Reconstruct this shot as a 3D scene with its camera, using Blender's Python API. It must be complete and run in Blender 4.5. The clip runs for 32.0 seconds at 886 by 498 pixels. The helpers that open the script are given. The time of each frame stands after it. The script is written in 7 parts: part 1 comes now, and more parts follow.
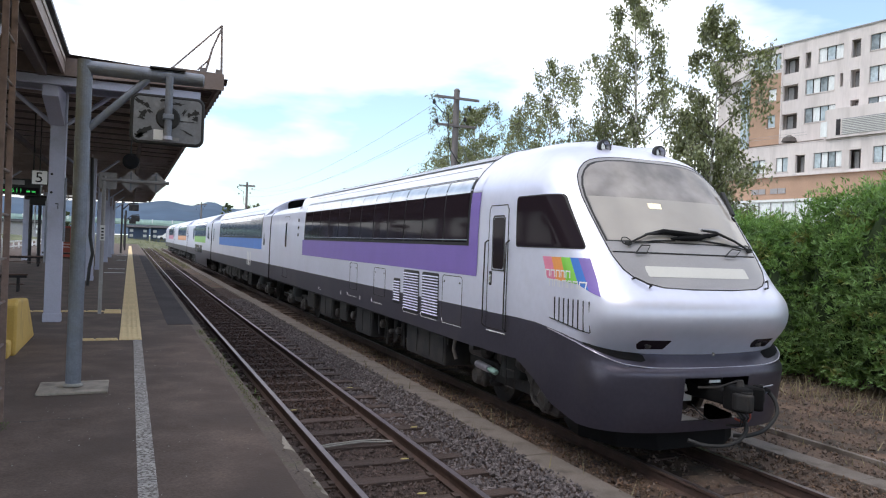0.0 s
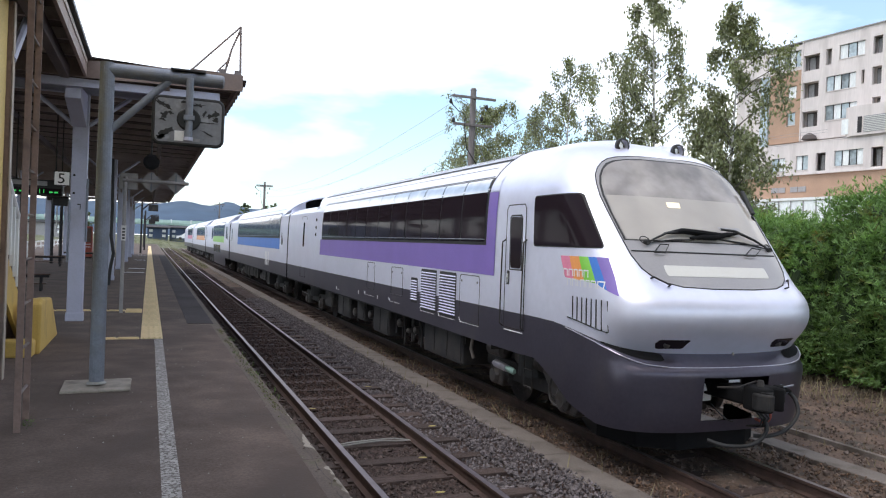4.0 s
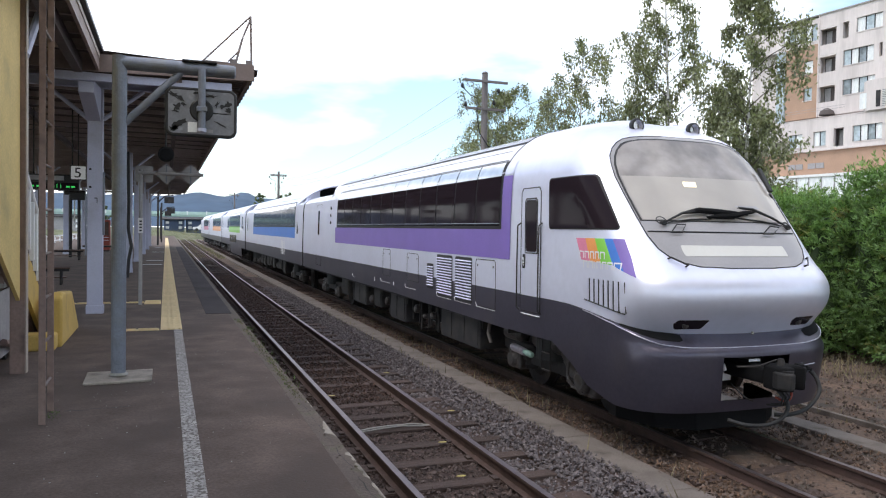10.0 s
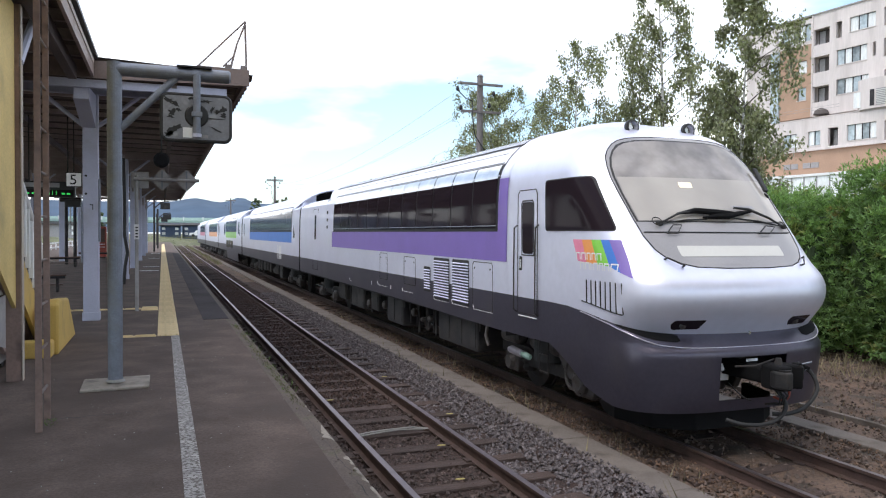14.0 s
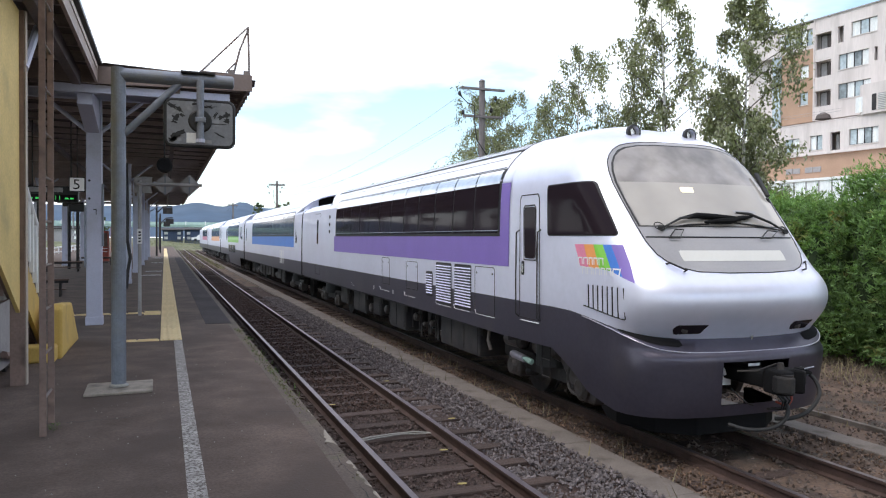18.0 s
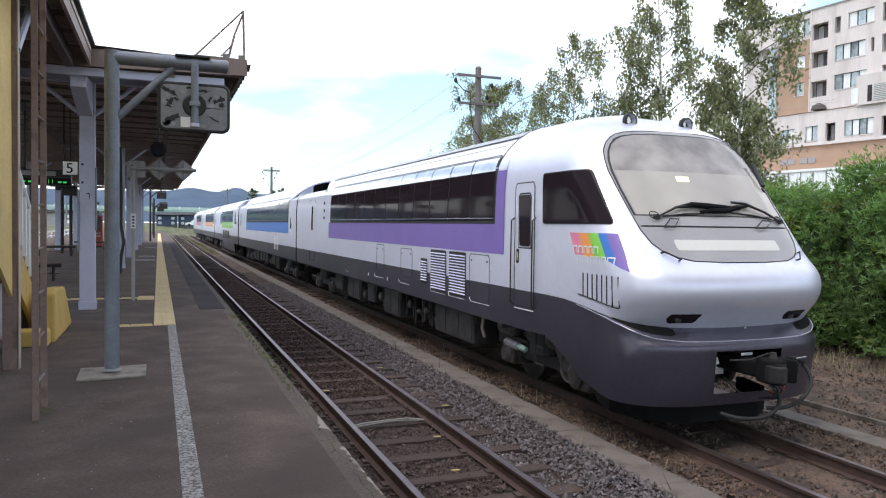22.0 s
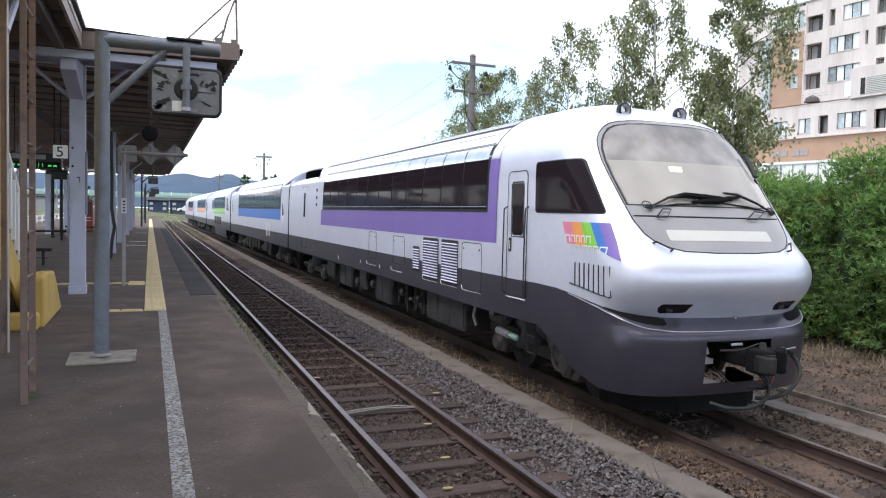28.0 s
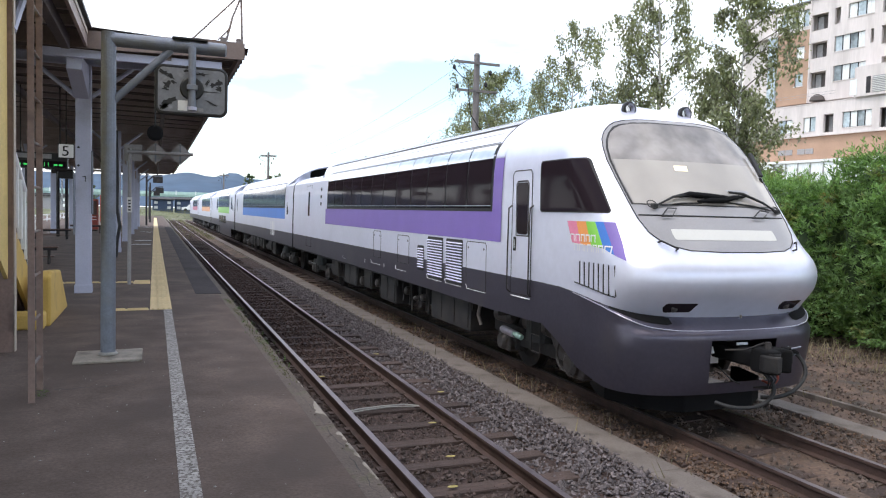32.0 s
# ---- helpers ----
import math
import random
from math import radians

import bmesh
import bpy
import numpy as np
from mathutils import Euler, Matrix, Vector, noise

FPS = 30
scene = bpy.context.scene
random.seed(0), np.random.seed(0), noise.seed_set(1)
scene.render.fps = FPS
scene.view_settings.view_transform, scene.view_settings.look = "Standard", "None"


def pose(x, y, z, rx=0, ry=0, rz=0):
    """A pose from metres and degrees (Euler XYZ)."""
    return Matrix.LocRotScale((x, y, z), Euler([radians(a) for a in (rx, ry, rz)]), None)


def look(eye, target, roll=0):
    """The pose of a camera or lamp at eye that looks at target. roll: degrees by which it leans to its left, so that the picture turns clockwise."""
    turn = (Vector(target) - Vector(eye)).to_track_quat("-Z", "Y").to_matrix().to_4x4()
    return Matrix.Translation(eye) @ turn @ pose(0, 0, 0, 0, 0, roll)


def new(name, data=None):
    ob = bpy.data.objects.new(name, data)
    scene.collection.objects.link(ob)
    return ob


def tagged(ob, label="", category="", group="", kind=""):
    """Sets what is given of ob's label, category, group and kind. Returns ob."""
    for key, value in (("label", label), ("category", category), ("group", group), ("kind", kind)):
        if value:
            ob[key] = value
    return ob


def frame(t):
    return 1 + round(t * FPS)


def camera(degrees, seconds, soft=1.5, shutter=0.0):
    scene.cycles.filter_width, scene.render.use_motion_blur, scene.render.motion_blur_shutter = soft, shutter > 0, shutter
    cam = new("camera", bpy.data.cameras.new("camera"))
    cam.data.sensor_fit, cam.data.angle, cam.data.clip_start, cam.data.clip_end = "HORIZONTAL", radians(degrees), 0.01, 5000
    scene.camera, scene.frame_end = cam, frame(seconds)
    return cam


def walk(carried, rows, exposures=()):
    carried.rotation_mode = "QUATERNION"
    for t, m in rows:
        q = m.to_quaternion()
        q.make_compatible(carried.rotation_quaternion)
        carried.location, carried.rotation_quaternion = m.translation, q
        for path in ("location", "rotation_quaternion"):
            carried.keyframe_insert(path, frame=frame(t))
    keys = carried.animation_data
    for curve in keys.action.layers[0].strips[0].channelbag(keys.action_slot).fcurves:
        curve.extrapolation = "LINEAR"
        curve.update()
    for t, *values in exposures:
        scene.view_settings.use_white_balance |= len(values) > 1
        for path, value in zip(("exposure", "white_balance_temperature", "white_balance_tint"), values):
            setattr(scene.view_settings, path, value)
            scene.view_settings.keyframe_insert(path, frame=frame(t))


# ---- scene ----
cam = camera(62.2, 32.0, soft=1.15)
PATH = [
    (0, (-2.15, 0.018, 2.422), (-1.365, 1.858, 2.415), 2.3),
    (0.5, (-2.158, 0.016, 2.429), (-1.376, 1.857, 2.407), 2.3),
    (1, (-2.165, 0.012, 2.426), (-1.398, 1.859, 2.402), 2.3),
    (1.5, (-2.162, 0.016, 2.424), (-1.408, 1.868, 2.4), 2.2),
    (2, (-2.162, 0.016, 2.427), (-1.411, 1.869, 2.402), 2.6),
    (2.5, (-2.163, 0.013, 2.423), (-1.406, 1.864, 2.4), 2.6),
    (3, (-2.169, 0.009, 2.426), (-1.413, 1.86, 2.407), 2.4),
    (3.5, (-2.171, 0.005, 2.422), (-1.425, 1.861, 2.411), 2.4),
    (5.5, (-2.176, 0.006, 2.422), (-1.434, 1.863, 2.409), 1.6),
    (6, (-2.176, 0.01, 2.417), (-1.436, 1.868, 2.397), 1.6),
    (6.5, (-2.171, 0.01, 2.42), (-1.432, 1.868, 2.391), 1.7),
    (7, (-2.176, 0.015, 2.423), (-1.439, 1.874, 2.389), 1.7),
    (7.5, (-2.175, 0.016, 2.422), (-1.442, 1.876, 2.386), 1.5),
    (8, (-2.172, 0.015, 2.422), (-1.444, 1.877, 2.384), 1.4),
    (8.5, (-2.173, 0.016, 2.418), (-1.45, 1.88, 2.379), 1.2),
    (9, (-2.17, 0.02, 2.417), (-1.452, 1.886, 2.374), 1.1),
    (9.5, (-2.174, 0.017, 2.421), (-1.461, 1.884, 2.368), 1.0),
    (10, (-2.172, 0.015, 2.419), (-1.466, 1.885, 2.368), 0.9),
    (10.5, (-2.169, 0.013, 2.417), (-1.466, 1.884, 2.372), 0.9),
    (11, (-2.17, 0.013, 2.417), (-1.464, 1.884, 2.371), 0.9),
    (11.5, (-2.176, 0.013, 2.421), (-1.467, 1.882, 2.374), 0.8),
    (12, (-2.18, 0.01, 2.421), (-1.474, 1.881, 2.377), 0.7),
    (12.5, (-2.176, 0.011, 2.417), (-1.471, 1.883, 2.376), 0.3),
    (13, (-2.172, 0.005, 2.419), (-1.467, 1.876, 2.381), 0.4),
    (13.5, (-2.169, 0.006, 2.415), (-1.46, 1.876, 2.38), 0.4),
    (14, (-2.169, 0.014, 2.415), (-1.455, 1.882, 2.373), 0.3),
    (14.5, (-2.17, 0.008, 2.421), (-1.455, 1.875, 2.37), 0.4),
    (16.5, (-2.181, 0.005, 2.42), (-1.458, 1.869, 2.371), 0.4),
    (17, (-2.185, 0.003, 2.42), (-1.467, 1.869, 2.378), 0.4),
    (17.5, (-2.179, -0.001, 2.422), (-1.467, 1.868, 2.387), 0.4),
    (18, (-2.18, -0.004, 2.419), (-1.471, 1.866, 2.389), 0.3),
    (18.5, (-2.18, 0.0, 2.421), (-1.472, 1.87, 2.391), 0.4),
    (19, (-2.177, 0.0, 2.418), (-1.466, 1.869, 2.388), 0.6),
    (19.5, (-2.179, 0.003, 2.417), (-1.465, 1.871, 2.386), 0.7),
    (20, (-2.172, 0.003, 2.415), (-1.456, 1.87, 2.382), 0.7),
    (20.5, (-2.17, 0.009, 2.414), (-1.45, 1.875, 2.371), 0.7),
    (21, (-2.173, 0.008, 2.414), (-1.451, 1.873, 2.361), 0.7),
    (21.5, (-2.175, 0.01, 2.414), (-1.453, 1.874, 2.354), 0.8),
    (22, (-2.18, 0.01, 2.416), (-1.457, 1.874, 2.352), 0.8),
    (22.5, (-2.174, 0.008, 2.416), (-1.452, 1.872, 2.353), 0.7),
    (23, (-2.175, 0.008, 2.416), (-1.453, 1.872, 2.355), 0.6),
    (23.5, (-2.175, 0.009, 2.412), (-1.449, 1.872, 2.353), 0.6),
    (24, (-2.173, 0.011, 2.412), (-1.445, 1.873, 2.35), 0.7),
    (24.5, (-2.175, 0.017, 2.412), (-1.443, 1.877, 2.343), 0.7),
    (25, (-2.164, 0.02, 2.411), (-1.433, 1.88, 2.336), 0.6),
    (25.5, (-2.169, 0.019, 2.412), (-1.435, 1.878, 2.331), 0.6),
    (27.5, (-2.164, 0.018, 2.412), (-1.427, 1.875, 2.319), 1.3),
    (28, (-2.172, 0.023, 2.408), (-1.43, 1.878, 2.313), 1.4),
    (28.5, (-2.178, 0.025, 2.41), (-1.438, 1.88, 2.31), 1.4),
    (29, (-2.184, 0.026, 2.41), (-1.447, 1.883, 2.308), 1.4),
    (29.5, (-2.187, 0.029, 2.407), (-1.453, 1.887, 2.308), 1.3),
    (30, (-2.184, 0.024, 2.412), (-1.456, 1.884, 2.313), 1.3),
    (30.5, (-2.18, 0.027, 2.41), (-1.455, 1.888, 2.311), 1.4),
    (31, (-2.183, 0.026, 2.404), (-1.456, 1.886, 2.307), 1.2),
    (31.5, (-2.185, 0.021, 2.408), (-1.456, 1.881, 2.31), 1.3),
    (32, (-2.185, 0.019, 2.41), (-1.453, 1.878, 2.312), 1.4),
]
walk(cam, [(t, look(eye, target, roll)) for t, eye, target, roll in PATH], exposures=[(0.0, 0.32, 6500, 15), (3.0, 0.4, 6500, 15), (6.0, 0.41, 6500, 15), (13.0, 0.5, 6500, 15), (20.0, 0.5, 6500, 15), (25.0, 0.56, 6500, 15), (28.0, 0.66, 6500, 15), (32.0, 0.69, 6500, 15)])

# ---- world and sun: a bright sky with thin broken cloud ----
world = bpy.data.worlds.new("sky")
scene.world = world
world.use_nodes = True
wn, wl = world.node_tree.nodes, world.node_tree.links
wn.clear()
SUN_EL, SUN_ROT = radians(60), radians(248)
sky = wn.new("ShaderNodeTexSky")
sky.sky_type, sky.sun_disc = "NISHITA", False
sky.sun_elevation, sky.sun_rotation = SUN_EL, SUN_ROT
sky.air_density, sky.dust_density, sky.ozone_density = 1.0, 1.2, 1.0
wc = wn.new("ShaderNodeTexCoord")
wm = wn.new("ShaderNodeMapping")
wm.inputs["Scale"].default_value = (1.0, 1.0, 3.2)
wm.inputs["Location"].default_value = (4.63, -2.49, -0.44)
cloud = wn.new("ShaderNodeTexNoise")
cloud.inputs["Scale"].default_value, cloud.inputs["Detail"].default_value, cloud.inputs["Roughness"].default_value = 2.1, 6.0, 0.52
ramp = wn.new("ShaderNodeValToRGB")
ramp.color_ramp.elements[0].position, ramp.color_ramp.elements[1].position = 0.4, 0.62
ramp.color_ramp.elements[0].color = (0.1, 0.1, 0.1, 1)
mixc = wn.new("ShaderNodeMix")
mixc.data_type = "RGBA"
mixc.inputs["B"].default_value = (14.2, 14.7, 15.0, 1)
bg = wn.new("ShaderNodeBackground")
bg.inputs["Strength"].default_value = 0.1
wo = wn.new("ShaderNodeOutputWorld")
wl.new(wc.outputs["Generated"], wm.inputs["Vector"])
wl.new(wm.outputs["Vector"], cloud.inputs["Vector"])
wl.new(cloud.outputs["Fac"], ramp.inputs["Fac"])
wl.new(ramp.outputs["Color"], mixc.inputs["Factor"])
haze = wn.new("ShaderNodeMix")
haze.data_type, haze.blend_type = "RGBA", "MULTIPLY"
haze.inputs["Factor"].default_value, haze.inputs["B"].default_value = 1.0, (1.6, 1.9, 1.9, 1)
wl.new(sky.outputs["Color"], haze.inputs["A"])
wl.new(haze.outputs["Result"], mixc.inputs["A"])
wl.new(mixc.outputs["Result"], bg.inputs["Color"])
wl.new(bg.outputs["Background"], wo.inputs["Surface"])
sun_lamp = bpy.data.lights.new("sun", "SUN")
sun_lamp.energy, sun_lamp.angle, sun_lamp.color = 1.25, radians(30), (1.0, 0.94, 0.85)
sun = new("sun", sun_lamp)
sun.matrix_world = look((0, 0, 30), (0 - 30 * math.sin(SUN_ROT) * math.cos(SUN_EL), 0 - 30 * math.cos(SUN_ROT) * math.cos(SUN_EL), 30 - 30 * math.sin(SUN_EL)))


# ---- materials ----
def mat(name, base, rough=0.6, metal=0.0, var=0.15, scale=2.0, fine=45.0, bump=0.1, dist=0.01, stain=None, stain_at=(0.55, 0.7), stain_scale=1.3, island=0.0, spec=0.5, coat=0.0, stretch=(1, 1, 1), emit=0.0, through_light=0.0):
    """A procedural surface: base colour with broad and fine variation, optional stains of another colour, fine relief."""
    m = bpy.data.materials.new(name)
    m.use_nodes = True
    n, l = m.node_tree.nodes, m.node_tree.links
    b = n["Principled BSDF"]
    b.inputs["Roughness"].default_value, b.inputs["Metallic"].default_value = rough, metal
    b.inputs["Specular IOR Level"].default_value, b.inputs["Coat Weight"].default_value = spec, coat
    b.inputs["Coat Roughness"].default_value = 0.08
    tc = n.new("ShaderNodeTexCoord")
    mp = n.new("ShaderNodeMapping")
    mp.inputs["Scale"].default_value = stretch
    l.new(tc.outputs["Object"], mp.inputs["Vector"])

    def noise_node(sc, det):
        q = n.new("ShaderNodeTexNoise")
        q.inputs["Scale"].default_value, q.inputs["Detail"].default_value = sc, det
        l.new(mp.outputs["Vector"], q.inputs["Vector"])
        return q

    def mixed(fac, a, bb, kind="MIX"):
        q = n.new("ShaderNodeMix")
        q.data_type, q.blend_type = "RGBA", kind
        for key, v in (("Factor", fac), ("A", a), ("B", bb)):
            if hasattr(v, "is_output"):
                l.new(v, q.inputs[key])
            else:
                q.inputs[key].default_value = v if key == "Factor" else (*v, 1)
        return q.outputs["Result"]

    def ramped(src, lo, hi):
        q = n.new("ShaderNodeMapRange")
        q.inputs["From Min"].default_value, q.inputs["From Max"].default_value = lo, hi
        l.new(src, q.inputs["Value"])
        return q.outputs["Result"]

    broad, small = noise_node(scale, 4.0), noise_node(fine, 5.0)
    dark, light = [c * (1 - var) for c in base], [min(1.0, c * (1 + var)) for c in base]
    colour = mixed(ramped(broad.outputs["Fac"], 0.3, 0.7), dark, light)
    grain = mixed(ramped(small.outputs["Fac"], 0.3, 0.7), [1 - var * 0.8] * 3, [1 + var * 0.8] * 3)
    colour = mixed(1.0, colour, grain, "MULTIPLY")
    if stain:
        patch_noise = noise_node(stain_scale, 7.0)
        colour = mixed(ramped(patch_noise.outputs["Fac"], *stain_at), colour, stain)
    if island:
        geo = n.new("ShaderNodeNewGeometry")
        info = n.new("ShaderNodeObjectInfo")
        add = n.new("ShaderNodeMath")
        add.operation = "ADD"
        l.new(geo.outputs["Random Per Island"], add.inputs[0])
        l.new(info.outputs["Random"], add.inputs[1])
        wrap = n.new("ShaderNodeMath")
        wrap.operation = "FRACT"
        l.new(add.outputs[0], wrap.inputs[0])
        tone = mixed(wrap.outputs[0], [1 - island] * 3, [1 + island] * 3)
        colour = mixed(1.0, colour, tone, "MULTIPLY")
    l.new(colour, b.inputs["Base Color"])
    if through_light:
        tr = n.new("ShaderNodeBsdfTranslucent")
        ms = n.new("ShaderNodeMixShader")
        ms.inputs["Fac"].default_value = through_light
        warm = mixed(1.0, colour, (1.25, 1.35, 0.6), "MULTIPLY")
        l.new(warm, tr.inputs["Color"])
        l.new(b.outputs["BSDF"], ms.inputs[1])
        l.new(tr.outputs["BSDF"], ms.inputs[2])
        l.new(ms.outputs["Shader"], n["Material Output"].inputs["Surface"])
    if emit:
        l.new(colour, b.inputs["Emission Color"])
        b.inputs["Emission Strength"].default_value = emit
    if bump:
        bp = n.new("ShaderNodeBump")
        bp.inputs["Strength"].default_value, bp.inputs["Distance"].default_value = bump, dist
        l.new(small.outputs["Fac"], bp.inputs["Height"])
        l.new(bp.outputs["Normal"], b.inputs["Normal"])
    return m


def glass_mat(name, tint, rough=0.03, alpha=0.0, ior=1.45):
    m = bpy.data.materials.new(name)
    m.use_nodes = True
    b = m.node_tree.nodes["Principled BSDF"]
    b.inputs["Base Color"].default_value = (*tint, 1)
    b.inputs["Roughness"].default_value, b.inputs["IOR"].default_value = rough, ior
    b.inputs["Transmission Weight"].default_value = alpha
    b.inputs["Specular IOR Level"].default_value = 0.5 if ior > 1.3 else 0.2
    return m


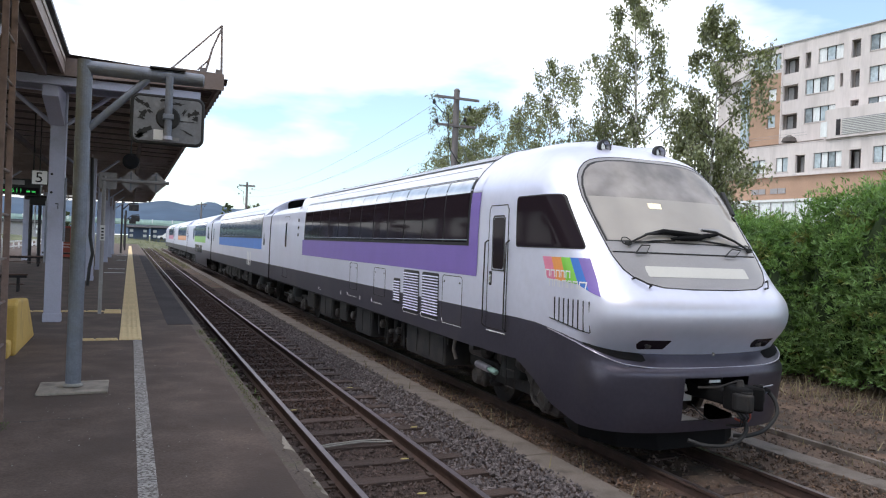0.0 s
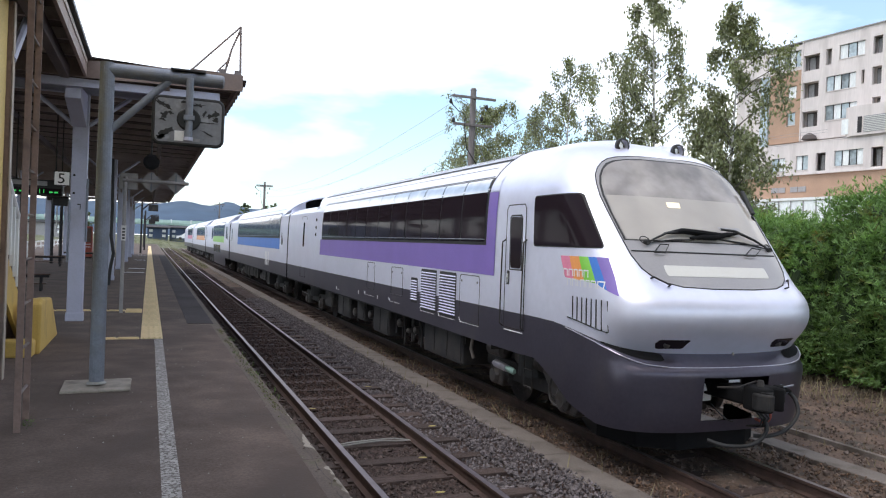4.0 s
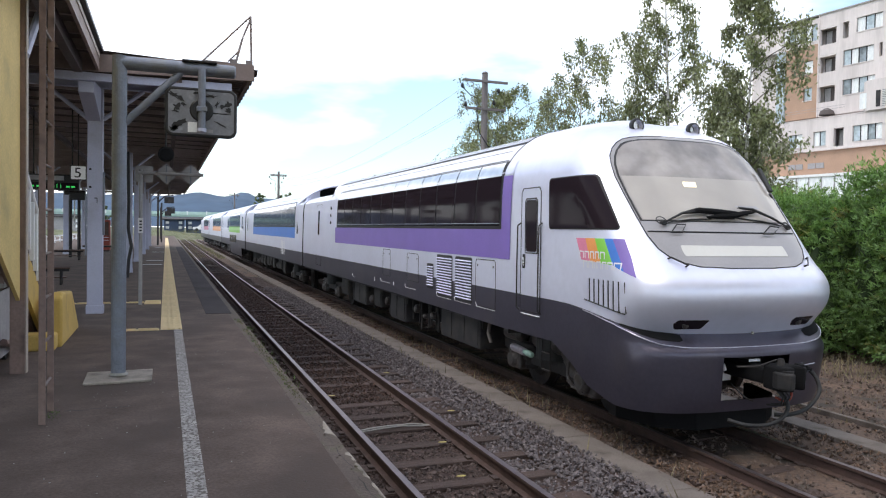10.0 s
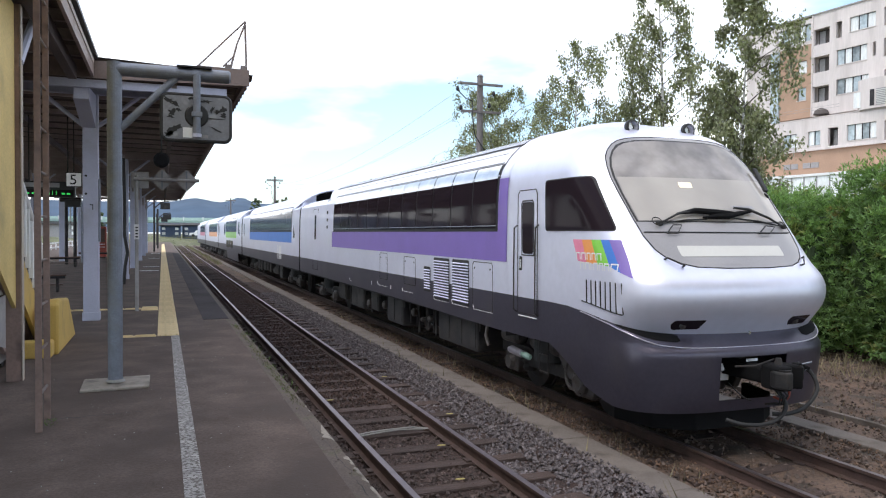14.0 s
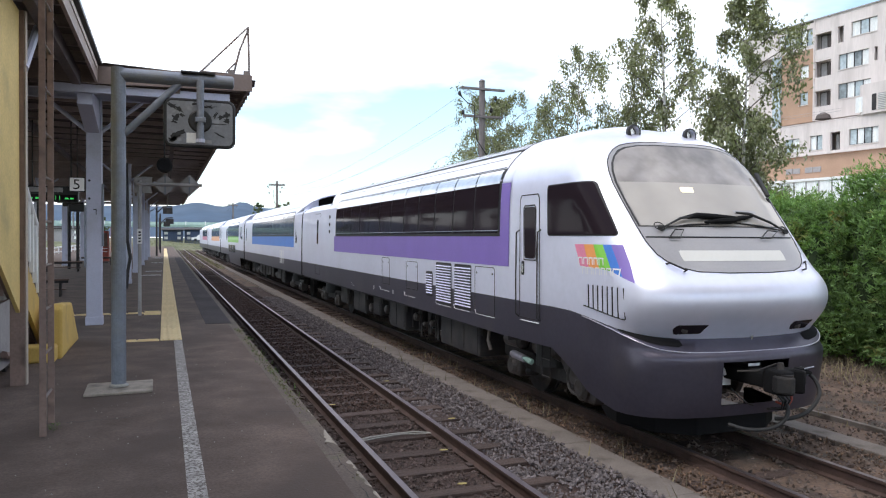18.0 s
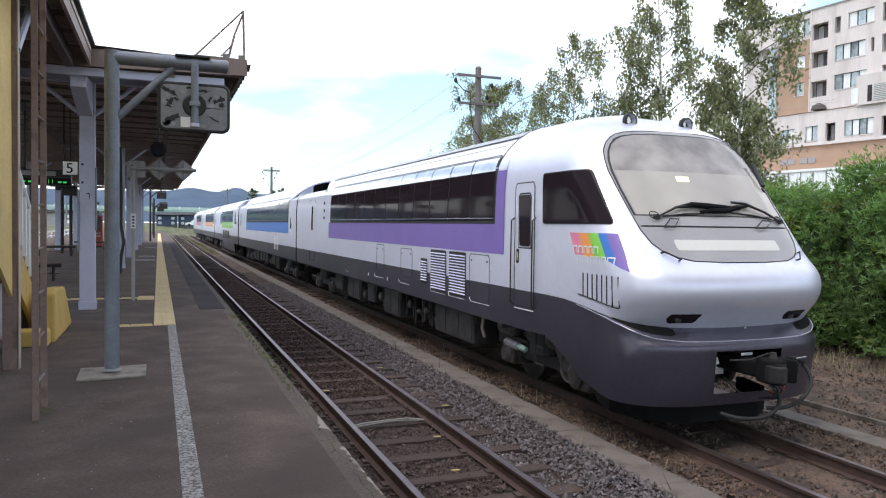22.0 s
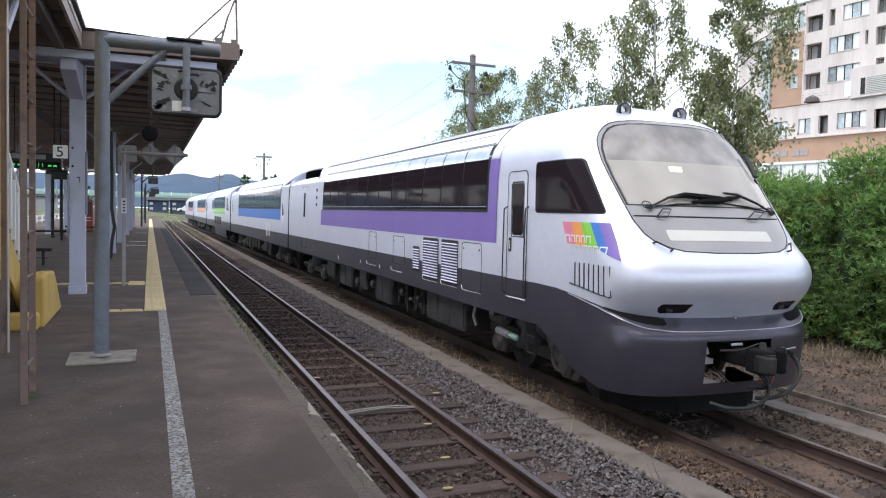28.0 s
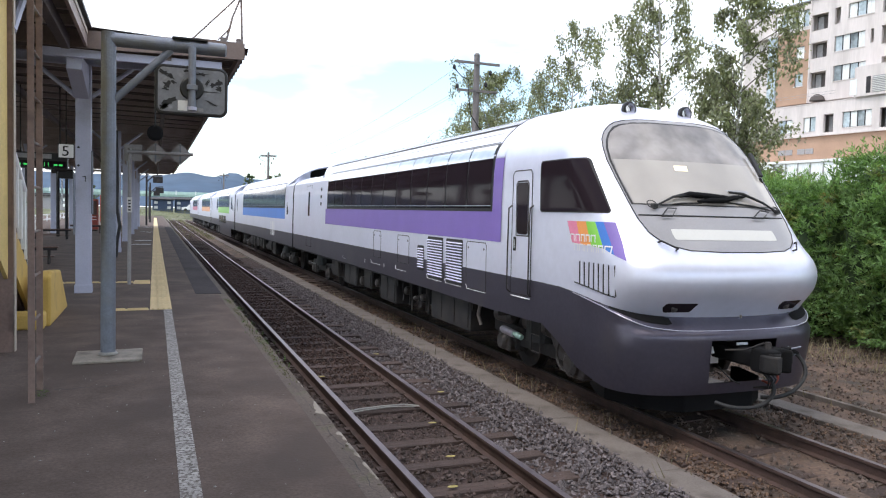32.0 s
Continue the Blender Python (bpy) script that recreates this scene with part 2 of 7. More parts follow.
M = {
    "asphalt": mat("asphalt", (0.111, 0.0815, 0.069), 0.92, var=0.26, scale=2.4, fine=55, bump=0.7, dist=0.006, stain=(0.079, 0.059, 0.051), stain_at=(0.46, 0.64), stain_scale=1.3, spec=0.3),
    "asphalt_dark": mat("asphalt_dark", (0.07, 0.062, 0.064), 0.95, spec=0.1, var=0.18, scale=0.9, fine=140, bump=0.5, dist=0.006),
    "concrete": mat("concrete", (0.3, 0.29, 0.27), 0.85, var=0.15, scale=1.4, fine=60, bump=0.3, stain=(0.16, 0.15, 0.13), stain_at=(0.5, 0.72)),
    "concrete_old": mat("concrete_old", (0.168, 0.143, 0.127), 0.9, var=0.22, scale=1.2, fine=50, bump=0.5, stain=(0.085, 0.07, 0.058), stain_at=(0.46, 0.64), stain_scale=2.2),
    "white_line": mat("white_line", (0.36, 0.335, 0.32), 0.85, var=0.3, scale=9, fine=90, bump=0.5, stain=(0.13, 0.11, 0.1), stain_at=(0.49, 0.57), stain_scale=42),
    "tactile": mat("tactile", (0.72, 0.57, 0.32), 0.75, var=0.12, scale=3, fine=80, bump=0.2, island=0.08, stain=(0.3, 0.25, 0.17), stain_at=(0.55, 0.8)),
    "dirt": mat("dirt", (0.122, 0.081, 0.06), 0.95, var=0.35, scale=1.3, fine=30, bump=0.8, dist=0.03, stain=(0.06, 0.05, 0.042), stain_at=(0.5, 0.65), stain_scale=2.5),
    "grass_soil": mat("grass_soil", (0.12, 0.13, 0.07), 0.95, var=0.4, scale=0.3, fine=8, bump=0.5, dist=0.05, stain=(0.15, 0.14, 0.1), stain_at=(0.5, 0.65), stain_scale=0.15),
    "ballast_bed": mat("ballast_bed", (0.052, 0.032, 0.027), 0.95, var=0.45, scale=18, fine=40, bump=1.0, dist=0.04),
    "stone": mat("stone", (0.135, 0.117, 0.12), 0.9, var=0.2, scale=9, fine=70, bump=0.3, island=0.45),
    "stone_brown": mat("stone_brown", (0.115, 0.086, 0.072), 0.95, var=0.25, scale=9, fine=70, bump=0.3, island=0.5),
    "sleeper": mat("sleeper", (0.06, 0.04, 0.034), 0.9, var=0.35, scale=4, fine=30, bump=0.6, stretch=(1, 6, 6), island=0.25),
    "rail_rust": mat("rail_rust", (0.068, 0.041, 0.034), 0.8, var=0.25, scale=6, fine=70, bump=0.3),
    "rail_top": mat("rail_top", (0.26, 0.22, 0.22), 0.48, metal=1.0, var=0.12, scale=5, fine=40, bump=0.05),
    "car_white": mat("car_white", (0.725, 0.74, 0.87), 0.4, metal=0.5, var=0.03, scale=1.2, fine=9, bump=0.02, coat=0.25, stain=(0.66, 0.67, 0.78), stain_at=(0.62, 0.85), stain_scale=1.1),
    "car_grey": mat("car_grey", (0.083, 0.076, 0.104), 0.38, metal=0.65, var=0.08, scale=1.2, fine=20, bump=0.02, coat=0.15, stain=(0.11, 0.1, 0.115), stain_at=(0.5, 0.8)),
    "car_roof": mat("car_roof", (0.72, 0.73, 0.78), 0.35, metal=0.3, var=0.1, scale=1.2, fine=9, bump=0.03, stain=(0.52, 0.53, 0.58), stain_at=(0.55, 0.8), stretch=(1, 0.15, 1)),
    "purple": mat("purple", (0.19, 0.12, 0.42), 0.42, var=0.05, bump=0.02, coat=0.15),
    "blue": mat("blue", (0.05, 0.19, 0.6), 0.45, var=0.05, bump=0.02, coat=0.1),
    "green": mat("green", (0.2, 0.6, 0.04), 0.35, var=0.05, bump=0.02, coat=0.4),
    "orange": mat("orange", (0.85, 0.33, 0.08), 0.35, var=0.05, bump=0.02, coat=0.4),
    "pink": mat("pink", (0.75, 0.22, 0.35), 0.35, var=0.05, bump=0.02, coat=0.4),
    "letter_white": mat("letter_white", (0.8, 0.8, 0.82), 0.4, var=0.02, bump=0.0),
    "black": mat("black", (0.012, 0.012, 0.013), 0.5, var=0.2, bump=0.1),
    "rubber": mat("rubber", (0.02, 0.02, 0.021), 0.65, var=0.2, bump=0.1),
    "under": mat("under", (0.012, 0.011, 0.012), 0.75, var=0.3, scale=3, fine=30, bump=0.3, stain=(0.04, 0.032, 0.027), stain_at=(0.5, 0.7), stain_scale=4),
    "under_grey": mat("under_grey", (0.016, 0.0145, 0.017), 0.7, var=0.3, scale=3, fine=30, bump=0.2, stain=(0.03, 0.026, 0.024), stain_at=(0.45, 0.65), stain_scale=3),
    "galv": mat("galv", (0.2, 0.22, 0.265), 0.55, metal=0.55, var=0.14, scale=8, fine=70, bump=0.1, stain=(0.2, 0.21, 0.23), stain_at=(0.5, 0.7), stain_scale=6),
    "column_paint": mat("column_paint", (0.45, 0.465, 0.58), 0.6, var=0.07, scale=2, fine=40, bump=0.1, stain=(0.32, 0.31, 0.35), stain_at=(0.6, 0.8)),
    "brown_steel": mat("brown_steel", (0.21, 0.142, 0.122), 0.6, var=0.15, scale=3, fine=40, bump=0.15, stain=(0.07, 0.045, 0.035), stain_at=(0.56, 0.72), stain_scale=5),
    "roof_dark": mat("roof_dark", (0.08, 0.061, 0.056), 0.7, var=0.2, scale=1.5, fine=30, bump=0.2, stain=(0.13, 0.1, 0.088), stain_at=(0.5, 0.7)),
    "yellow": mat("yellow", (0.56, 0.38, 0.1), 0.65, var=0.09, scale=1.5, fine=50, bump=0.15, stain=(0.3, 0.2, 0.08), stain_at=(0.58, 0.78), stain_scale=2.2),
    "cream": mat("cream", (0.62, 0.46, 0.17), 0.7, var=0.14, scale=1.5, fine=50, bump=0.1, stain=(0.36, 0.28, 0.12), stain_at=(0.55, 0.8), stain_scale=1.7),
    "white_paint": mat("white_paint", (0.75, 0.75, 0.74), 0.5, var=0.05, bump=0.08),
    "sign_grey": mat("sign_grey", (0.3, 0.29, 0.29), 0.7, var=0.12, scale=6, bump=0.1),
    "screen_frame": mat("screen_frame", (0.3, 0.29, 0.3), 0.3, var=0.05, bump=0.02, coat=0.3),
    "bark_white": mat("bark_white", (0.5, 0.48, 0.44), 0.85, var=0.2, scale=5, fine=30, bump=0.4, stain=(0.06, 0.055, 0.05), stain_at=(0.55, 0.62), stain_scale=4, stretch=(1, 1, 3)),
    "bark": mat("bark", (0.12, 0.1, 0.085), 0.9, var=0.3, scale=5, fine=30, bump=0.5, stretch=(3, 3, 0.6)),
    "leaf": mat("leaf", (0.21, 0.222, 0.145), 0.45, through_light=0.36, var=0.25, scale=0.6, fine=6, bump=0.0, island=0.4),
    "leaf_hedge": mat("leaf_hedge", (0.15, 0.25, 0.095), 0.7, through_light=0.42, var=0.35, scale=0.9, fine=5, bump=0.0, island=0.4, stain=(0.26, 0.2, 0.075), stain_at=(0.56, 0.74), stain_scale=1.9),
    # far darker than the leaves: shade inside the shrub put into the colour
    "hedge_shade_core": mat("hedge_shade_core", (0.035, 0.06, 0.02), 0.9, var=0.4, bump=0.3),
    "dry_grass": mat("dry_grass", (0.2, 0.17, 0.1), 0.8, var=0.3, bump=0.0, island=0.4),
    "weed": mat("weed", (0.09, 0.15, 0.035), 0.7, var=0.3, bump=0.0, island=0.4),
    "wall_pale": mat("wall_pale", (0.64, 0.58, 0.555), 0.85, var=0.07, scale=0.3, fine=4, bump=0.1, stain=(0.45, 0.4, 0.38), stain_at=(0.52, 0.75), stain_scale=0.35, stretch=(1.5, 1.5, 0.25)),
    "wall_brown": mat("wall_brown", (0.4, 0.26, 0.18), 0.8, var=0.1, scale=0.5, fine=9, bump=0.15),
    "pole_wood": mat("pole_wood", (0.17, 0.15, 0.145), 0.85, var=0.2, scale=3, fine=40, bump=0.3, stretch=(2, 2, 0.3)),
    # wooded green with the blue of distance haze mixed into the colour
    "mountain_haze": mat("mountain_haze", (0.045, 0.08, 0.13), 0.95, var=0.16, scale=0.004, fine=0.03, bump=0.0),
    "far_green": mat("far_green", (0.13, 0.16, 0.075), 0.95, var=0.35, scale=0.12, fine=1.2, bump=0.2),
    "glass_dark": glass_mat("glass_dark", (0.02, 0.014, 0.018), 0.06, ior=1.2),
    "glass_far": mat("glass_far", (0.2, 0.23, 0.24), 0.08, var=0.4, scale=0.5, fine=2.0, bump=0.0),
    # pale curtains; also the painted sky reflection of the entrance glazing
    "curtain_and_sky": mat("curtain_and_sky", (0.75, 0.77, 0.76), 0.5, var=0.12, scale=2, fine=8, bump=0.0, stretch=(3, 3, 0.3)),
    "chrome": mat("chrome", (0.75, 0.75, 0.77), 0.2, metal=1.0, var=0.04, bump=0.02),
    "led_green": mat("led_green", (0.05, 0.8, 0.15), 0.4, var=0.02, bump=0.0, emit=0.35),
    "lamp_glow": mat("lamp_glow", (1.0, 0.9, 0.62), 0.3, var=0.02, bump=0.0, emit=0.3),
    "rust_red": mat("rust_red", (0.3, 0.06, 0.04), 0.7, var=0.2, bump=0.1),
    "bolt_green": mat("bolt_green", (0.22, 0.34, 0.3), 0.6, var=0.15, bump=0.1),
    "leaf_yellow": mat("leaf_yellow", (0.36, 0.3, 0.1), 0.7, var=0.2, bump=0.0),
    "bridge_green": mat("bridge_green", (0.4, 0.55, 0.5), 0.6, var=0.1, bump=0.0),
    "blue_wall": mat("blue_wall", (0.06, 0.09, 0.16), 0.7, var=0.15, bump=0.0),
}
M["glass_mid"] = glass_mat("glass_mid", (0.045, 0.06, 0.075), 0.12, ior=1.25)
M["windscreen"] = mat("windscreen", (0.27, 0.25, 0.24), 0.05, var=0.24, scale=1.5, fine=3, bump=0.0)
M["pale_plate"] = mat("pale_plate", (0.6, 0.59, 0.56), 0.4, var=0.03, bump=0.0)
# whitish blue: sky reflection in the curved glass, put into the base colour
M["reflection_glass"] = mat("reflection_glass", (0.62, 0.65, 0.69), 0.12, metal=0.45, var=0.1, scale=1.5, fine=6, bump=0.0)
M["fascia"] = mat("fascia", (0.19, 0.14, 0.12), 0.6, var=0.1, scale=1.5, fine=30, bump=0.1, stain=(0.1, 0.07, 0.06), stain_at=(0.55, 0.75))
M["purlin"] = mat("purlin", (0.3, 0.25, 0.23), 0.65, var=0.15, scale=2, fine=30, bump=0.1)
M["pale_trim"] = mat("pale_trim", (0.4, 0.34, 0.29), 0.6, var=0.1, bump=0.1)
M["galv_rust"] = mat("galv_rust", (0.2, 0.17, 0.16), 0.65, metal=0.3, var=0.2, bump=0.1, stain=(0.16, 0.09, 0.06), stain_at=(0.5, 0.65), stain_scale=6)
M["mirror_back"] = mat("mirror_back", (0.2, 0.205, 0.225), 0.6, var=0.12, scale=8, fine=40, bump=0.1, stain=(0.3, 0.31, 0.33), stain_at=(0.58, 0.7), stain_scale=9)
M["bench_wood"] = mat("bench_wood", (0.1, 0.055, 0.04), 0.6, var=0.2, scale=4, fine=30, bump=0.1, stretch=(0.4, 4, 4))
M["white_glow"] = mat("white_glow", (0.85, 0.85, 0.83), 0.4, var=0.02, bump=0.0, emit=0.06)

M["weed_dry"] = mat("weed_dry", (0.14, 0.14, 0.06), 0.8, var=0.3, bump=0.0, island=0.4)
M["glass_blue"] = mat("glass_blue", (0.42, 0.49, 0.52), 0.12, var=0.2, scale=1.0, fine=4, bump=0.0)
M["edge"] = mat("edge", (0.11, 0.084, 0.07), 0.9, var=0.3, scale=2, fine=60, bump=0.6, stain=(0.075, 0.075, 0.035), stain_at=(0.52, 0.66), stain_scale=4)
M["stone_dark"] = mat("stone_dark", (0.09, 0.066, 0.059), 0.9, var=0.25, scale=9, fine=70, bump=0.3, island=0.45)
M["blind"] = mat("blind", (0.4, 0.37, 0.34), 0.12, var=0.05, scale=1.0, fine=3, bump=0.0)
M["matte_black"] = mat("matte_black", (0.007, 0.007, 0.008), 0.9, var=0.2, bump=0.1, spec=0.2)
M["roof_band"] = mat("roof_band", (0.2, 0.23, 0.3), 0.2, metal=0.3, var=0.1, scale=2, bump=0.0)
# pale metal of the brake rod and of the skirt's modelled highlight
M["glint_and_rod_metal"] = mat("glint_and_rod_metal", (0.5, 0.48, 0.55), 0.3, metal=0.8, var=0.15, scale=4, fine=20, bump=0.02)
M["bogie_grey"] = mat("bogie_grey", (0.06, 0.054, 0.053), 0.5, metal=0.2, var=0.25, scale=6, fine=40, bump=0.15, stain=(0.04, 0.03, 0.024), stain_at=(0.5, 0.66), stain_scale=7)
M["litter"] = mat("litter", (0.125, 0.078, 0.052), 0.9, var=0.3, scale=9, fine=40, bump=0.0, island=0.5)
M["footing"] = mat("footing", (0.3, 0.262, 0.224), 0.9, var=0.16, scale=3, fine=60, bump=0.3, stain=(0.15, 0.13, 0.11), stain_at=(0.5, 0.68), stain_scale=4)
M["stone_rust"] = mat("stone_rust", (0.075, 0.046, 0.037), 0.95, var=0.25, scale=9, fine=70, bump=0.3, island=0.4)
M["pale_fascia"] = mat("pale_fascia", (0.3, 0.23, 0.2), 0.6, var=0.1, scale=1.5, fine=30, bump=0.1, stain=(0.17, 0.12, 0.1), stain_at=(0.55, 0.75))
# dark brown for the painted shade in balcony recesses; also colours the skylight
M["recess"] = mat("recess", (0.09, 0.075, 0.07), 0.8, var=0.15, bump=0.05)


# ---- mesh tools ----
def link_mesh(name, bm, material, parent=None, label="", smooth=False):
    me = bpy.data.meshes.new(name)
    bm.to_mesh(me)
    bm.free()
    for m in material if isinstance(material, (list, tuple)) else [material]:
        me.materials.append(m)
    if smooth:
        me.polygons.foreach_set("use_smooth", [True] * len(me.polygons))
    ob = new(name, me)
    if parent:
        ob.parent = parent
    if label:
        ob["label"] = label
    return ob


def part(name, bm, material, parent, label="", smooth=False):
    return link_mesh(name, bm, material, parent, label, smooth)


def thing(name, at, label, category, group="", kind="", rz=0):
    e = new(name)
    e.matrix_basis = pose(*at, 0, 0, rz)
    return tagged(e, label, category, group, kind)


def box(x0, x1, y0, y1, z0, z1, bev=0.0, bm=None):
    bm = bm or bmesh.new()
    v = [bm.verts.new((x, y, z)) for x in (x0, x1) for y in (y0, y1) for z in (z0, z1)]
    f = [bm.faces.new([v[i] for i in q]) for q in ((0, 1, 3, 2), (4, 6, 7, 5), (0, 4, 5, 1), (2, 3, 7, 6), (0, 2, 6, 4), (1, 5, 7, 3))]
    if bev:
        bmesh.ops.bevel(bm, geom=list({e for q in f for e in q.edges}), offset=bev, segments=2, affect="EDGES", profile=0.5)
    return bm


def pipe(pts, r, n=10, bm=None, caps=True):
    """A tube along points; r is one radius or one for each point."""
    bm = bm or bmesh.new()
    pts = [Vector(p) for p in pts]
    rings = []
    side = None
    for i, p in enumerate(pts):
        d = ((pts[min(i + 1, len(pts) - 1)] - p).normalized() + (p - pts[max(i - 1, 0)]).normalized()).normalized()
        if side is None:
            side = d.orthogonal().normalized()
        side = (side - d * side.dot(d)).normalized()
        up = d.cross(side)
        rr = r[i] if isinstance(r, (list, tuple)) else r
        rings.append([bm.verts.new(p + rr * (math.cos(a) * side + math.sin(a) * up)) for a in (k * math.tau / n for k in range(n))])
    for a, b in zip(rings, rings[1:]):
        for k in range(n):
            bm.faces.new((a[k], a[(k + 1) % n], b[(k + 1) % n], b[k]))
    if caps:
        bm.faces.new(rings[0][::-1])
        bm.faces.new(rings[-1])
    return bm


def prism(poly, axis, a, b, bm=None, bev=0.0):
    """A polygon in the two other axes, extruded along an axis from a to b."""
    bm = bm or bmesh.new()

    def put(q, t):
        c = list(q)
        c.insert("xyz".index(axis), t)
        return bm.verts.new(c)

    p0, p1 = [put(q, a) for q in poly], [put(q, b) for q in poly]
    n = len(poly)
    fs = [bm.faces.new(p0), bm.faces.new(p1[::-1])]
    fs += [bm.faces.new((p0[i], p1[i], p1[(i + 1) % n], p0[(i + 1) % n])) for i in range(n)]
    bmesh.ops.recalc_face_normals(bm, faces=fs)
    if bev:
        bmesh.ops.bevel(bm, geom=list({e for q in fs for e in q.edges}), offset=bev, segments=2, affect="EDGES", profile=0.5)
    return bm


def sheet(rows, thick=0.0, bm=None):
    """A grid of points (rows of equal length) as faces; thick: closes it with a back and rim."""
    bm = bm or bmesh.new()
    g = [[bm.verts.new(p) for p in row] for row in rows]
    fs = []
    for a, b in zip(g, g[1:]):
        for k in range(len(a) - 1):
            fs.append(bm.faces.new((a[k], a[k + 1], b[k + 1], b[k])))
    if thick:
        bmesh.ops.recalc_face_normals(bm, faces=fs)
        bmesh.ops.solidify(bm, geom=fs, thickness=thick)
    return bm


def lerp(table, t):
    for (a, va), (b, vb) in zip(table, table[1:]):
        if t <= b:
            return va + (vb - va) * max(0.0, (t - a) / (b - a))
    return table[-1][1]


# ---- the plan: rail tops at z = 0, tracks run along y ----
PLAT = 0.92            # platform level
EDGE = -1.02           # platform edge
GAUGE = 1.132          # between rail centres
TRAIN_X = 4.02         # centre of the train's track
NEAR_X = GAUGE / 2     # centre of the near track
NOSE_Y = 6.40          # front of the train

# ---- ground ----
ground = tagged(link_mesh("ground", sheet([[(x, y, -0.24) for x in (-1500, -60, -14, 20, 120, 1500)] for y in (-1500, -60, 60, 160, 400, 1500)]), M["grass_soil"]), "flat ground with sparse grass and bare soil", "ground", kind="structure")


def bumpy(x0, x1, y0, y1, dx, dy, height, rough, seed):
    nx, ny = max(1, round((x1 - x0) / dx)), max(1, round((y1 - y0) / dy))
    rows = []
    for j in range(ny + 1):
        y = y0 + (y1 - y0) * j / ny
        row = []
        for i in range(nx + 1):
            x = x0 + (x1 - x0) * i / nx
            row.append((x, y, height(x, y) + rough * noise.noise((x * 2.2 + seed, y * 2.2, seed)) + rough * 0.5 * noise.noise((x * 7 + seed, y * 7, 3))))
        rows.append(row)
    return sheet(rows)


tagged(link_mesh("ballast_bed", bumpy(-1.0, 2.46, -8, 40, 0.12, 0.2, lambda x, y: -0.185 - 0.03 * (y > 12), 0.02, 1), M["ballast_bed"], smooth=True), "grey crushed-stone ballast bed of the near track", "ballast", kind="structure")
tagged(link_mesh("ballast_bed", bumpy(-1.0, 2.46, 40, 150, 0.7, 1.5, lambda x, y: -0.2, 0.02, 1), M["dirt"], smooth=True), "brown weathered ballast further along the track", "ballast", kind="structure")
tagged(link_mesh("track_soil", bumpy(2.84, 5.82, -8, 30, 0.14, 0.2, lambda x, y: -0.175 + 0.02 * math.cos((x - 4) * 2), 0.035, 5), M["dirt"], smooth=True), "brown earthy ballast under the train", "soil", kind="structure")
tagged(link_mesh("track_soil", bumpy(2.84, 5.82, 30, 150, 0.7, 1.5, lambda x, y: -0.19, 0.02, 5), M["dirt"], smooth=True), "brown earth beneath the distant cars", "soil", kind="structure")
tagged(link_mesh("verge", bumpy(6.14, 16, -8, 46, 0.2, 0.3, lambda x, y: -0.16 + 0.2 * min(1, max(0, (x - 7) / 3.5)), 0.05, 9), M["dirt"], smooth=True), "bare brown verge rising to the hedge", "verge", kind="structure")

# ---- platform ----
platform = thing("platform", (0, 0, 0), "long asphalt railway platform with a concrete edge", "platform", kind="structure")
part("platform_body", box(-14, EDGE - 0.13, -14, 118, -0.23, PLAT), M["asphalt"], platform)
edge_mesh = None
for k in range(132):
    if edge_mesh is None:
        ob = part("edge_stone", box(-0.13, 0.01, 0, 1.0, -0.6, 0.0, 0.004), M["edge"], platform)
        edge_mesh = ob.data
    else:
        ob = new("edge_stone", edge_mesh)
        ob.parent = platform
    ob.location = (EDGE + 0.01 * noise.noise((k * 1.7, 0, 0)), -14 + k, PLAT - 0.001 + 0.002 * noise.noise((k * 1.3, 4, 0)))
part("patch", box(-1.52, -1.1, 13.2, 56, PLAT, PLAT + 0.006), M["asphalt_dark"], platform, "dark strip of newer asphalt along the platform edge")

line = thing("painted_line", (-2.0, 0, PLAT), "worn white safety line painted on the asphalt", "line", kind="structure")
part("stripe", box(-0.055, 0.055, -6, 11.28, 0, 0.004), M["white_line"], line)

# ---- tactile paving: ribbed yellow tiles, 0.3 m ----
paving = thing("tactile_paving", (-2.09, 11.3, PLAT), "yellow ribbed tactile paving strip on the platform", "tactile paving", kind="structure")


def ribbed_tile(w=0.296, length=0.296):
    bm = box(-w / 2, w / 2, 0, length, 0, 0.006)
    for i in range(4):
        x = -w / 2 + w * (i + 0.5) / 4
        box(x - 0.013, x + 0.013, 0.012, length - 0.012, 0.006, 0.02, bm=bm)
    return bm


tile = part("tile", ribbed_tile(), M["tactile"], paving)
for k in range(1, 290):
    ob = new("tile", tile.data)
    ob.parent, ob.location = paving, (0, 0.3 * k, 0)
for y, x_end in ((0.02, -0.53), (3.95, -1.9)):
    n = round((x_end + 0.15) / -0.3) + (y < 1)
    for k in range(n):
        ob = new("tile", tile.data)
        ob.parent = paving
        ob.matrix_basis = pose(-0.16 - 0.3 * k - 0.3, y + 0.15 if y > 1 else y + 0.02, 0, 0, 0, -90)
        ob.scale = (0.45, 1, 1) if y < 1 or k else (2.2, 1, 1)


# ---- tracks ----
def rail_bm(y0, y1):
    prof = [(-0.0325, 0), (0.0325, 0), (0.0325, -0.03), (0.01, -0.045), (0.008, -0.125), (0.061, -0.14), (0.061, -0.152), (-0.061, -0.152), (-0.061, -0.14), (-0.008, -0.125), (-0.01, -0.045), (-0.0325, -0.03)]
    bm = prism(prof, "y", y0, y1)
    for f in bm.faces:
        c = f.calc_center_median()
        f.material_index = 1 if f.normal.z > 0.9 and c.z > -0.01 else 0
    return bm


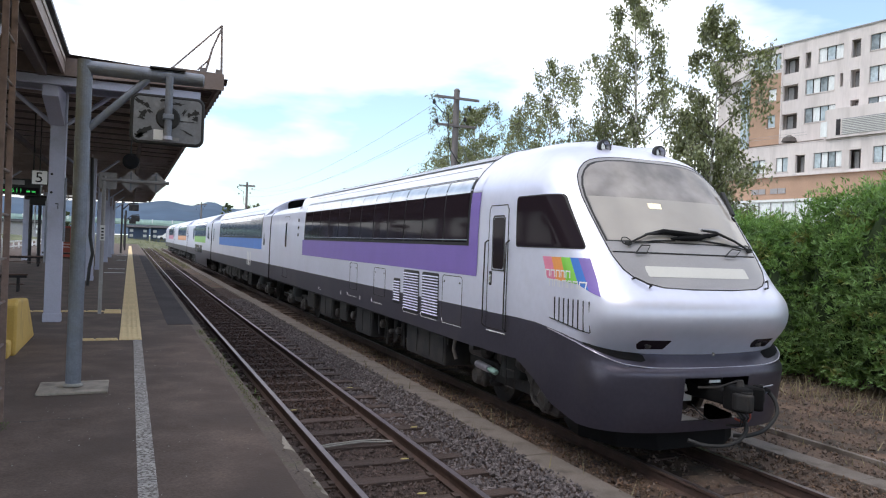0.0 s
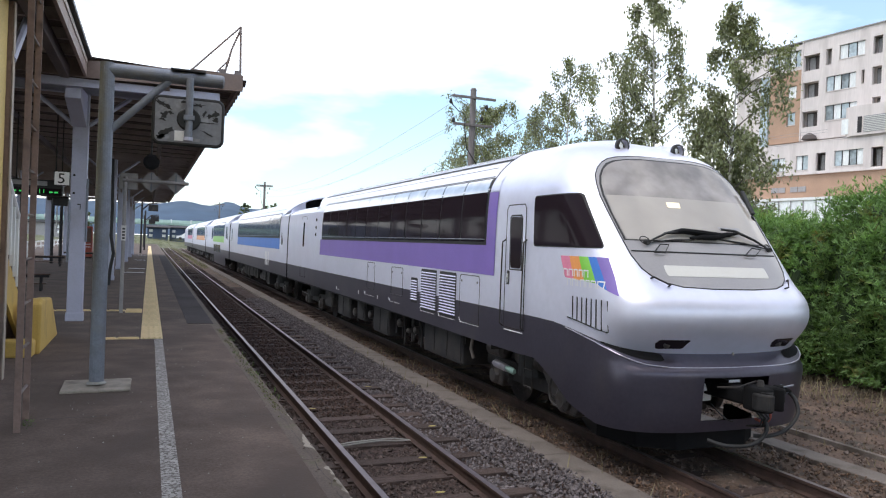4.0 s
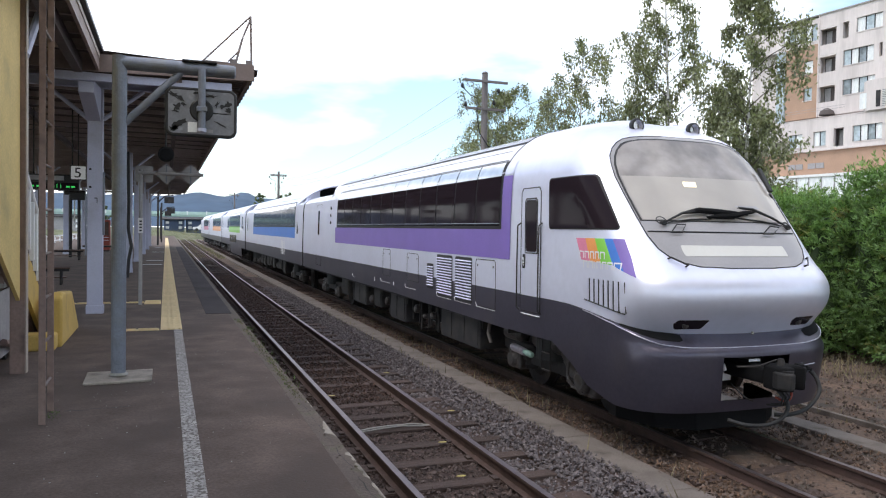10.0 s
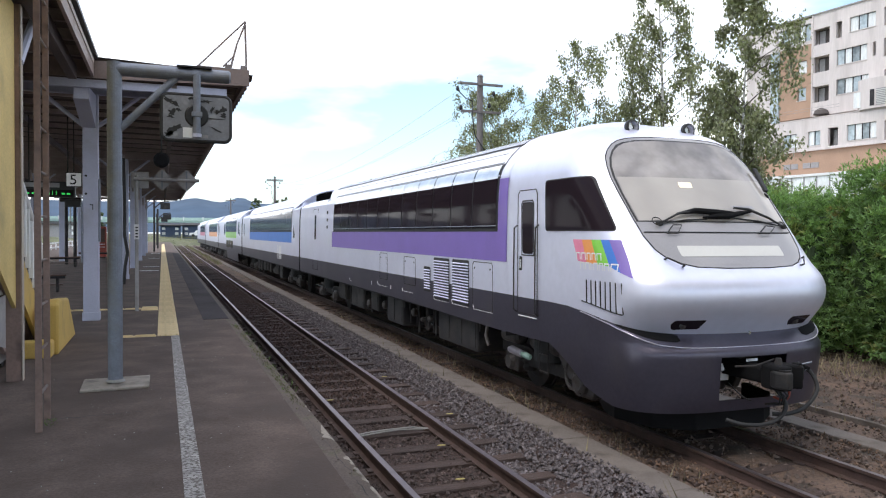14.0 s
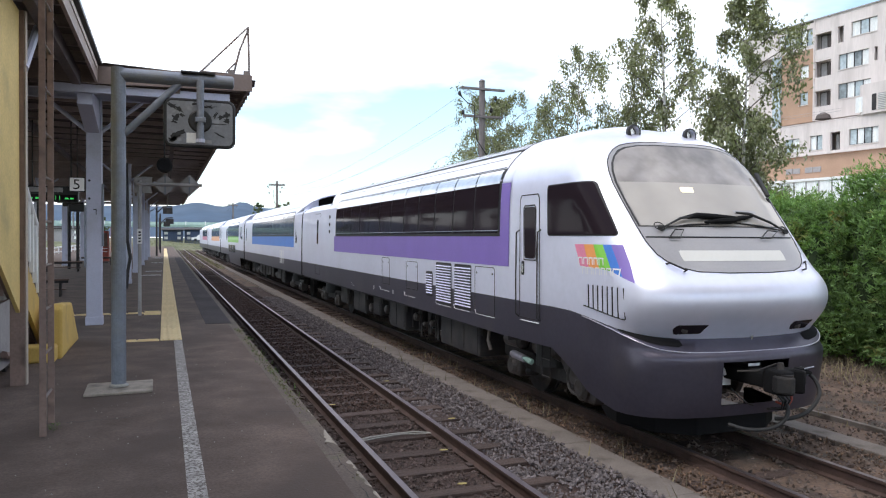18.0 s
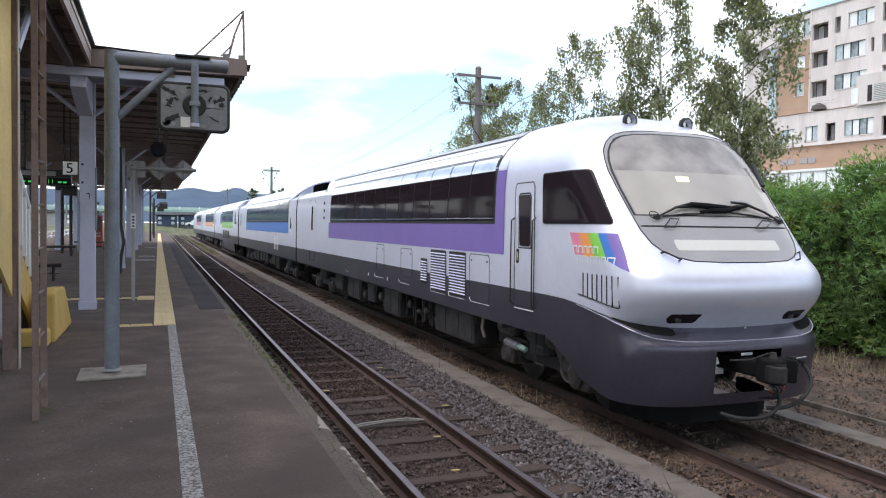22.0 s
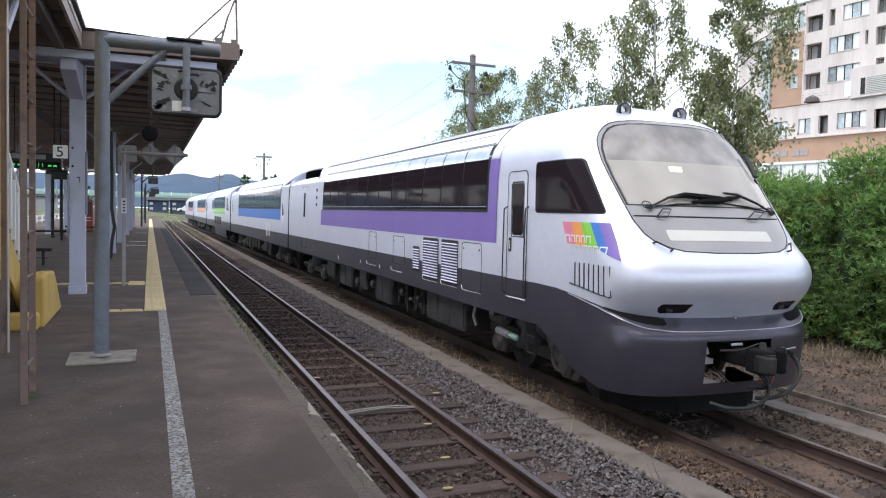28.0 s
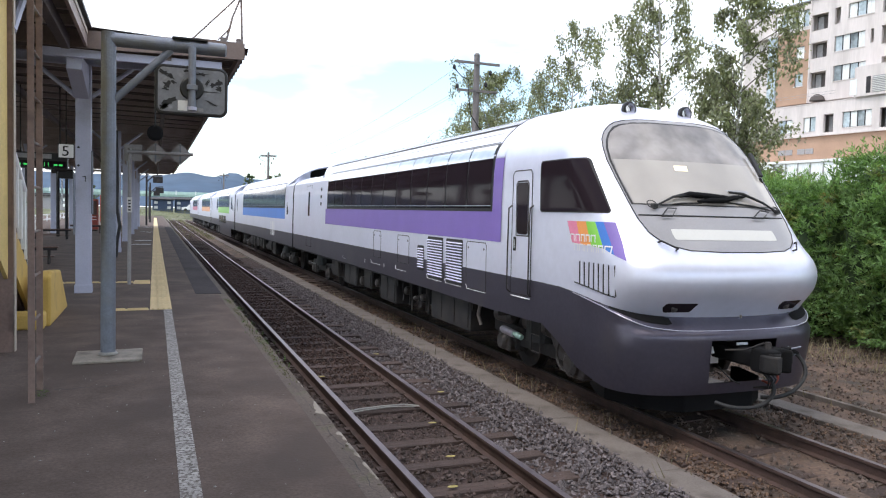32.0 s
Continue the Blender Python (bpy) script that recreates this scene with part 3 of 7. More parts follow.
def track(name, xc, y0, y1, label, pitch, seed, shine):
    t = thing(name, (xc, 0, 0), label, "railway track", kind="structure")
    for sx in (-1, 1):
        r = part("rail", rail_bm(y0, y1), [M["rail_rust"], shine], t, "rusty steel rail with a polished running surface")
        r.location.x = sx * GAUGE / 2
    rnd = random.Random(seed)
    shared = []
    for v in range(4):
        bm = box(-1.05, 1.18, -0.1, 0.1, -0.14, 0.0, 0.012)
        for q in bm.verts:
            q.co += Vector((0.03 * rnd.uniform(-1, 1), 0.008 * rnd.uniform(-1, 1), 0.006 * rnd.uniform(-1, 1)))
        for sx in (-1, 1):
            for e in (-1, 1):
                box(sx * GAUGE / 2 + e * 0.09 - 0.03, sx * GAUGE / 2 + e * 0.09 + 0.03, -0.06, 0.06, 0.0, 0.02, bm=bm)
        ob = part("sleeper", bm, M["sleeper"], t)
        ob.location = (0, y0 + v * pitch, -0.155)
        shared.append(ob.data)
    n = int((y1 - y0) / pitch)
    for k in range(4, min(n, 220)):
        ob = new("sleeper", shared[rnd.randrange(4)])
        ob.parent = t
        ob.location = (rnd.uniform(-0.03, 0.03), y0 + k * pitch + rnd.uniform(-0.03, 0.03), -0.148 + rnd.uniform(-0.008, 0.004))
        ob.rotation_euler.z = rnd.uniform(-0.02, 0.02)
    return t


near_track = track("near_track", NEAR_X, -7.2, 160, "near railway track with rusty rails and dark wooden sleepers", 0.705, 3, M["rail_top"])
train_track = track("train_track", TRAIN_X, -7, 160, "railway track under the train, half buried in brown earth", 0.66, 4, M["rail_top"])

# ---- concrete kerbs beside the tracks ----
for x0, x1, z, label in ((2.44, 2.86, -0.14, "long pale concrete kerb between the two tracks"), (5.8, 6.16, -0.125, "long pale concrete kerb beyond the train's track")):
    kerb = thing("kerb", (x0, 0, z), label, "kerb", "kerbs along the tracks", "structure")
    kb = None
    for k in range(80):
        if kb is None:
            kb = part("kerb_stone", box(0, x1 - x0, 0, 1.99, -0.2, 0, 0.015), M["concrete_old"], kerb)
            ob = kb
        else:
            ob = new("kerb_stone", kb.data)
            ob.parent = kerb
        ob.location = (0.012 * noise.noise((k * 1.1, x0, 0)), -8 + 2 * k, 0.012 * noise.noise((k * 1.9, x0, 5)))
guard = thing("old_rail", (6.75, 0, -0.12), "thin old rail lying in the brown verge", "rail")
part("rail_bar", box(-0.035, 0.035, -6, 26, -0.05, 0.03, 0.008), M["concrete_old"], guard)


# ---- loose ballast stones ----
def stones(name, count, place, size, material, label, seed):
    rnd = np.random.default_rng(seed)
    base = np.array([(1, 0, 0), (-1, 0, 0), (0, 1, 0), (0, -1, 0), (0, 0, 1), (0, 0, -1)], float)
    tri = np.array([(0, 2, 4), (2, 1, 4), (1, 3, 4), (3, 0, 4), (2, 0, 5), (1, 2, 5), (3, 1, 5), (0, 3, 5)])
    pts = np.array([place(rnd) for _ in range(count)])
    s = rnd.uniform(size[0], size[1], (count, 1, 1)) * rnd.uniform(0.6, 1.2, (count, 1, 3))
    v = base[None] * s * rnd.uniform(0.75, 1.25, (count, 6, 1)) + rnd.normal(0, 0.25, (count, 6, 3)) * s
    a = rnd.uniform(0, math.tau, count)
    b = rnd.uniform(-0.6, 0.6, count)
    ca, sa, cb, sb = np.cos(a), np.sin(a), np.cos(b), np.sin(b)
    x, y, z = v[..., 0], v[..., 1], v[..., 2]
    y, z = cb[:, None] * y - sb[:, None] * z, sb[:, None] * y + cb[:, None] * z
    x, y = ca[:, None] * x - sa[:, None] * y, sa[:, None] * x + ca[:, None] * y
    v = np.stack([x, y, z], -1) + pts[:, None]
    f = (tri[None] + 6 * np.arange(count)[:, None, None]).reshape(-1, 3)
    me = bpy.data.meshes.new(name)
    me.from_pydata(v.reshape(-1, 3).tolist(), [], f.tolist())
    me.materials.append(material)
    return tagged(new(name, me), label, "stones", kind="stuff")


def near_bias(rnd, y0, y1):
    return y0 + (y1 - y0) * rnd.random() ** 1.9


stones("ballast_stones", 18000, lambda r: (r.uniform(-0.98, 1.25), near_bias(r, 2.6, 26), -0.176 + r.uniform(-0.012, 0.014)), (0.014, 0.029), M["stone_dark"], "loose dark ballast stones round the sleepers", 11)
stones("ballast_stones", 23000, lambda r: ((x := r.uniform(1.2, 2.47)), near_bias(r, 3.0, 32), -0.165 - 0.022 * (x < 1.72) + r.uniform(-0.015, 0.03 - 0.012 * (x < 1.72))), (0.014, 0.029), M["stone"], "loose grey ballast stones beside the kerb", 12)
stones("brown_stones", 9500, lambda r: (r.uniform(2.8, 5.8), near_bias(r, 2.6, 24), -0.165 + r.uniform(-0.015, 0.02)), (0.014, 0.036), M["stone_brown"], "brown stones and rubble along the train's track", 13)
stones("brown_stones", 9000, lambda r: ((x := r.uniform(6.17, 10.4)), near_bias(r, 2.6, 16), -0.155 + 0.2 * min(1, max(0, (x - 7) / 3.5)) + r.uniform(-0.01, 0.02)), (0.012, 0.035), M["stone_brown"], "scattered brown stones on the verge", 14)
stones("brown_stones", 6500, lambda r: (r.uniform(0.06, 1.08), r.uniform(10.5, 40), -0.15 + r.uniform(-0.012, 0.012)), (0.016, 0.03), M["stone_rust"], "rust-stained stones between the rails further along", 17)
stones("leaf_litter", 9000, lambda r: ((x := r.choice([r.uniform(6.2, 10.4), r.uniform(2.9, 3.4), r.uniform(4.7, 5.8)])), near_bias(r, 2.6, 20), -0.15 + 0.2 * min(1, max(0, (x - 7) / 3.5)) + r.uniform(0, 0.02)), (0.008, 0.022), M["litter"], "dry brown leaf litter on the soil", 18)
stones("platform_grit", 450, lambda r: (r.uniform(-5, EDGE - 0.1), near_bias(r, 2.5, 16), PLAT + 0.001), (0.002, 0.007), M["concrete"], "tiny pale grit and specks on the asphalt", 15)
stones("edge_crumbs", 90, lambda r: (EDGE - abs(r.normal(0, 0.05)), near_bias(r, 3.0, 20), PLAT - 0.004), (0.005, 0.016), M["edge"], "crumbled stone along the platform edge", 16)
rows = []
for k in range(130):
    y = 2.5 + 0.03 * k
    w = max(0.002, 0.055 * (0.3 + 1.7 * noise.noise((y * 2.3, 2, 0)) + 0.9 * noise.noise((y * 11, 5, 0))) * min(1.0, (6.6 - y) / 1.5))
    z = PLAT + 0.001 if w > 0.008 else PLAT - 0.06
    rows.append([(EDGE + 0.008 - w, y, z), (EDGE + 0.008 - w * 0.5, y, z + 0.001), (EDGE + 0.009, y, z - 0.003)])
crack = [(-2.93 + 0.05 * k, 6.55 + 0.05 * noise.noise((k * 0.6, 1, 0)) + 0.004 * k) for k in range(13)]
part("crack", sheet([[(x, y - 0.006 - 0.004 * math.sin(k), PLAT + 0.001) for k, (x, y) in enumerate(crack)], [(x, y + 0.006, PLAT + 0.001) for x, y in crack]]), M["under"], platform, "short dark crack in the asphalt")
edge_gap = [(-1.078 + 0.022 * noise.noise((k * 0.35, 8, 0)) + 0.012 * noise.noise((k * 1.3, 9, 0)), 3.3 + 0.05 * k) for k in range(64)]
part("crack", sheet([[(x, y, PLAT + 0.001) for x, y in edge_gap], [(x + 0.0015 + 0.007 * abs(noise.noise((y * 3, 3, 0))) * 2, y, PLAT + 0.001) for x, y in edge_gap]]), M["under"], platform, "ragged crack along the crumbling platform edge")
joint_line = [(-1.66 + 0.04 * k, 6.5 - 0.0125 * k + 0.02 * noise.noise((k * 0.8, 6, 0))) for k in range(14)]
part("crack", sheet([[(x, y - 0.005, PLAT + 0.001) for x, y in joint_line], [(x, y + 0.003, PLAT + 0.001) for x, y in joint_line]]), M["asphalt_dark"], platform, "fine dark crack in the asphalt")
part("bare_rim", sheet(rows), M["footing"], platform, "pale bare concrete rim where the asphalt has crumbled")



# ---- the train: five cars. Local x across, y back from the nose, z above the rails ----
HALF = ((0.3, 1.36), (0.9, 1.42), (1.3, 1.425), (1.8, 1.43), (2.5, 1.425), (3.0, 1.412), (3.3, 1.385), (3.42, 1.34), (3.52, 1.27), (3.62, 1.18), (3.74, 1.05), (3.85, 0.88), (3.94, 0.66), (4.0, 0.42), (4.04, 0.2), (4.055, 0.0))
FRONT = ((0.3, 0.16), (0.42, 0.1), (0.59, 0.05), (0.9, 0.02), (1.08, 0.0), (1.125, 0.004), (1.145, 0.013), (1.16, 0.028), (1.175, 0.055), (1.3, 0.06))
FRONT_UP = ((1.3, 0.23), (1.4, 0.15), (1.5, 0.06), (1.58, -0.01), (1.65, -0.04), (1.72, -0.058), (1.79, -0.058), (1.86, -0.04), (1.93, 0.0), (2.0, 0.07), (2.09, 0.18), (3.66, 1.44), (3.8, 1.72), (3.92, 2.1), (4.0, 2.5), (4.055, 2.9))
DEEP, POW = 0.8, 3.0
FRONT_UP = tuple((z, sum(lerp(FRONT_UP, z + 0.018 * d) for d in range(-3, 4)) / 7) for z in (1.3 + 0.0255 * k for k in range(109)))


def half(z):
    return lerp(HALF, z)


def front_y(x, z, table=FRONT_UP):
    """Where the nose lies for a place across and a height."""
    q = min(1.0, abs(x) / max(half(z), 1e-4))
    return lerp(table, z) + DEEP * (1 - (1 - q ** POW) ** (1 / POW))


def side_x(y, z, table=FRONT_UP):
    """Half the body's width at a place along the car, rounded towards the nose."""
    q = (y - lerp(table, z)) / DEEP
    if q >= 1:
        return half(z)
    return half(z) * max(0.0, 1 - (1 - max(q, 0.0)) ** POW) ** (1 / POW)


def nose_shell(zs_of, table, back):
    """The shell round the nose from one side's rear edge to the other's. zs_of(f): heights for a place f in -1..1 round it."""
    rows = []
    us = [-1.6, -1.45, -1.3, -1.2, -1.1] + [k / 42 - 1 for k in range(37)] + [-OPENING[2], -0.08, -0.04, -0.02, 0, 0.02, 0.04, 0.08, OPENING[2]] + [k / 42 for k in range(6, 43)] + [1.1, 1.2, 1.3, 1.45, 1.6]
    cols = []
    for u in us:
        col = []
        for z in zs_of(u):
            y0, w = lerp(table, z), half(z)
            if abs(u) <= 1:
                a = u * math.pi / 2
                x = w * math.copysign(abs(math.sin(a)) ** (2 / POW), a)
                y = y0 + DEEP * (1 - abs(math.cos(a)) ** (2 / POW))
            else:
                x = math.copysign(w, u)
                y = y0 + DEEP + (back - y0 - DEEP) * (abs(u) - 1) / 0.6
            col.append((x, y, z))
        cols.append(col)
    for i in range(len(cols[0])):
        rows.append([c[i] for c in cols])
    return sheet(rows)


def smooth_part(name, bm, material, parent, label=""):
    bmesh.ops.remove_doubles(bm, verts=bm.verts, dist=0.0005)
    bmesh.ops.recalc_face_normals(bm, faces=bm.faces)
    return part(name, bm, material, parent, label, True)


def skin(y, z, off, side=-1, table=FRONT_UP):
    """A point lifted by off from the car's side, along its normal."""
    g = (side_x(y + 0.01, z, table) - side_x(y - 0.01, z, table)) / 0.02
    n = 1 / math.sqrt(1 + g * g)
    return (side * (side_x(y, z, table) + off * n), y - off * g * n, z)


def side_patch(rows, off, side=-1, cols=8, table=FRONT_UP):
    """A skin on the car's side: rows of (z, y from, y to), lifted by off."""
    bm = sheet([[skin(a + (b - a) * k / cols, z, off, side, table) for k in range(cols + 1)] for z, a, b in rows])
    bmesh.ops.recalc_face_normals(bm, faces=bm.faces)
    return bm


def front_patch(rows, off, cols=16, table=FRONT_UP):
    """A skin on the nose: rows of (z, x from, x to), lifted forwards by off."""
    grid = []
    for z, a, b in rows:
        grid.append([((x := a + (b - a) * k / cols), front_y(x, z, table) - off, z) for k in range(cols + 1)])
    return sheet(grid)


def quad_rows(z0, z1, y00, y01, y10, y11, n=6, r=0.0):
    """Rows from the lower edge y00..y01 to the upper edge y10..y11, with corners rounded by r."""
    out = []
    zs = [z0 + (z1 - z0) * k / n for k in range(n + 1)]
    if r:
        zs = sorted(set([z0 + r * (1 - math.cos(a)) for a in (0, 0.4, 0.8, 1.2, 1.57)] + [z1 - r * (1 - math.cos(a)) for a in (0, 0.4, 0.8, 1.2, 1.57)] + [z for z in zs if z0 + r < z < z1 - r]))
    for z in zs:
        q = (z - z0) / (z1 - z0)
        a, b = y00 + (y10 - y00) * q, y01 + (y11 - y01) * q
        d = min(z - z0, z1 - z)
        cut = r - math.sqrt(max(0.0, r * r - (r - d) ** 2)) if r and d < r else 0.0
        out.append((z, a + cut, b - cut))
    return out


def outline(pts, r, off, side=-1, n=6, closed=False, table=FRONT_UP):
    """A thin bead on the side, along points (y, z)."""
    q = [skin(y, z, off, side, table) for y, z in pts]
    if closed:
        q.append(q[0])
    return pipe(q, r, n)


def letters(text, size, place, material, parent, name="lettering", label="", spread=1.0, shear=0.0):
    """Flat raised letters, laid on a surface by place(u, v)."""
    cu = bpy.data.curves.new(name, "FONT")
    cu.body, cu.size, cu.space_character, cu.shear = text, size, spread, shear
    cu.resolution_u = 3
    tmp = bpy.data.objects.new(name, cu)
    scene.collection.objects.link(tmp)
    me = bpy.data.meshes.new_from_object(tmp.evaluated_get(bpy.context.evaluated_depsgraph_get()))
    bpy.data.objects.remove(tmp)
    bpy.data.curves.remove(cu)
    for v in me.vertices:
        v.co = place(v.co.x, v.co.y)
    me.materials.clear()
    me.materials.append(material)
    ob = new(name, me)
    ob.parent = parent
    if label:
        ob["label"] = label
    return ob


def body_profile(z0, bulge=0.0):
    zs = [z0, 0.9, 1.1, 1.35, 1.8, 2.3, 2.7, 3.0, 3.2, 3.35, 3.5, 3.62, 3.74, 3.85, 3.94, 4.0, 4.04, 4.055]
    zs = [z for z in zs if z >= z0]
    return [(-half(z), z) for z in zs] + [(half(z), z) for z in reversed(zs[:-1])]


ROOF_Z = [3.3, 3.4, 3.5, 3.56, 3.62, 3.68, 3.74, 3.8, 3.85, 3.9, 3.94, 3.97, 4.0, 4.04]
ROOF_RING = [(-1, z) for z in ROOF_Z] + [(1, 4.055)] + [(1, z) for z in reversed(ROOF_Z)]


def low_roof(car, ridges, material, eave):
    """A roof whose ridge height follows (y, z) stations."""
    rows = []
    for y, top in ridges:
        k = (top - eave) / (4.055 - eave)
        rows.append([(s * half(z), y, eave + (z - eave) * k) for s, z in ROOF_RING])
    smooth_part("roof", sheet(rows), material, car)


def high_roof(car, y0, y1, rake0, rake1, material):
    """The raised roof of the saloon: its ends rake outwards to a visor, with a dark recess below."""
    rows = []
    for k in range(13):
        q = k / 12
        rows.append([(s * half(z), (y0 - rake0 * f) * (1 - q) + (y1 + rake1 * f) * q, z) for s, z in ROOF_RING for f in [min(1.0, (z - 3.3) / 0.5) ** 0.8]])
    smooth_part("raised_roof", sheet(rows), material, car, "white raised saloon roof with raked ends")
    for row, rake in ((rows[0], rake0), (rows[-1], rake1)):
        if rake:
            part("visor_rim", pipe([(x * 0.985, y, z - 0.015) for x, y, z in row], 0.022, 6), material, car)
    for y, rake in ((y0 - 0.7 * rake0, rake0), (y1 + 0.7 * rake1, rake1)):
        if rake:
            bm = bmesh.new()
            bm.faces.new([bm.verts.new((s * half(z) * 0.97, y, 3.3 + (z - 3.3) * 0.95)) for s, z in ROOF_RING])
            part("roof_bulkhead", bm, material, car, "white bulkhead under the roof visor")
            bm = bmesh.new()
            out = -0.012 if y < y0 else 0.012
            bm.faces.new([bm.verts.new((s * min(half(z) * 0.9, 0.72), y + out, 3.3 + (z - 3.3) * 0.93)) for s, z in ROOF_RING if z > 3.55])
            part("end_window", bm, M["matte_black"], car, "dark window in the raised roof's end")


def car_shell(car, y0, y1, roof_mat, ridges, grey=((0, 1.515), (30, 1.5)), grey_bottom=((0, 1.02), (30, 1.02)), eave=3.3):
    """Straight body from y0 to y1: grey lower band, white sides, and a roof whose ridge height follows (y, z) stations."""
    ys = [y0 + (y1 - y0) * k / 6 for k in range(7)]
    for side in (-1, 1):
        rows = [[(side * half(z), y, z) for y in ys for z in [lerp(grey_bottom, y) + (lerp(grey, y) - lerp(grey_bottom, y)) * q]] for q in (0, 0.5, 1)]
        smooth_part("skirt", sheet(rows), M["car_grey"], car)
        rows = [[(side * half(z), y, z) for y in ys for z in [lerp(grey, y) + (eave - lerp(grey, y)) * q]] for q in (0, 0.2, 0.4, 0.55, 0.7, 0.8, 0.9, 1)]
        smooth_part("side_wall", sheet(rows), M["car_white"], car)
    low_roof(car, ridges, roof_mat, eave)
    for y, inset in ((y0, 0.02), (y1, -0.02)):
        k = (3.66 - eave) / (4.055 - eave)
        bm = bmesh.new()
        bm.faces.new([bm.verts.new((x * 0.995, y + inset, z if z < eave else eave + (z - eave) * k * 0.995)) for x, z in body_profile(0.9)])
        part("end_wall", bm, M["under"], car)
    part("floor_plate", box(-1.38, 1.38, y0 + 0.05, y1 - 0.05, 0.97, 1.0), M["under"], car)


def wheelset(car, y):
    for s in (-1, 1):
        x = s * (GAUGE / 2)
        bm = pipe([(x - 0.06, y, 0.43), (x + 0.06, y, 0.43)], 0.43, 28)
        pipe([(x + s * 0.055, y, 0.43), (x + s * 0.075, y, 0.43)], [0.3, 0.26], 20, bm)
        pipe([(x - s * 0.09, y, 0.43), (x - s * 0.06, y, 0.43)], 0.46, 28, bm)
        part("wheel", bm, M["under"], car, "dark steel wheel")
    part("axle", pipe([(-0.6, y, 0.43), (0.6, y, 0.43)], 0.08, 10), M["under"], car)


def bogie(car, yc):
    for dy in (-1.05, 1.05):
        wheelset(car, yc + dy)
        for s in (-1, 1):
            bm = box(s * 0.95 - 0.13, s * 0.95 + 0.13, yc + dy - 0.2, yc + dy + 0.2, 0.28, 0.6, 0.04)
            pipe([(s * 1.08, yc + dy, 0.43), (s * 1.14, yc + dy, 0.43)], [0.14, 0.1], 14, bm)
            part("axle_box", bm, M["bogie_grey"], car, "grey axle box")
            part("spring", pipe([(s * 0.95, yc + dy * 0.62 + 0.0, z) for z in (0.35, 0.4, 0.45, 0.5, 0.55, 0.6, 0.65)], [0.1, 0.12, 0.1, 0.12, 0.1, 0.12, 0.1], 10), M["under"], car)
    for s in (-1, 1):
        part("bogie_frame", prism([(yc - 1.5, 0.55), (yc - 1.5, 0.72), (yc - 0.5, 0.7), (yc - 0.35, 0.6), (yc + 0.35, 0.6), (yc + 0.5, 0.7), (yc + 1.5, 0.72), (yc + 1.5, 0.55), (yc + 0.6, 0.42), (yc - 0.6, 0.42)], "x", s * 0.95 - 0.07, s * 0.95 + 0.07, bev=0.015), M["under"], car)
        part("air_spring", pipe([(s * 0.95, yc, 0.6), (s * 0.95, yc, 0.9)], [0.26, 0.26], 18), M["rubber"], car)
    part("bolster", box(-0.9, 0.9, yc - 0.18, yc + 0.18, 0.5, 0.8, 0.03), M["under"], car)


def underframe(car, y0, y1, seed):
    rnd = random.Random(seed)
    y = y0
    while y < y1 - 0.6:
        w = rnd.choice([0.55, 0.8, 1.1, 1.5])
        if y + w > y1:
            break
        lo = rnd.uniform(0.36, 0.56)
        kind = rnd.random()
        for s in (-1, 1):
            if kind < 0.65:
                bm = box(s * 1.24 - 0.28 * (1 + s), s * 1.24 + 0.28 * (1 - s), y, y + w, lo, 0.98, 0.02)
                if w > 0.7:
                    box(s * 1.245 - 0.012, s * 1.245 + 0.012, y + 0.08, y + w / 2 - 0.03, lo + 0.06, 0.82, 0.004, bm)
                    box(s * 1.245 - 0.012, s * 1.245 + 0.012, y + w / 2 + 0.03, y + w - 0.08, lo + 0.06, 0.82, 0.004, bm)
                part("equipment_box", bm, rnd.choice([M["under_grey"], M["under"], M["under"]]), car, "dark grey underfloor equipment box")
            else:
                part("air_tank", pipe([(s * 1.05, y, 0.62), (s * 1.05, y + 0.06, 0.62), (s * 1.05, y + w - 0.06, 0.62), (s * 1.05, y + w, 0.62)], [0.1, 0.17, 0.17, 0.1], 14), M["under"], car, "dark air tank")
            part("hanger", box(s * 1.2 - 0.02, s * 1.2 + 0.02, y + w + 0.04, y + w + 0.08, 0.5, 0.9), M["under"], car)
        y += w + rnd.uniform(0.15, 0.4)
    for s in (-1, 1):
        part("brake_pipe", pipe([(s * 1.1, y0, 0.95), (s * 1.1, y1, 0.95)], 0.025, 6), M["under"], car)


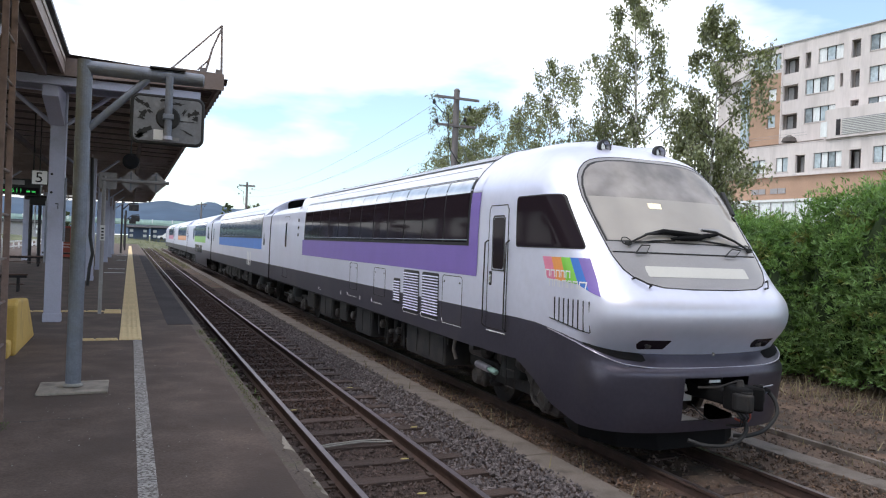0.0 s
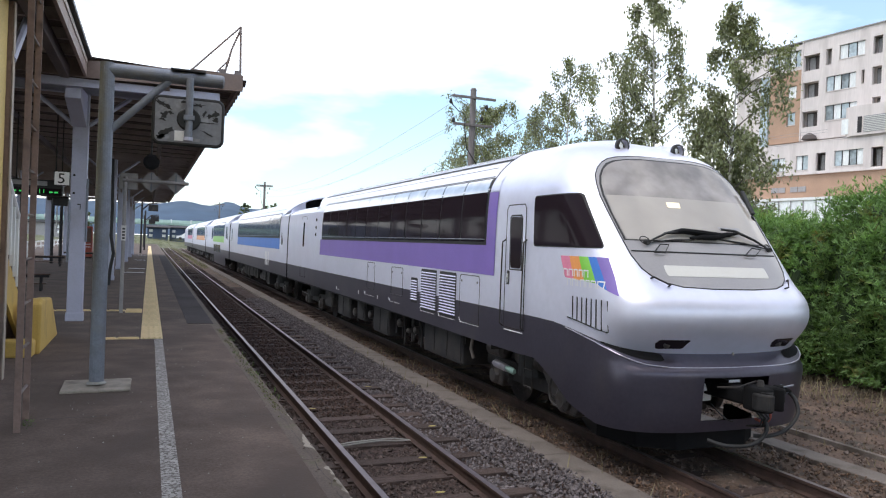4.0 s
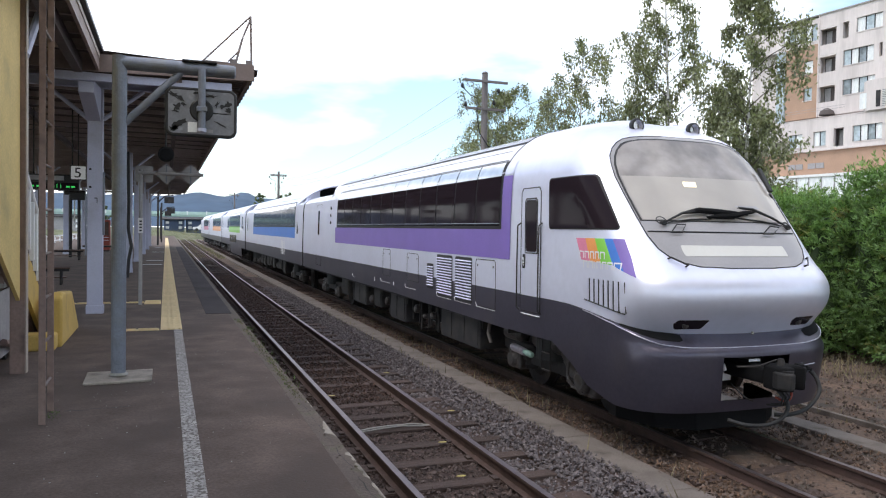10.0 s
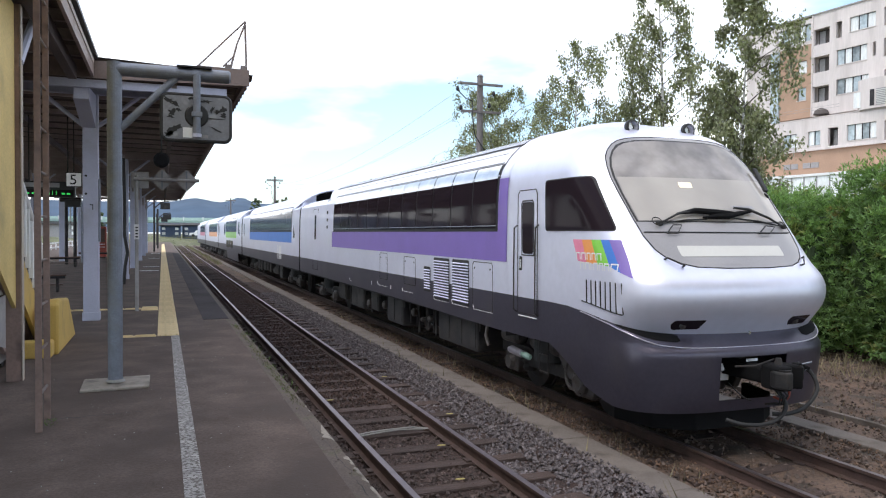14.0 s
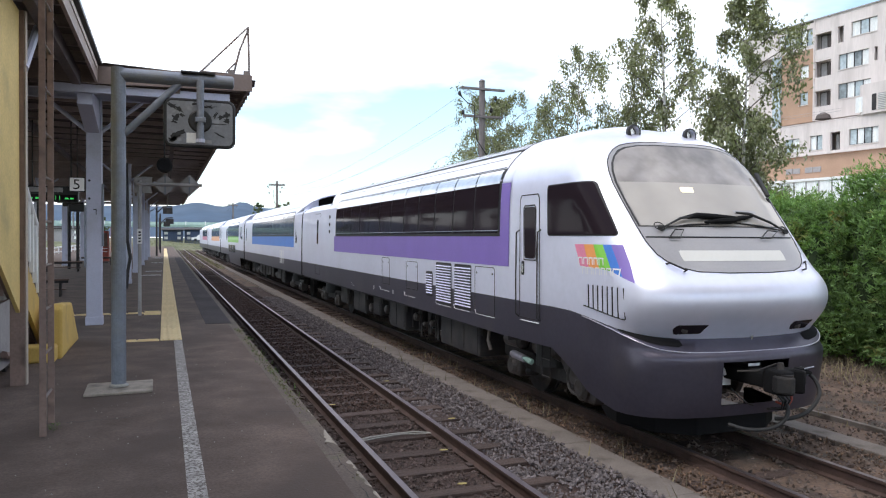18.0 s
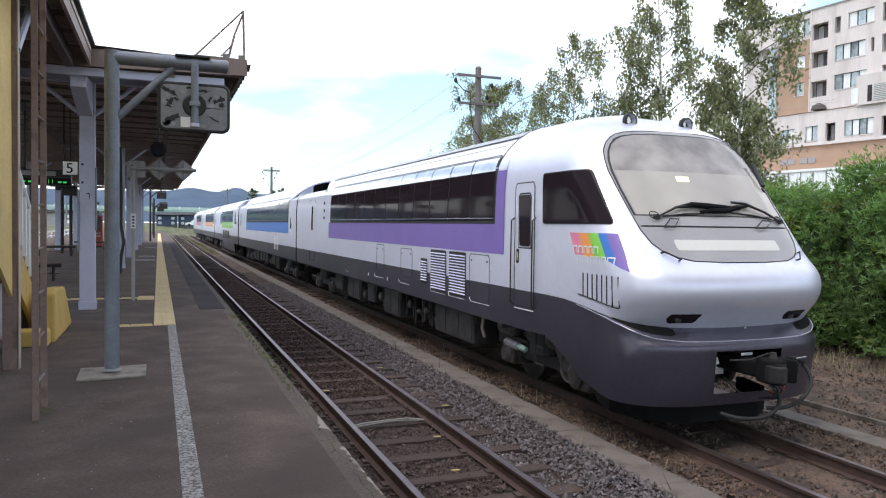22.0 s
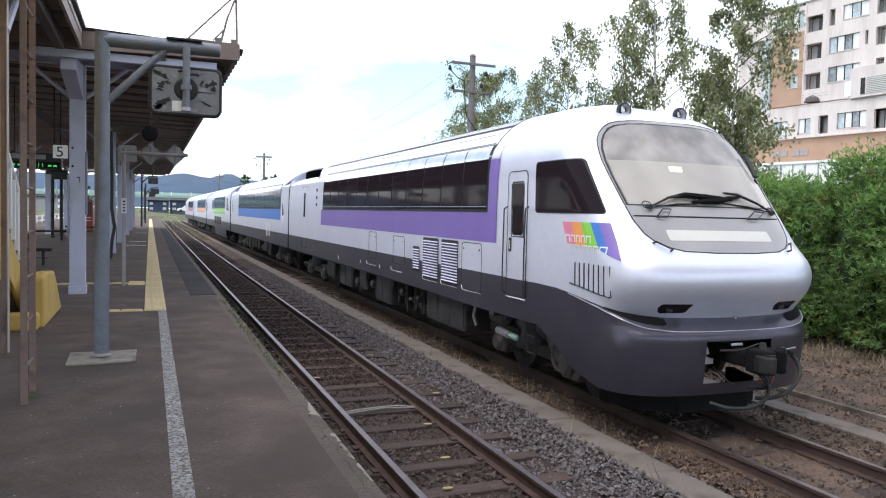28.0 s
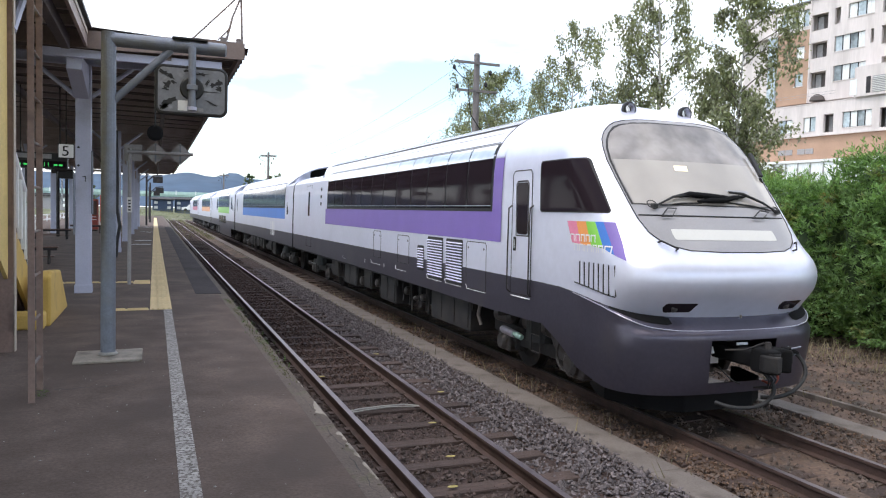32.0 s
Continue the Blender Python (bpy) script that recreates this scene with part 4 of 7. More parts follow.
def window_band(car, y0, y1, panes, z0=2.5, z1=3.262, z2=3.47, seed=1, side_list=(-1, 1), tint="glass_dark"):
    """A row of panorama panes that curve into the roof, in a dark frame."""
    def steps(a, b, n):
        return [a + (b - a) * k / n for k in range(n + 1)]

    for side in side_list:
        smooth_part("window_frame", sheet([[(side * (half(z) + 0.006), y, z) for y in (y0 - 0.05, y1 + 0.05)] for z in steps(z0 - 0.05, z2 + 0.02, 9)]), M["black"], car, "black rubber window frame")
        w = (y1 - y0) / panes
        for k in range(panes):
            a, b = y0 + w * k + 0.022, y0 + w * (k + 1) - 0.022
            smooth_part("pane", sheet([[(side * (half(z) + 0.012), y, z) for y in (a, b)] for z in steps(z0, z1 - 0.003, 5)]), M[tint], car, "dark tinted side pane")
            # same glass as below, split off to carry the painted sky reflection
            smooth_part("roof_pane", sheet([[(side * (half(z) + 0.012), y, z) for y in (a, b)] for z in steps(z1, z2, 4)]), M["reflection_glass"], car, "upper part of the pane, painted pale for the reflected sky")
        for z, r in ((z2 + 0.035, 0.008), (z2 + 0.2, 0.006)):
            smooth_part("roof_line", pipe([(side * half(z), y0 - 0.02 + 1.2 * (z - z2) * (tint == "glass_dark"), z), (side * half(z), y1, z)], r, 5), M["galv"], car, "thin grey line along the roof shoulder")
        smooth_part("window_rail", pipe([(side * (half(z0 - 0.02) + 0.014), y, z0 + 0.035) for y in (y0, y1)], 0.009, 6), M["galv"], car, "metal window rail")


def stripe(car, y0, y1, z0, z1, material, label, side_list=(-1, 1)):
    for side in side_list:
        smooth_part("colour_band", sheet([[(side * (half(z) + 0.004), y, z) for y in (y0, y1)] for z in (z0, (z0 + z1) / 2, z1)]), material, car, label)


def hatch(car, y0, y1, z0, z1, material, side=-1):
    """A small service hatch, with a thin dark gap round it."""
    part("hatch", outline([(y0, z0), (y0, z1 - 0.04), (y0 + 0.04, z1), (y1 - 0.04, z1), (y1, z1 - 0.04), (y1, z0)], 0.007, 0.0, side, 5, True), M["under"], car, "thin seam of a service hatch")
    for y in (y0 + 0.08, y1 - 0.08):
        part("latch", pipe([(side * (half(z1) + 0.002), y, z1 - 0.1), (side * (half(z1) + 0.008), y, z1 - 0.1)], 0.018, 8), M["black"], car)


def louvre(car, y0, y1, z0, z1, n, side=-1):
    part("louvre_frame", side_patch(quad_rows(z0, z1, y0, y1, y0, y1, 6, 0.04), 0.004, side, 4), M["black"], car, "dark louvre opening")
    for k in range(n):
        z = z0 + 0.04 + (z1 - z0 - 0.08) * (k + 0.5) / n
        h = (z1 - z0 - 0.08) / n * 0.3
        part("louvre_slat", prism([(side * (half(z) + 0.004), z - h * 0.6), (side * (half(z) + 0.024), z - h * 0.42), (side * (half(z) + 0.004), z + h * 0.75)], "y", y0 + 0.03, y1 - 0.03), M["car_white"], car)


# -- leading car --
lead = thing("train_car", (TRAIN_X, NOSE_Y, 0), "white leading railcar with a purple band and sloping streamlined nose", "train car", "cars of the train")
CAB = 3.45
ZL = lambda u: lerp(((0, 0.45), (0.95, 0.45), (1.02, 0.48), (1.1, 0.56), (1.2, 0.8), (1.3, 0.98), (1.4, 0.97), (1.6, 0.97)), abs(u))
GREY_TOP = ((0, 1.175), (0.3, 1.185), (0.5, 1.215), (0.6, 1.25), (0.7, 1.29), (0.8, 1.33), (0.9, 1.365), (1.0, 1.41), (1.1, 1.475), (1.2, 1.515), (1.3, 1.525), (1.6, 1.525))


WHITE_LOW = ((0, 1.295), (0.3, 1.31), (0.5, 1.335), (0.7, 1.37), (0.8, 1.39), (0.9, 1.405), (1.0, 1.435), (1.1, 1.482), (1.2, 1.517), (1.3, 1.525), (1.6, 1.525))
OPENING = (0.59, 1.05, 0.12)


def skirt_zs(u):
    a, b = ZL(u), lerp(GREY_TOP, abs(u))
    return [a + (b - a) * (z - 0.45) / 0.765 for z in (0.45, 0.5, OPENING[0], 0.75, 0.9, OPENING[1], 1.1, 1.14, 1.175, 1.2, 1.215)]


def upper_zs(u):
    a = lerp(WHITE_LOW, abs(u))
    lows = [1.36, 1.45, 1.53, 1.6, 1.68, 1.75, 1.82, 1.88, 1.93, 1.97, 2.0, 2.03, 2.06, 2.09, 2.15]
    rest = [2.3, 2.5, 2.75, 3.0, 3.2, 3.35, 3.5, 3.58, 3.66, 3.73, 3.8, 3.86, 3.92, 3.96, 4.0, 4.03, 4.055]
    return [a + (2.15 - a) * (z - 1.36) / (2.15 - 1.36) for z in lows] + rest


skirt_bm = nose_shell(skirt_zs, FRONT, CAB)
HOLE_W = 1.42 * math.sin(OPENING[2] * math.pi / 2) ** (2 / POW)
bmesh.ops.delete(skirt_bm, geom=[f for f in skirt_bm.faces if abs((c := f.calc_center_median()).x) < HOLE_W and c.y < 0.3 and OPENING[0] - 0.01 < c.z < OPENING[1] + 0.01], context="FACES")
smooth_part("nose_skirt", skirt_bm, M["car_grey"], lead, "dark grey wrap-round front skirt")
smooth_part("cab_shell", nose_shell(upper_zs, FRONT_UP, CAB), M["car_white"], lead, "glossy white cab shell")
car_shell(lead, CAB, 20.9, M["car_roof"], [(14.6, 3.66), (20.9, 3.66)], ((0, 1.525), (3.4, 1.525), (22, 1.515)), ((0, 0.96), (4.5, 0.96), (8, 1.01), (22, 1.02)))
high_roof(lead, CAB, 15.4, 0.0, 1.8, M["car_roof"])
bogie(lead, 2.9)
bogie(lead, 17.6)


def under_box(y0, y1, z0, z1, key, label, side, depth=0.5):
    """An underfloor box with a recessed lid and a hanging strap at each end."""
    b = part("equipment_box", box(min(side * 1.26, side * (1.26 - depth)), max(side * 1.26, side * (1.26 - depth)), y0, y1, z0, z1, 0.03), M[key], lead, label)
    n = max(1, round((y1 - y0) / 0.7))
    for k in range(n):
        a, c = y0 + (y1 - y0) * k / n + 0.05, y0 + (y1 - y0) * (k + 1) / n - 0.05
        part("lid", box(side * 1.265 - 0.008, side * 1.265 + 0.008, a, c, z0 + 0.07, z1 - 0.05, 0.004), M[key], b)
    for y in (y0 - 0.04, y1 + 0.04):
        part("hanger", box(side * 1.2 - 0.03, side * 1.2 + 0.03, y - 0.02, y + 0.02, z1 - 0.18, 1.02), M["under"], b)


for side in (-1, 1):
    under_box(4.88, 6.72, 0.42, 0.96, "under_grey", "large grey fuel tank below the floor", side, 0.9)
    under_box(8.95, 10.1, 0.38, 0.97, "under_grey", "dark grey battery box below the floor", side)
    under_box(10.9, 11.55, 0.5, 0.97, "under", "dark equipment box below the floor", side)
    under_box(12.3, 13.6, 0.42, 0.98, "under_grey", "dark grey equipment box below the floor", side)
    under_box(14.3, 15.2, 0.5, 0.98, "under", "dark equipment box below the floor", side)
    for y, z, r in ((7.3, 0.72, 0.07), (7.72, 0.66, 0.05), (8.3, 0.75, 0.09), (10.5, 0.7, 0.1), (11.9, 0.62, 0.11)):
        part("air_cock", pipe([(side * 1.1, y, z), (side * 1.24, y, z), (side * 1.27, y, z)], [r, r, r * 0.6], 12), M["bogie_grey"], lead, "grey round valve body")
        part("hanger", box(side * 1.16 - 0.02, side * 1.16 + 0.02, y - 0.09, y - 0.05, 0.45, 1.0), M["under"], lead)
    for y, lo in ((7.05, 0.42), (7.5, 0.5), (8.05, 0.36), (8.62, 0.5), (10.35, 0.44), (11.75, 0.4), (14.0, 0.45)):
        part("drop_pipe", pipe([(side * 1.18, y, 1.0), (side * 1.2, y, 0.8), (side * 1.16, y + 0.05, 0.62), (side * 1.18, y + 0.02, lo)], 0.022, 7), M["under_grey"], lead, "thin grey drop pipe")
    part("drain_cock", pipe([(side * 1.2, 4.6, 0.92), (side * 1.25, 4.55, 0.75), (side * 1.22, 4.5, 0.6)], 0.03, 7), M["galv_rust"], lead, "rusty drain pipe")
    part("air_tank", pipe([(side * 0.98, 2.5, 0.84), (side * 0.98, 2.56, 0.84), (side * 0.98, 3.25, 0.84), (side * 0.98, 3.3, 0.84)], [0.08, 0.15, 0.15, 0.08], 14), M["bogie_grey"], lead, "grey air tank above the bogie")
    part("air_tank", pipe([(side * 1.0, 3.75, 0.82), (side * 1.0, 3.8, 0.82), (side * 1.0, 4.25, 0.82), (side * 1.0, 4.3, 0.82)], [0.06, 0.12, 0.12, 0.06], 14), M["bogie_grey"], lead, "grey air tank above the bogie")
    part("step_iron", pipe([(side * 1.28, 2.66, 0.96), (side * 1.28, 2.66, 0.5), (side * 1.28, 2.42, 0.5), (side * 1.28, 2.42, 0.96)], 0.009, 6), M["under"], lead, "dark step iron below the cab door")
    for z in (0.515, 0.75):
        part("step_edge", box(side * 1.28 - 0.012, side * 1.28 + 0.012, 2.43, 2.65, z, z + 0.008), M["bogie_grey"], lead, "pale step edge")
    loop = [(side * 1.16, 1.95 + 0.2 * math.cos(a) * (1 - 0.25 * math.sin(a)), 0.6 + 0.22 * math.sin(a)) for a in (k * math.tau / 14 for k in range(15))]
    part("damper_hose", pipe(loop, 0.024, 7), M["bogie_grey"], lead, "grey hose loop round the axle box")
    cap = part("axle_cap", pipe([(side * 1.05, 1.76, 0.5), (side * 1.2, 1.76, 0.5), (side * 1.24, 1.76, 0.5)], [0.17, 0.165, 0.1], 18), M["bogie_grey"], lead, "round grey axle-end casing")
    for k in range(6):
        a = k * math.tau / 6
        part("cap_bolt", pipe([(side * 1.2, 1.76 + 0.13 * math.cos(a), 0.5 + 0.13 * math.sin(a)), (side * 1.222, 1.76 + 0.13 * math.cos(a), 0.5 + 0.13 * math.sin(a))], 0.014, 6), M["under"], cap)
    part("radius_arm", prism([(1.82, 0.46), (1.84, 0.62), (2.28, 0.86), (2.36, 0.76), (2.1, 0.5)], "x", side * 1.12 - 0.04, side * 1.12 + 0.04, bev=0.015), M["bogie_grey"], lead, "grey suspension arm of the bogie")
    part("wheel_guard", prism([(1.5, 0.34), (1.42, 0.5), (1.55, 0.66), (1.75, 0.6), (1.8, 0.36)], "x", side * 1.1 - 0.06, side * 1.1 + 0.06, bev=0.02), M["bogie_grey"], lead, "rounded axle end casing")

# -- cab details --
cap_rows = []
for s, z in [(-1, z) for z in (3.262, 3.3, 3.4, 3.5, 3.56, 3.62, 3.68, 3.74, 3.8, 3.85, 3.9, 3.94, 3.97, 4.0, 4.04)] + [(1, 4.055)] + [(1, z) for z in (4.04, 4.0, 3.97, 3.94, 3.9, 3.85, 3.8, 3.74, 3.68, 3.62, 3.56, 3.5, 3.4, 3.3, 3.262)]:
    back = lerp(((3.25, 3.735), (3.5, 3.72), (3.8, 3.74), (4.055, 3.85)), z)
    cap_rows.append([(s * (half(z) + d), y, z + d * (z > 3.5)) for y, d in ((CAB - 0.02, 0.001), ((CAB + back) / 2, 0.004), (back, 0.006))])
smooth_part("cab_roof_edge", sheet(cap_rows), M["car_white"], lead, "white cab roof panel with a slanting rear edge")
part("roof_seam", pipe([(r[-1][0], r[-1][1], r[-1][2]) for r in cap_rows], 0.009, 5), M["under"], lead, "dark slanting roof seam")

ledge = []
for k in range(61):
    u = (k / 30 - 1) * 1.2
    zs, zw = lerp(GREY_TOP, abs(u)), lerp(WHITE_LOW, abs(u)) + 0.004
    ends = []
    for z, table in ((zs, FRONT), (zw, FRONT_UP)):
        w, y0 = half(z), lerp(table, z)
        if abs(u) <= 1:
            a = u * math.pi / 2
            ends.append(Vector((w * math.copysign(abs(math.sin(a)) ** (2 / POW), a), y0 + DEEP * (1 - abs(math.cos(a)) ** (2 / POW)), z)))
        else:
            ends.append(Vector((math.copysign(w, u), y0 + DEEP + (CAB - y0 - DEEP) * (abs(u) - 1) / 0.6, z)))
    ledge.append([ends[0].lerp(ends[1], q) for q in (0, 0.35, 0.7, 1)])
# thin bright bead in place of the sky's reflection on the rounded edge
smooth_part("lip", pipe([e[0] + Vector((0, -0.002, -0.006)) for e in ledge[2:59]], 0.0075, 8), M["glint_and_rod_metal"], lead, "bright bead drawn for the sky highlight along the skirt's top edge")
smooth_part("bumper_ledge", sheet(ledge), M["car_grey"], lead, "grey ledge above the front skirt")

# windscreen: grey surround, glass, lower panel
SCREEN = ((2.045, 0.3), (2.06, 0.68), (2.1, 0.85), (2.16, 0.97), (2.25, 1.05), (2.4, 1.1), (2.6, 1.12), (2.9, 1.14), (3.1, 1.145), (3.25, 1.125), (3.37, 1.09), (3.47, 1.02), (3.55, 0.93), (3.6, 0.84), (3.63, 0.72), (3.648, 0.55), (3.657, 0.36))
GLASS = ((2.575, 1.08), (2.7, 1.09), (2.9, 1.1), (3.1, 1.1), (3.25, 1.075), (3.36, 1.03), (3.45, 0.965), (3.52, 0.875), (3.56, 0.78), (3.59, 0.62), (3.605, 0.38))
PANEL = ((2.085, 0.4), (2.1, 0.68), (2.14, 0.82), (2.2, 0.92), (2.28, 0.99), (2.36, 1.02), (2.43, 1.04))
smooth_part("windscreen_surround", front_patch([(z, -w, w) for z, w in SCREEN], 0.005, 30), M["screen_frame"], lead, "grey windscreen surround")
ring = [(-w, z) for z, w in SCREEN] + [(w, z) for z, w in reversed(SCREEN)]
part("surround_seam", pipe([(x, front_y(x, z) - 0.006, z) for x, z in ring + ring[:1]], 0.0065, 5), M["under"], lead, "dark seam round the windscreen surround")
smooth_part("windscreen_seal", front_patch([(z - 0.012 * (z < 2.6) + 0.014 * (z > 3.5), -w - 0.022, w + 0.022) for z, w in GLASS], 0.0075, 30), M["black"], lead)
smooth_part("windscreen", front_patch([(z, -w, w) for z, w in GLASS], 0.0105, 30), M["windscreen"], lead, "large sloping windscreen reflecting the pale sky")
smooth_part("nose_panel", front_patch([(z, -w, w) for z, w in PANEL], 0.009, 30), M["screen_frame"], lead, "grey panel below the windscreen")
part("panel_seam", pipe([((x := -1.08 + 2.12 * k / 24), front_y(x, 2.445) - 0.012, 2.445) for k in range(25)], 0.008, 5), M["black"], lead)
smooth_part("name_board", front_patch([(z, -w - 0.03, w - 0.1) for z, w in ((2.175, 0.75), (2.185, 0.765), (2.235, 0.77), (2.285, 0.765), (2.293, 0.75))], 0.013, 16), M["pale_plate"], lead, "blank pale headboard plate")
smooth_part("cab_blind", front_patch([(z, -w + 0.012, w - 0.012) for z, w in ((2.58, 1.08), (2.7, 1.09), (2.9, 1.1), (3.0, 1.1), (3.11, 1.097))], 0.012, 30), M["blind"], lead, "pale blind behind the lower windscreen")
smooth_part("cab_light", front_patch([(2.985, -0.34, -0.18), (2.99, -0.355, -0.165), (3.02, -0.355, -0.16), (3.05, -0.345, -0.15), (3.055, -0.33, -0.16)], 0.016, 4), M["lamp_glow"], lead, "small warm cab light seen through the glass")
for x0, z0, x1, z1 in ((0.97, 3.3, 1.02, 2.94),):
    part("mirror", box(-0.03, 0.03, -0.04, 0.0, -0.2, 0.2, 0.01), M["rubber"], lead, "black rear-view mirror on the windscreen edge").matrix_basis = pose(1.08, front_y(1.06, 3.12) - 0.04, 3.12, -38, 6, 0)
part("mirror_arm", pipe([(1.02, front_y(1.0, 2.95) - 0.03, 2.95), (1.09, front_y(1.08, 2.9) - 0.01, 2.9)], 0.01, 6), M["rubber"], lead)


def on_front(x, z, off):
    return (x, front_y(x, z) - off, z)


# wipers: parked, their thick blades overlap at the middle
def wiper(arm, blade, low_blade, pivot, link):
    w = part("wiper", pipe([on_front(*q) for q in arm], [0.011, 0.015, 0.018, 0.014], 7), M["rubber"], lead, "black wiper parked across the windscreen")
    part("blade", pipe([on_front(*q) for q in blade], [0.012, 0.034, 0.036, 0.03, 0.012], 8), M["matte_black"], w, "thick black wiper carrier")
    part("blade_rubber", pipe([on_front(*q) for q in low_blade], [0.006, 0.011, 0.008], 6), M["rubber"], w)
    part("pivot", pipe([on_front(*pivot, 0.0), on_front(*pivot, 0.06)], [0.034, 0.03], 14), M["rubber"], w, "round black wiper pivot")
    loop = [on_front(pivot[0] + 0.055 * math.cos(a) - 0.03, pivot[1] + 0.045 * math.sin(a) + 0.02, 0.05) for a in (k * math.tau / 12 for k in range(13))]
    part("washer_hose", pipe(loop, 0.006, 5), M["rubber"], w, "thin looped washer hose")
    part("link", pipe([on_front(x, z, 0.045) for x, z in link], 0.008, 6), M["rubber"], w, "thin black wiper stirrup")


wiper([(-0.87, 2.55, 0.04), (-0.6, 2.665, 0.07), (-0.42, 2.69, 0.075), (-0.2, 2.685, 0.07)], [(-0.62, 2.66, 0.06), (-0.36, 2.7, 0.07), (-0.1, 2.685, 0.075), (0.12, 2.675, 0.07), (0.34, 2.665, 0.06)], [(-0.82, 2.55, 0.03), (-0.5, 2.59, 0.03), (-0.22, 2.6, 0.03)], (-0.87, 2.55), ((-0.85, 2.435), (-0.73, 2.53), (-0.62, 2.53), (-0.72, 2.435), (-0.85, 2.435)))
wiper([(0.97, 2.52, 0.04), (0.72, 2.63, 0.07), (0.45, 2.73, 0.075), (0.24, 2.745, 0.07)], [(-0.28, 2.62, 0.05), (-0.08, 2.635, 0.06), (0.1, 2.64, 0.06), (0.3, 2.68, 0.06), (0.5, 2.7, 0.05)], [(0.92, 2.53, 0.03), (0.55, 2.585, 0.03), (0.05, 2.63, 0.03)], (0.97, 2.52), ((0.43, 2.435), (0.62, 2.53), (0.77, 2.515), (0.6, 2.435), (0.43, 2.435)))
smooth_part("wiper_glass_tab", front_patch([(2.735, 0.24, 0.56), (2.745, 0.22, 0.57), (2.77, 0.2, 0.55)], 0.075, 6), M["screen_frame"], lead, "pale grey plate at the wiper tip")

# roof head lamps in hooded housings
for s in (-1, 1):
    hood = smooth_part("roof_lamp", pipe([(s * 0.45, 1.72, 3.82), (s * 0.45, 1.85, 3.822), (s * 0.45, 2.2, 3.87), (s * 0.45, 2.7, 3.9), (s * 0.45, 3.2, 3.92)], [0.082, 0.084, 0.075, 0.045, 0.01], 18, caps=False), M["car_white"], lead, "white teardrop roof lamp housing")
    part("rim", pipe([(s * 0.45, 1.7 + 0.015 * k, 3.82) for k in (0, 1, 4, 5)], [0.072, 0.1, 0.102, 0.088], 22, caps=False), M["black"], hood, "thick black lamp rim")
    part("reflector", pipe([(s * 0.45, 1.76, 3.82), (s * 0.45, 1.82, 3.82), (s * 0.45, 1.86, 3.82)], [0.082, 0.07, 0.03], 20), M["chrome"], hood)
    part("bulb", pipe([(s * 0.45, 1.78, 3.82), (s * 0.45, 1.84, 3.82)], [0.03, 0.04], 12), M["glass_far"], hood)
    smooth_part("lens", front_patch([(1.365, s * 0.8 - 0.14, s * 0.8 + 0.14), (1.385, s * 0.8 - 0.165, s * 0.8 + 0.165), (1.43, s * 0.8 - 0.19, s * 0.8 + 0.18), (1.47, s * 0.8 - 0.17, s * 0.8 + 0.2), (1.478, s * 0.8 - 0.15, s * 0.8 + 0.18)], 0.004, 8), M["glass_dark"], lead, "dark recessed headlight")
    smooth_part("tail_lamp", pipe([on_front(s * 0.8 - 0.05, 1.42, -0.01), on_front(s * 0.8 - 0.05, 1.42, 0.008)], 0.042, 16), M["bogie_grey"], lead, "round dim lamp in the headlight recess")
    part("grab_handle", pipe([on_front(s * 1.0, 2.14, -0.01), on_front(s * 0.985, 2.16, 0.05), on_front(s * 0.86, 2.08, 0.07), on_front(s * 0.85, 2.06, -0.01)], 0.011, 7), M["under"], lead, "thin dark grab handle")
    # black sheet just above the ledge, drawn for the dark shadow there
    shade_rows = []
    for k in range(13):
        i = 30 + s * (8 + round(14 * k / 12))
        e = ledge[i]
        shade_rows.append([e[0].lerp(e[3], q) + Vector((0, -0.002, 0.004)) for q in ((0.3, 0.6, 0.95) if 0 < k < 12 else (0.45, 0.6, 0.85))])
    smooth_part("ledge_pad", sheet(shade_rows), M["matte_black"], lead, "dark sheet painted for the shadow on the ledge")
part("centre_mark", pipe([(0, 0.1, 1.3), (0, 0.1, 1.335)], 0.016, 10), M["chrome"], lead)

# opening in the skirt and the coupler
hole = part("coupler_pocket", box(-0.5, 0.5, 0.9, 0.92, 0.7, 1.1), M["under"], lead)
part("pocket_roof", box(-0.55, 0.55, 0.06, 0.9, 1.07, 1.09), M["under"], lead)
part("pocket_plate", box(-0.55, 0.55, 0.5, 0.56, 0.74, 1.08, 0.01), M["under"], lead, "dark mounting plate inside the skirt")
part("white_tag", box(-0.08, 0.08, 0.055, 0.06, 1.0, 1.03), M["letter_white"], lead)
part("white_tag", box(-0.14, 0.0, 0.42, 0.43, 0.72, 0.84), M["letter_white"], lead)
part("plug", pipe([(-0.33, 0.3, 0.86), (-0.29, 0.3, 0.93), (-0.22, 0.3, 0.93), (-0.2, 0.3, 0.87)], 0.025, 8), M["letter_white"], lead)
coupler = part("coupler", box(-0.11, 0.11, -0.22, 0.75, 0.8, 0.98, 0.03), M["matte_black"], lead, "dark steel knuckle coupler")
part("head", prism([(-0.13, -0.2), (-0.16, -0.36), (-0.12, -0.5), (0.0, -0.52), (0.03, -0.42), (0.1, -0.4), (0.17, -0.5), (0.2, -0.38), (0.15, -0.18)], "z", 0.77, 1.03, bev=0.025), M["matte_black"], coupler)
part("knuckle", pipe([(-0.07, -0.48, 0.8), (-0.07, -0.48, 1.0)], 0.065, 14), M["under"], coupler)
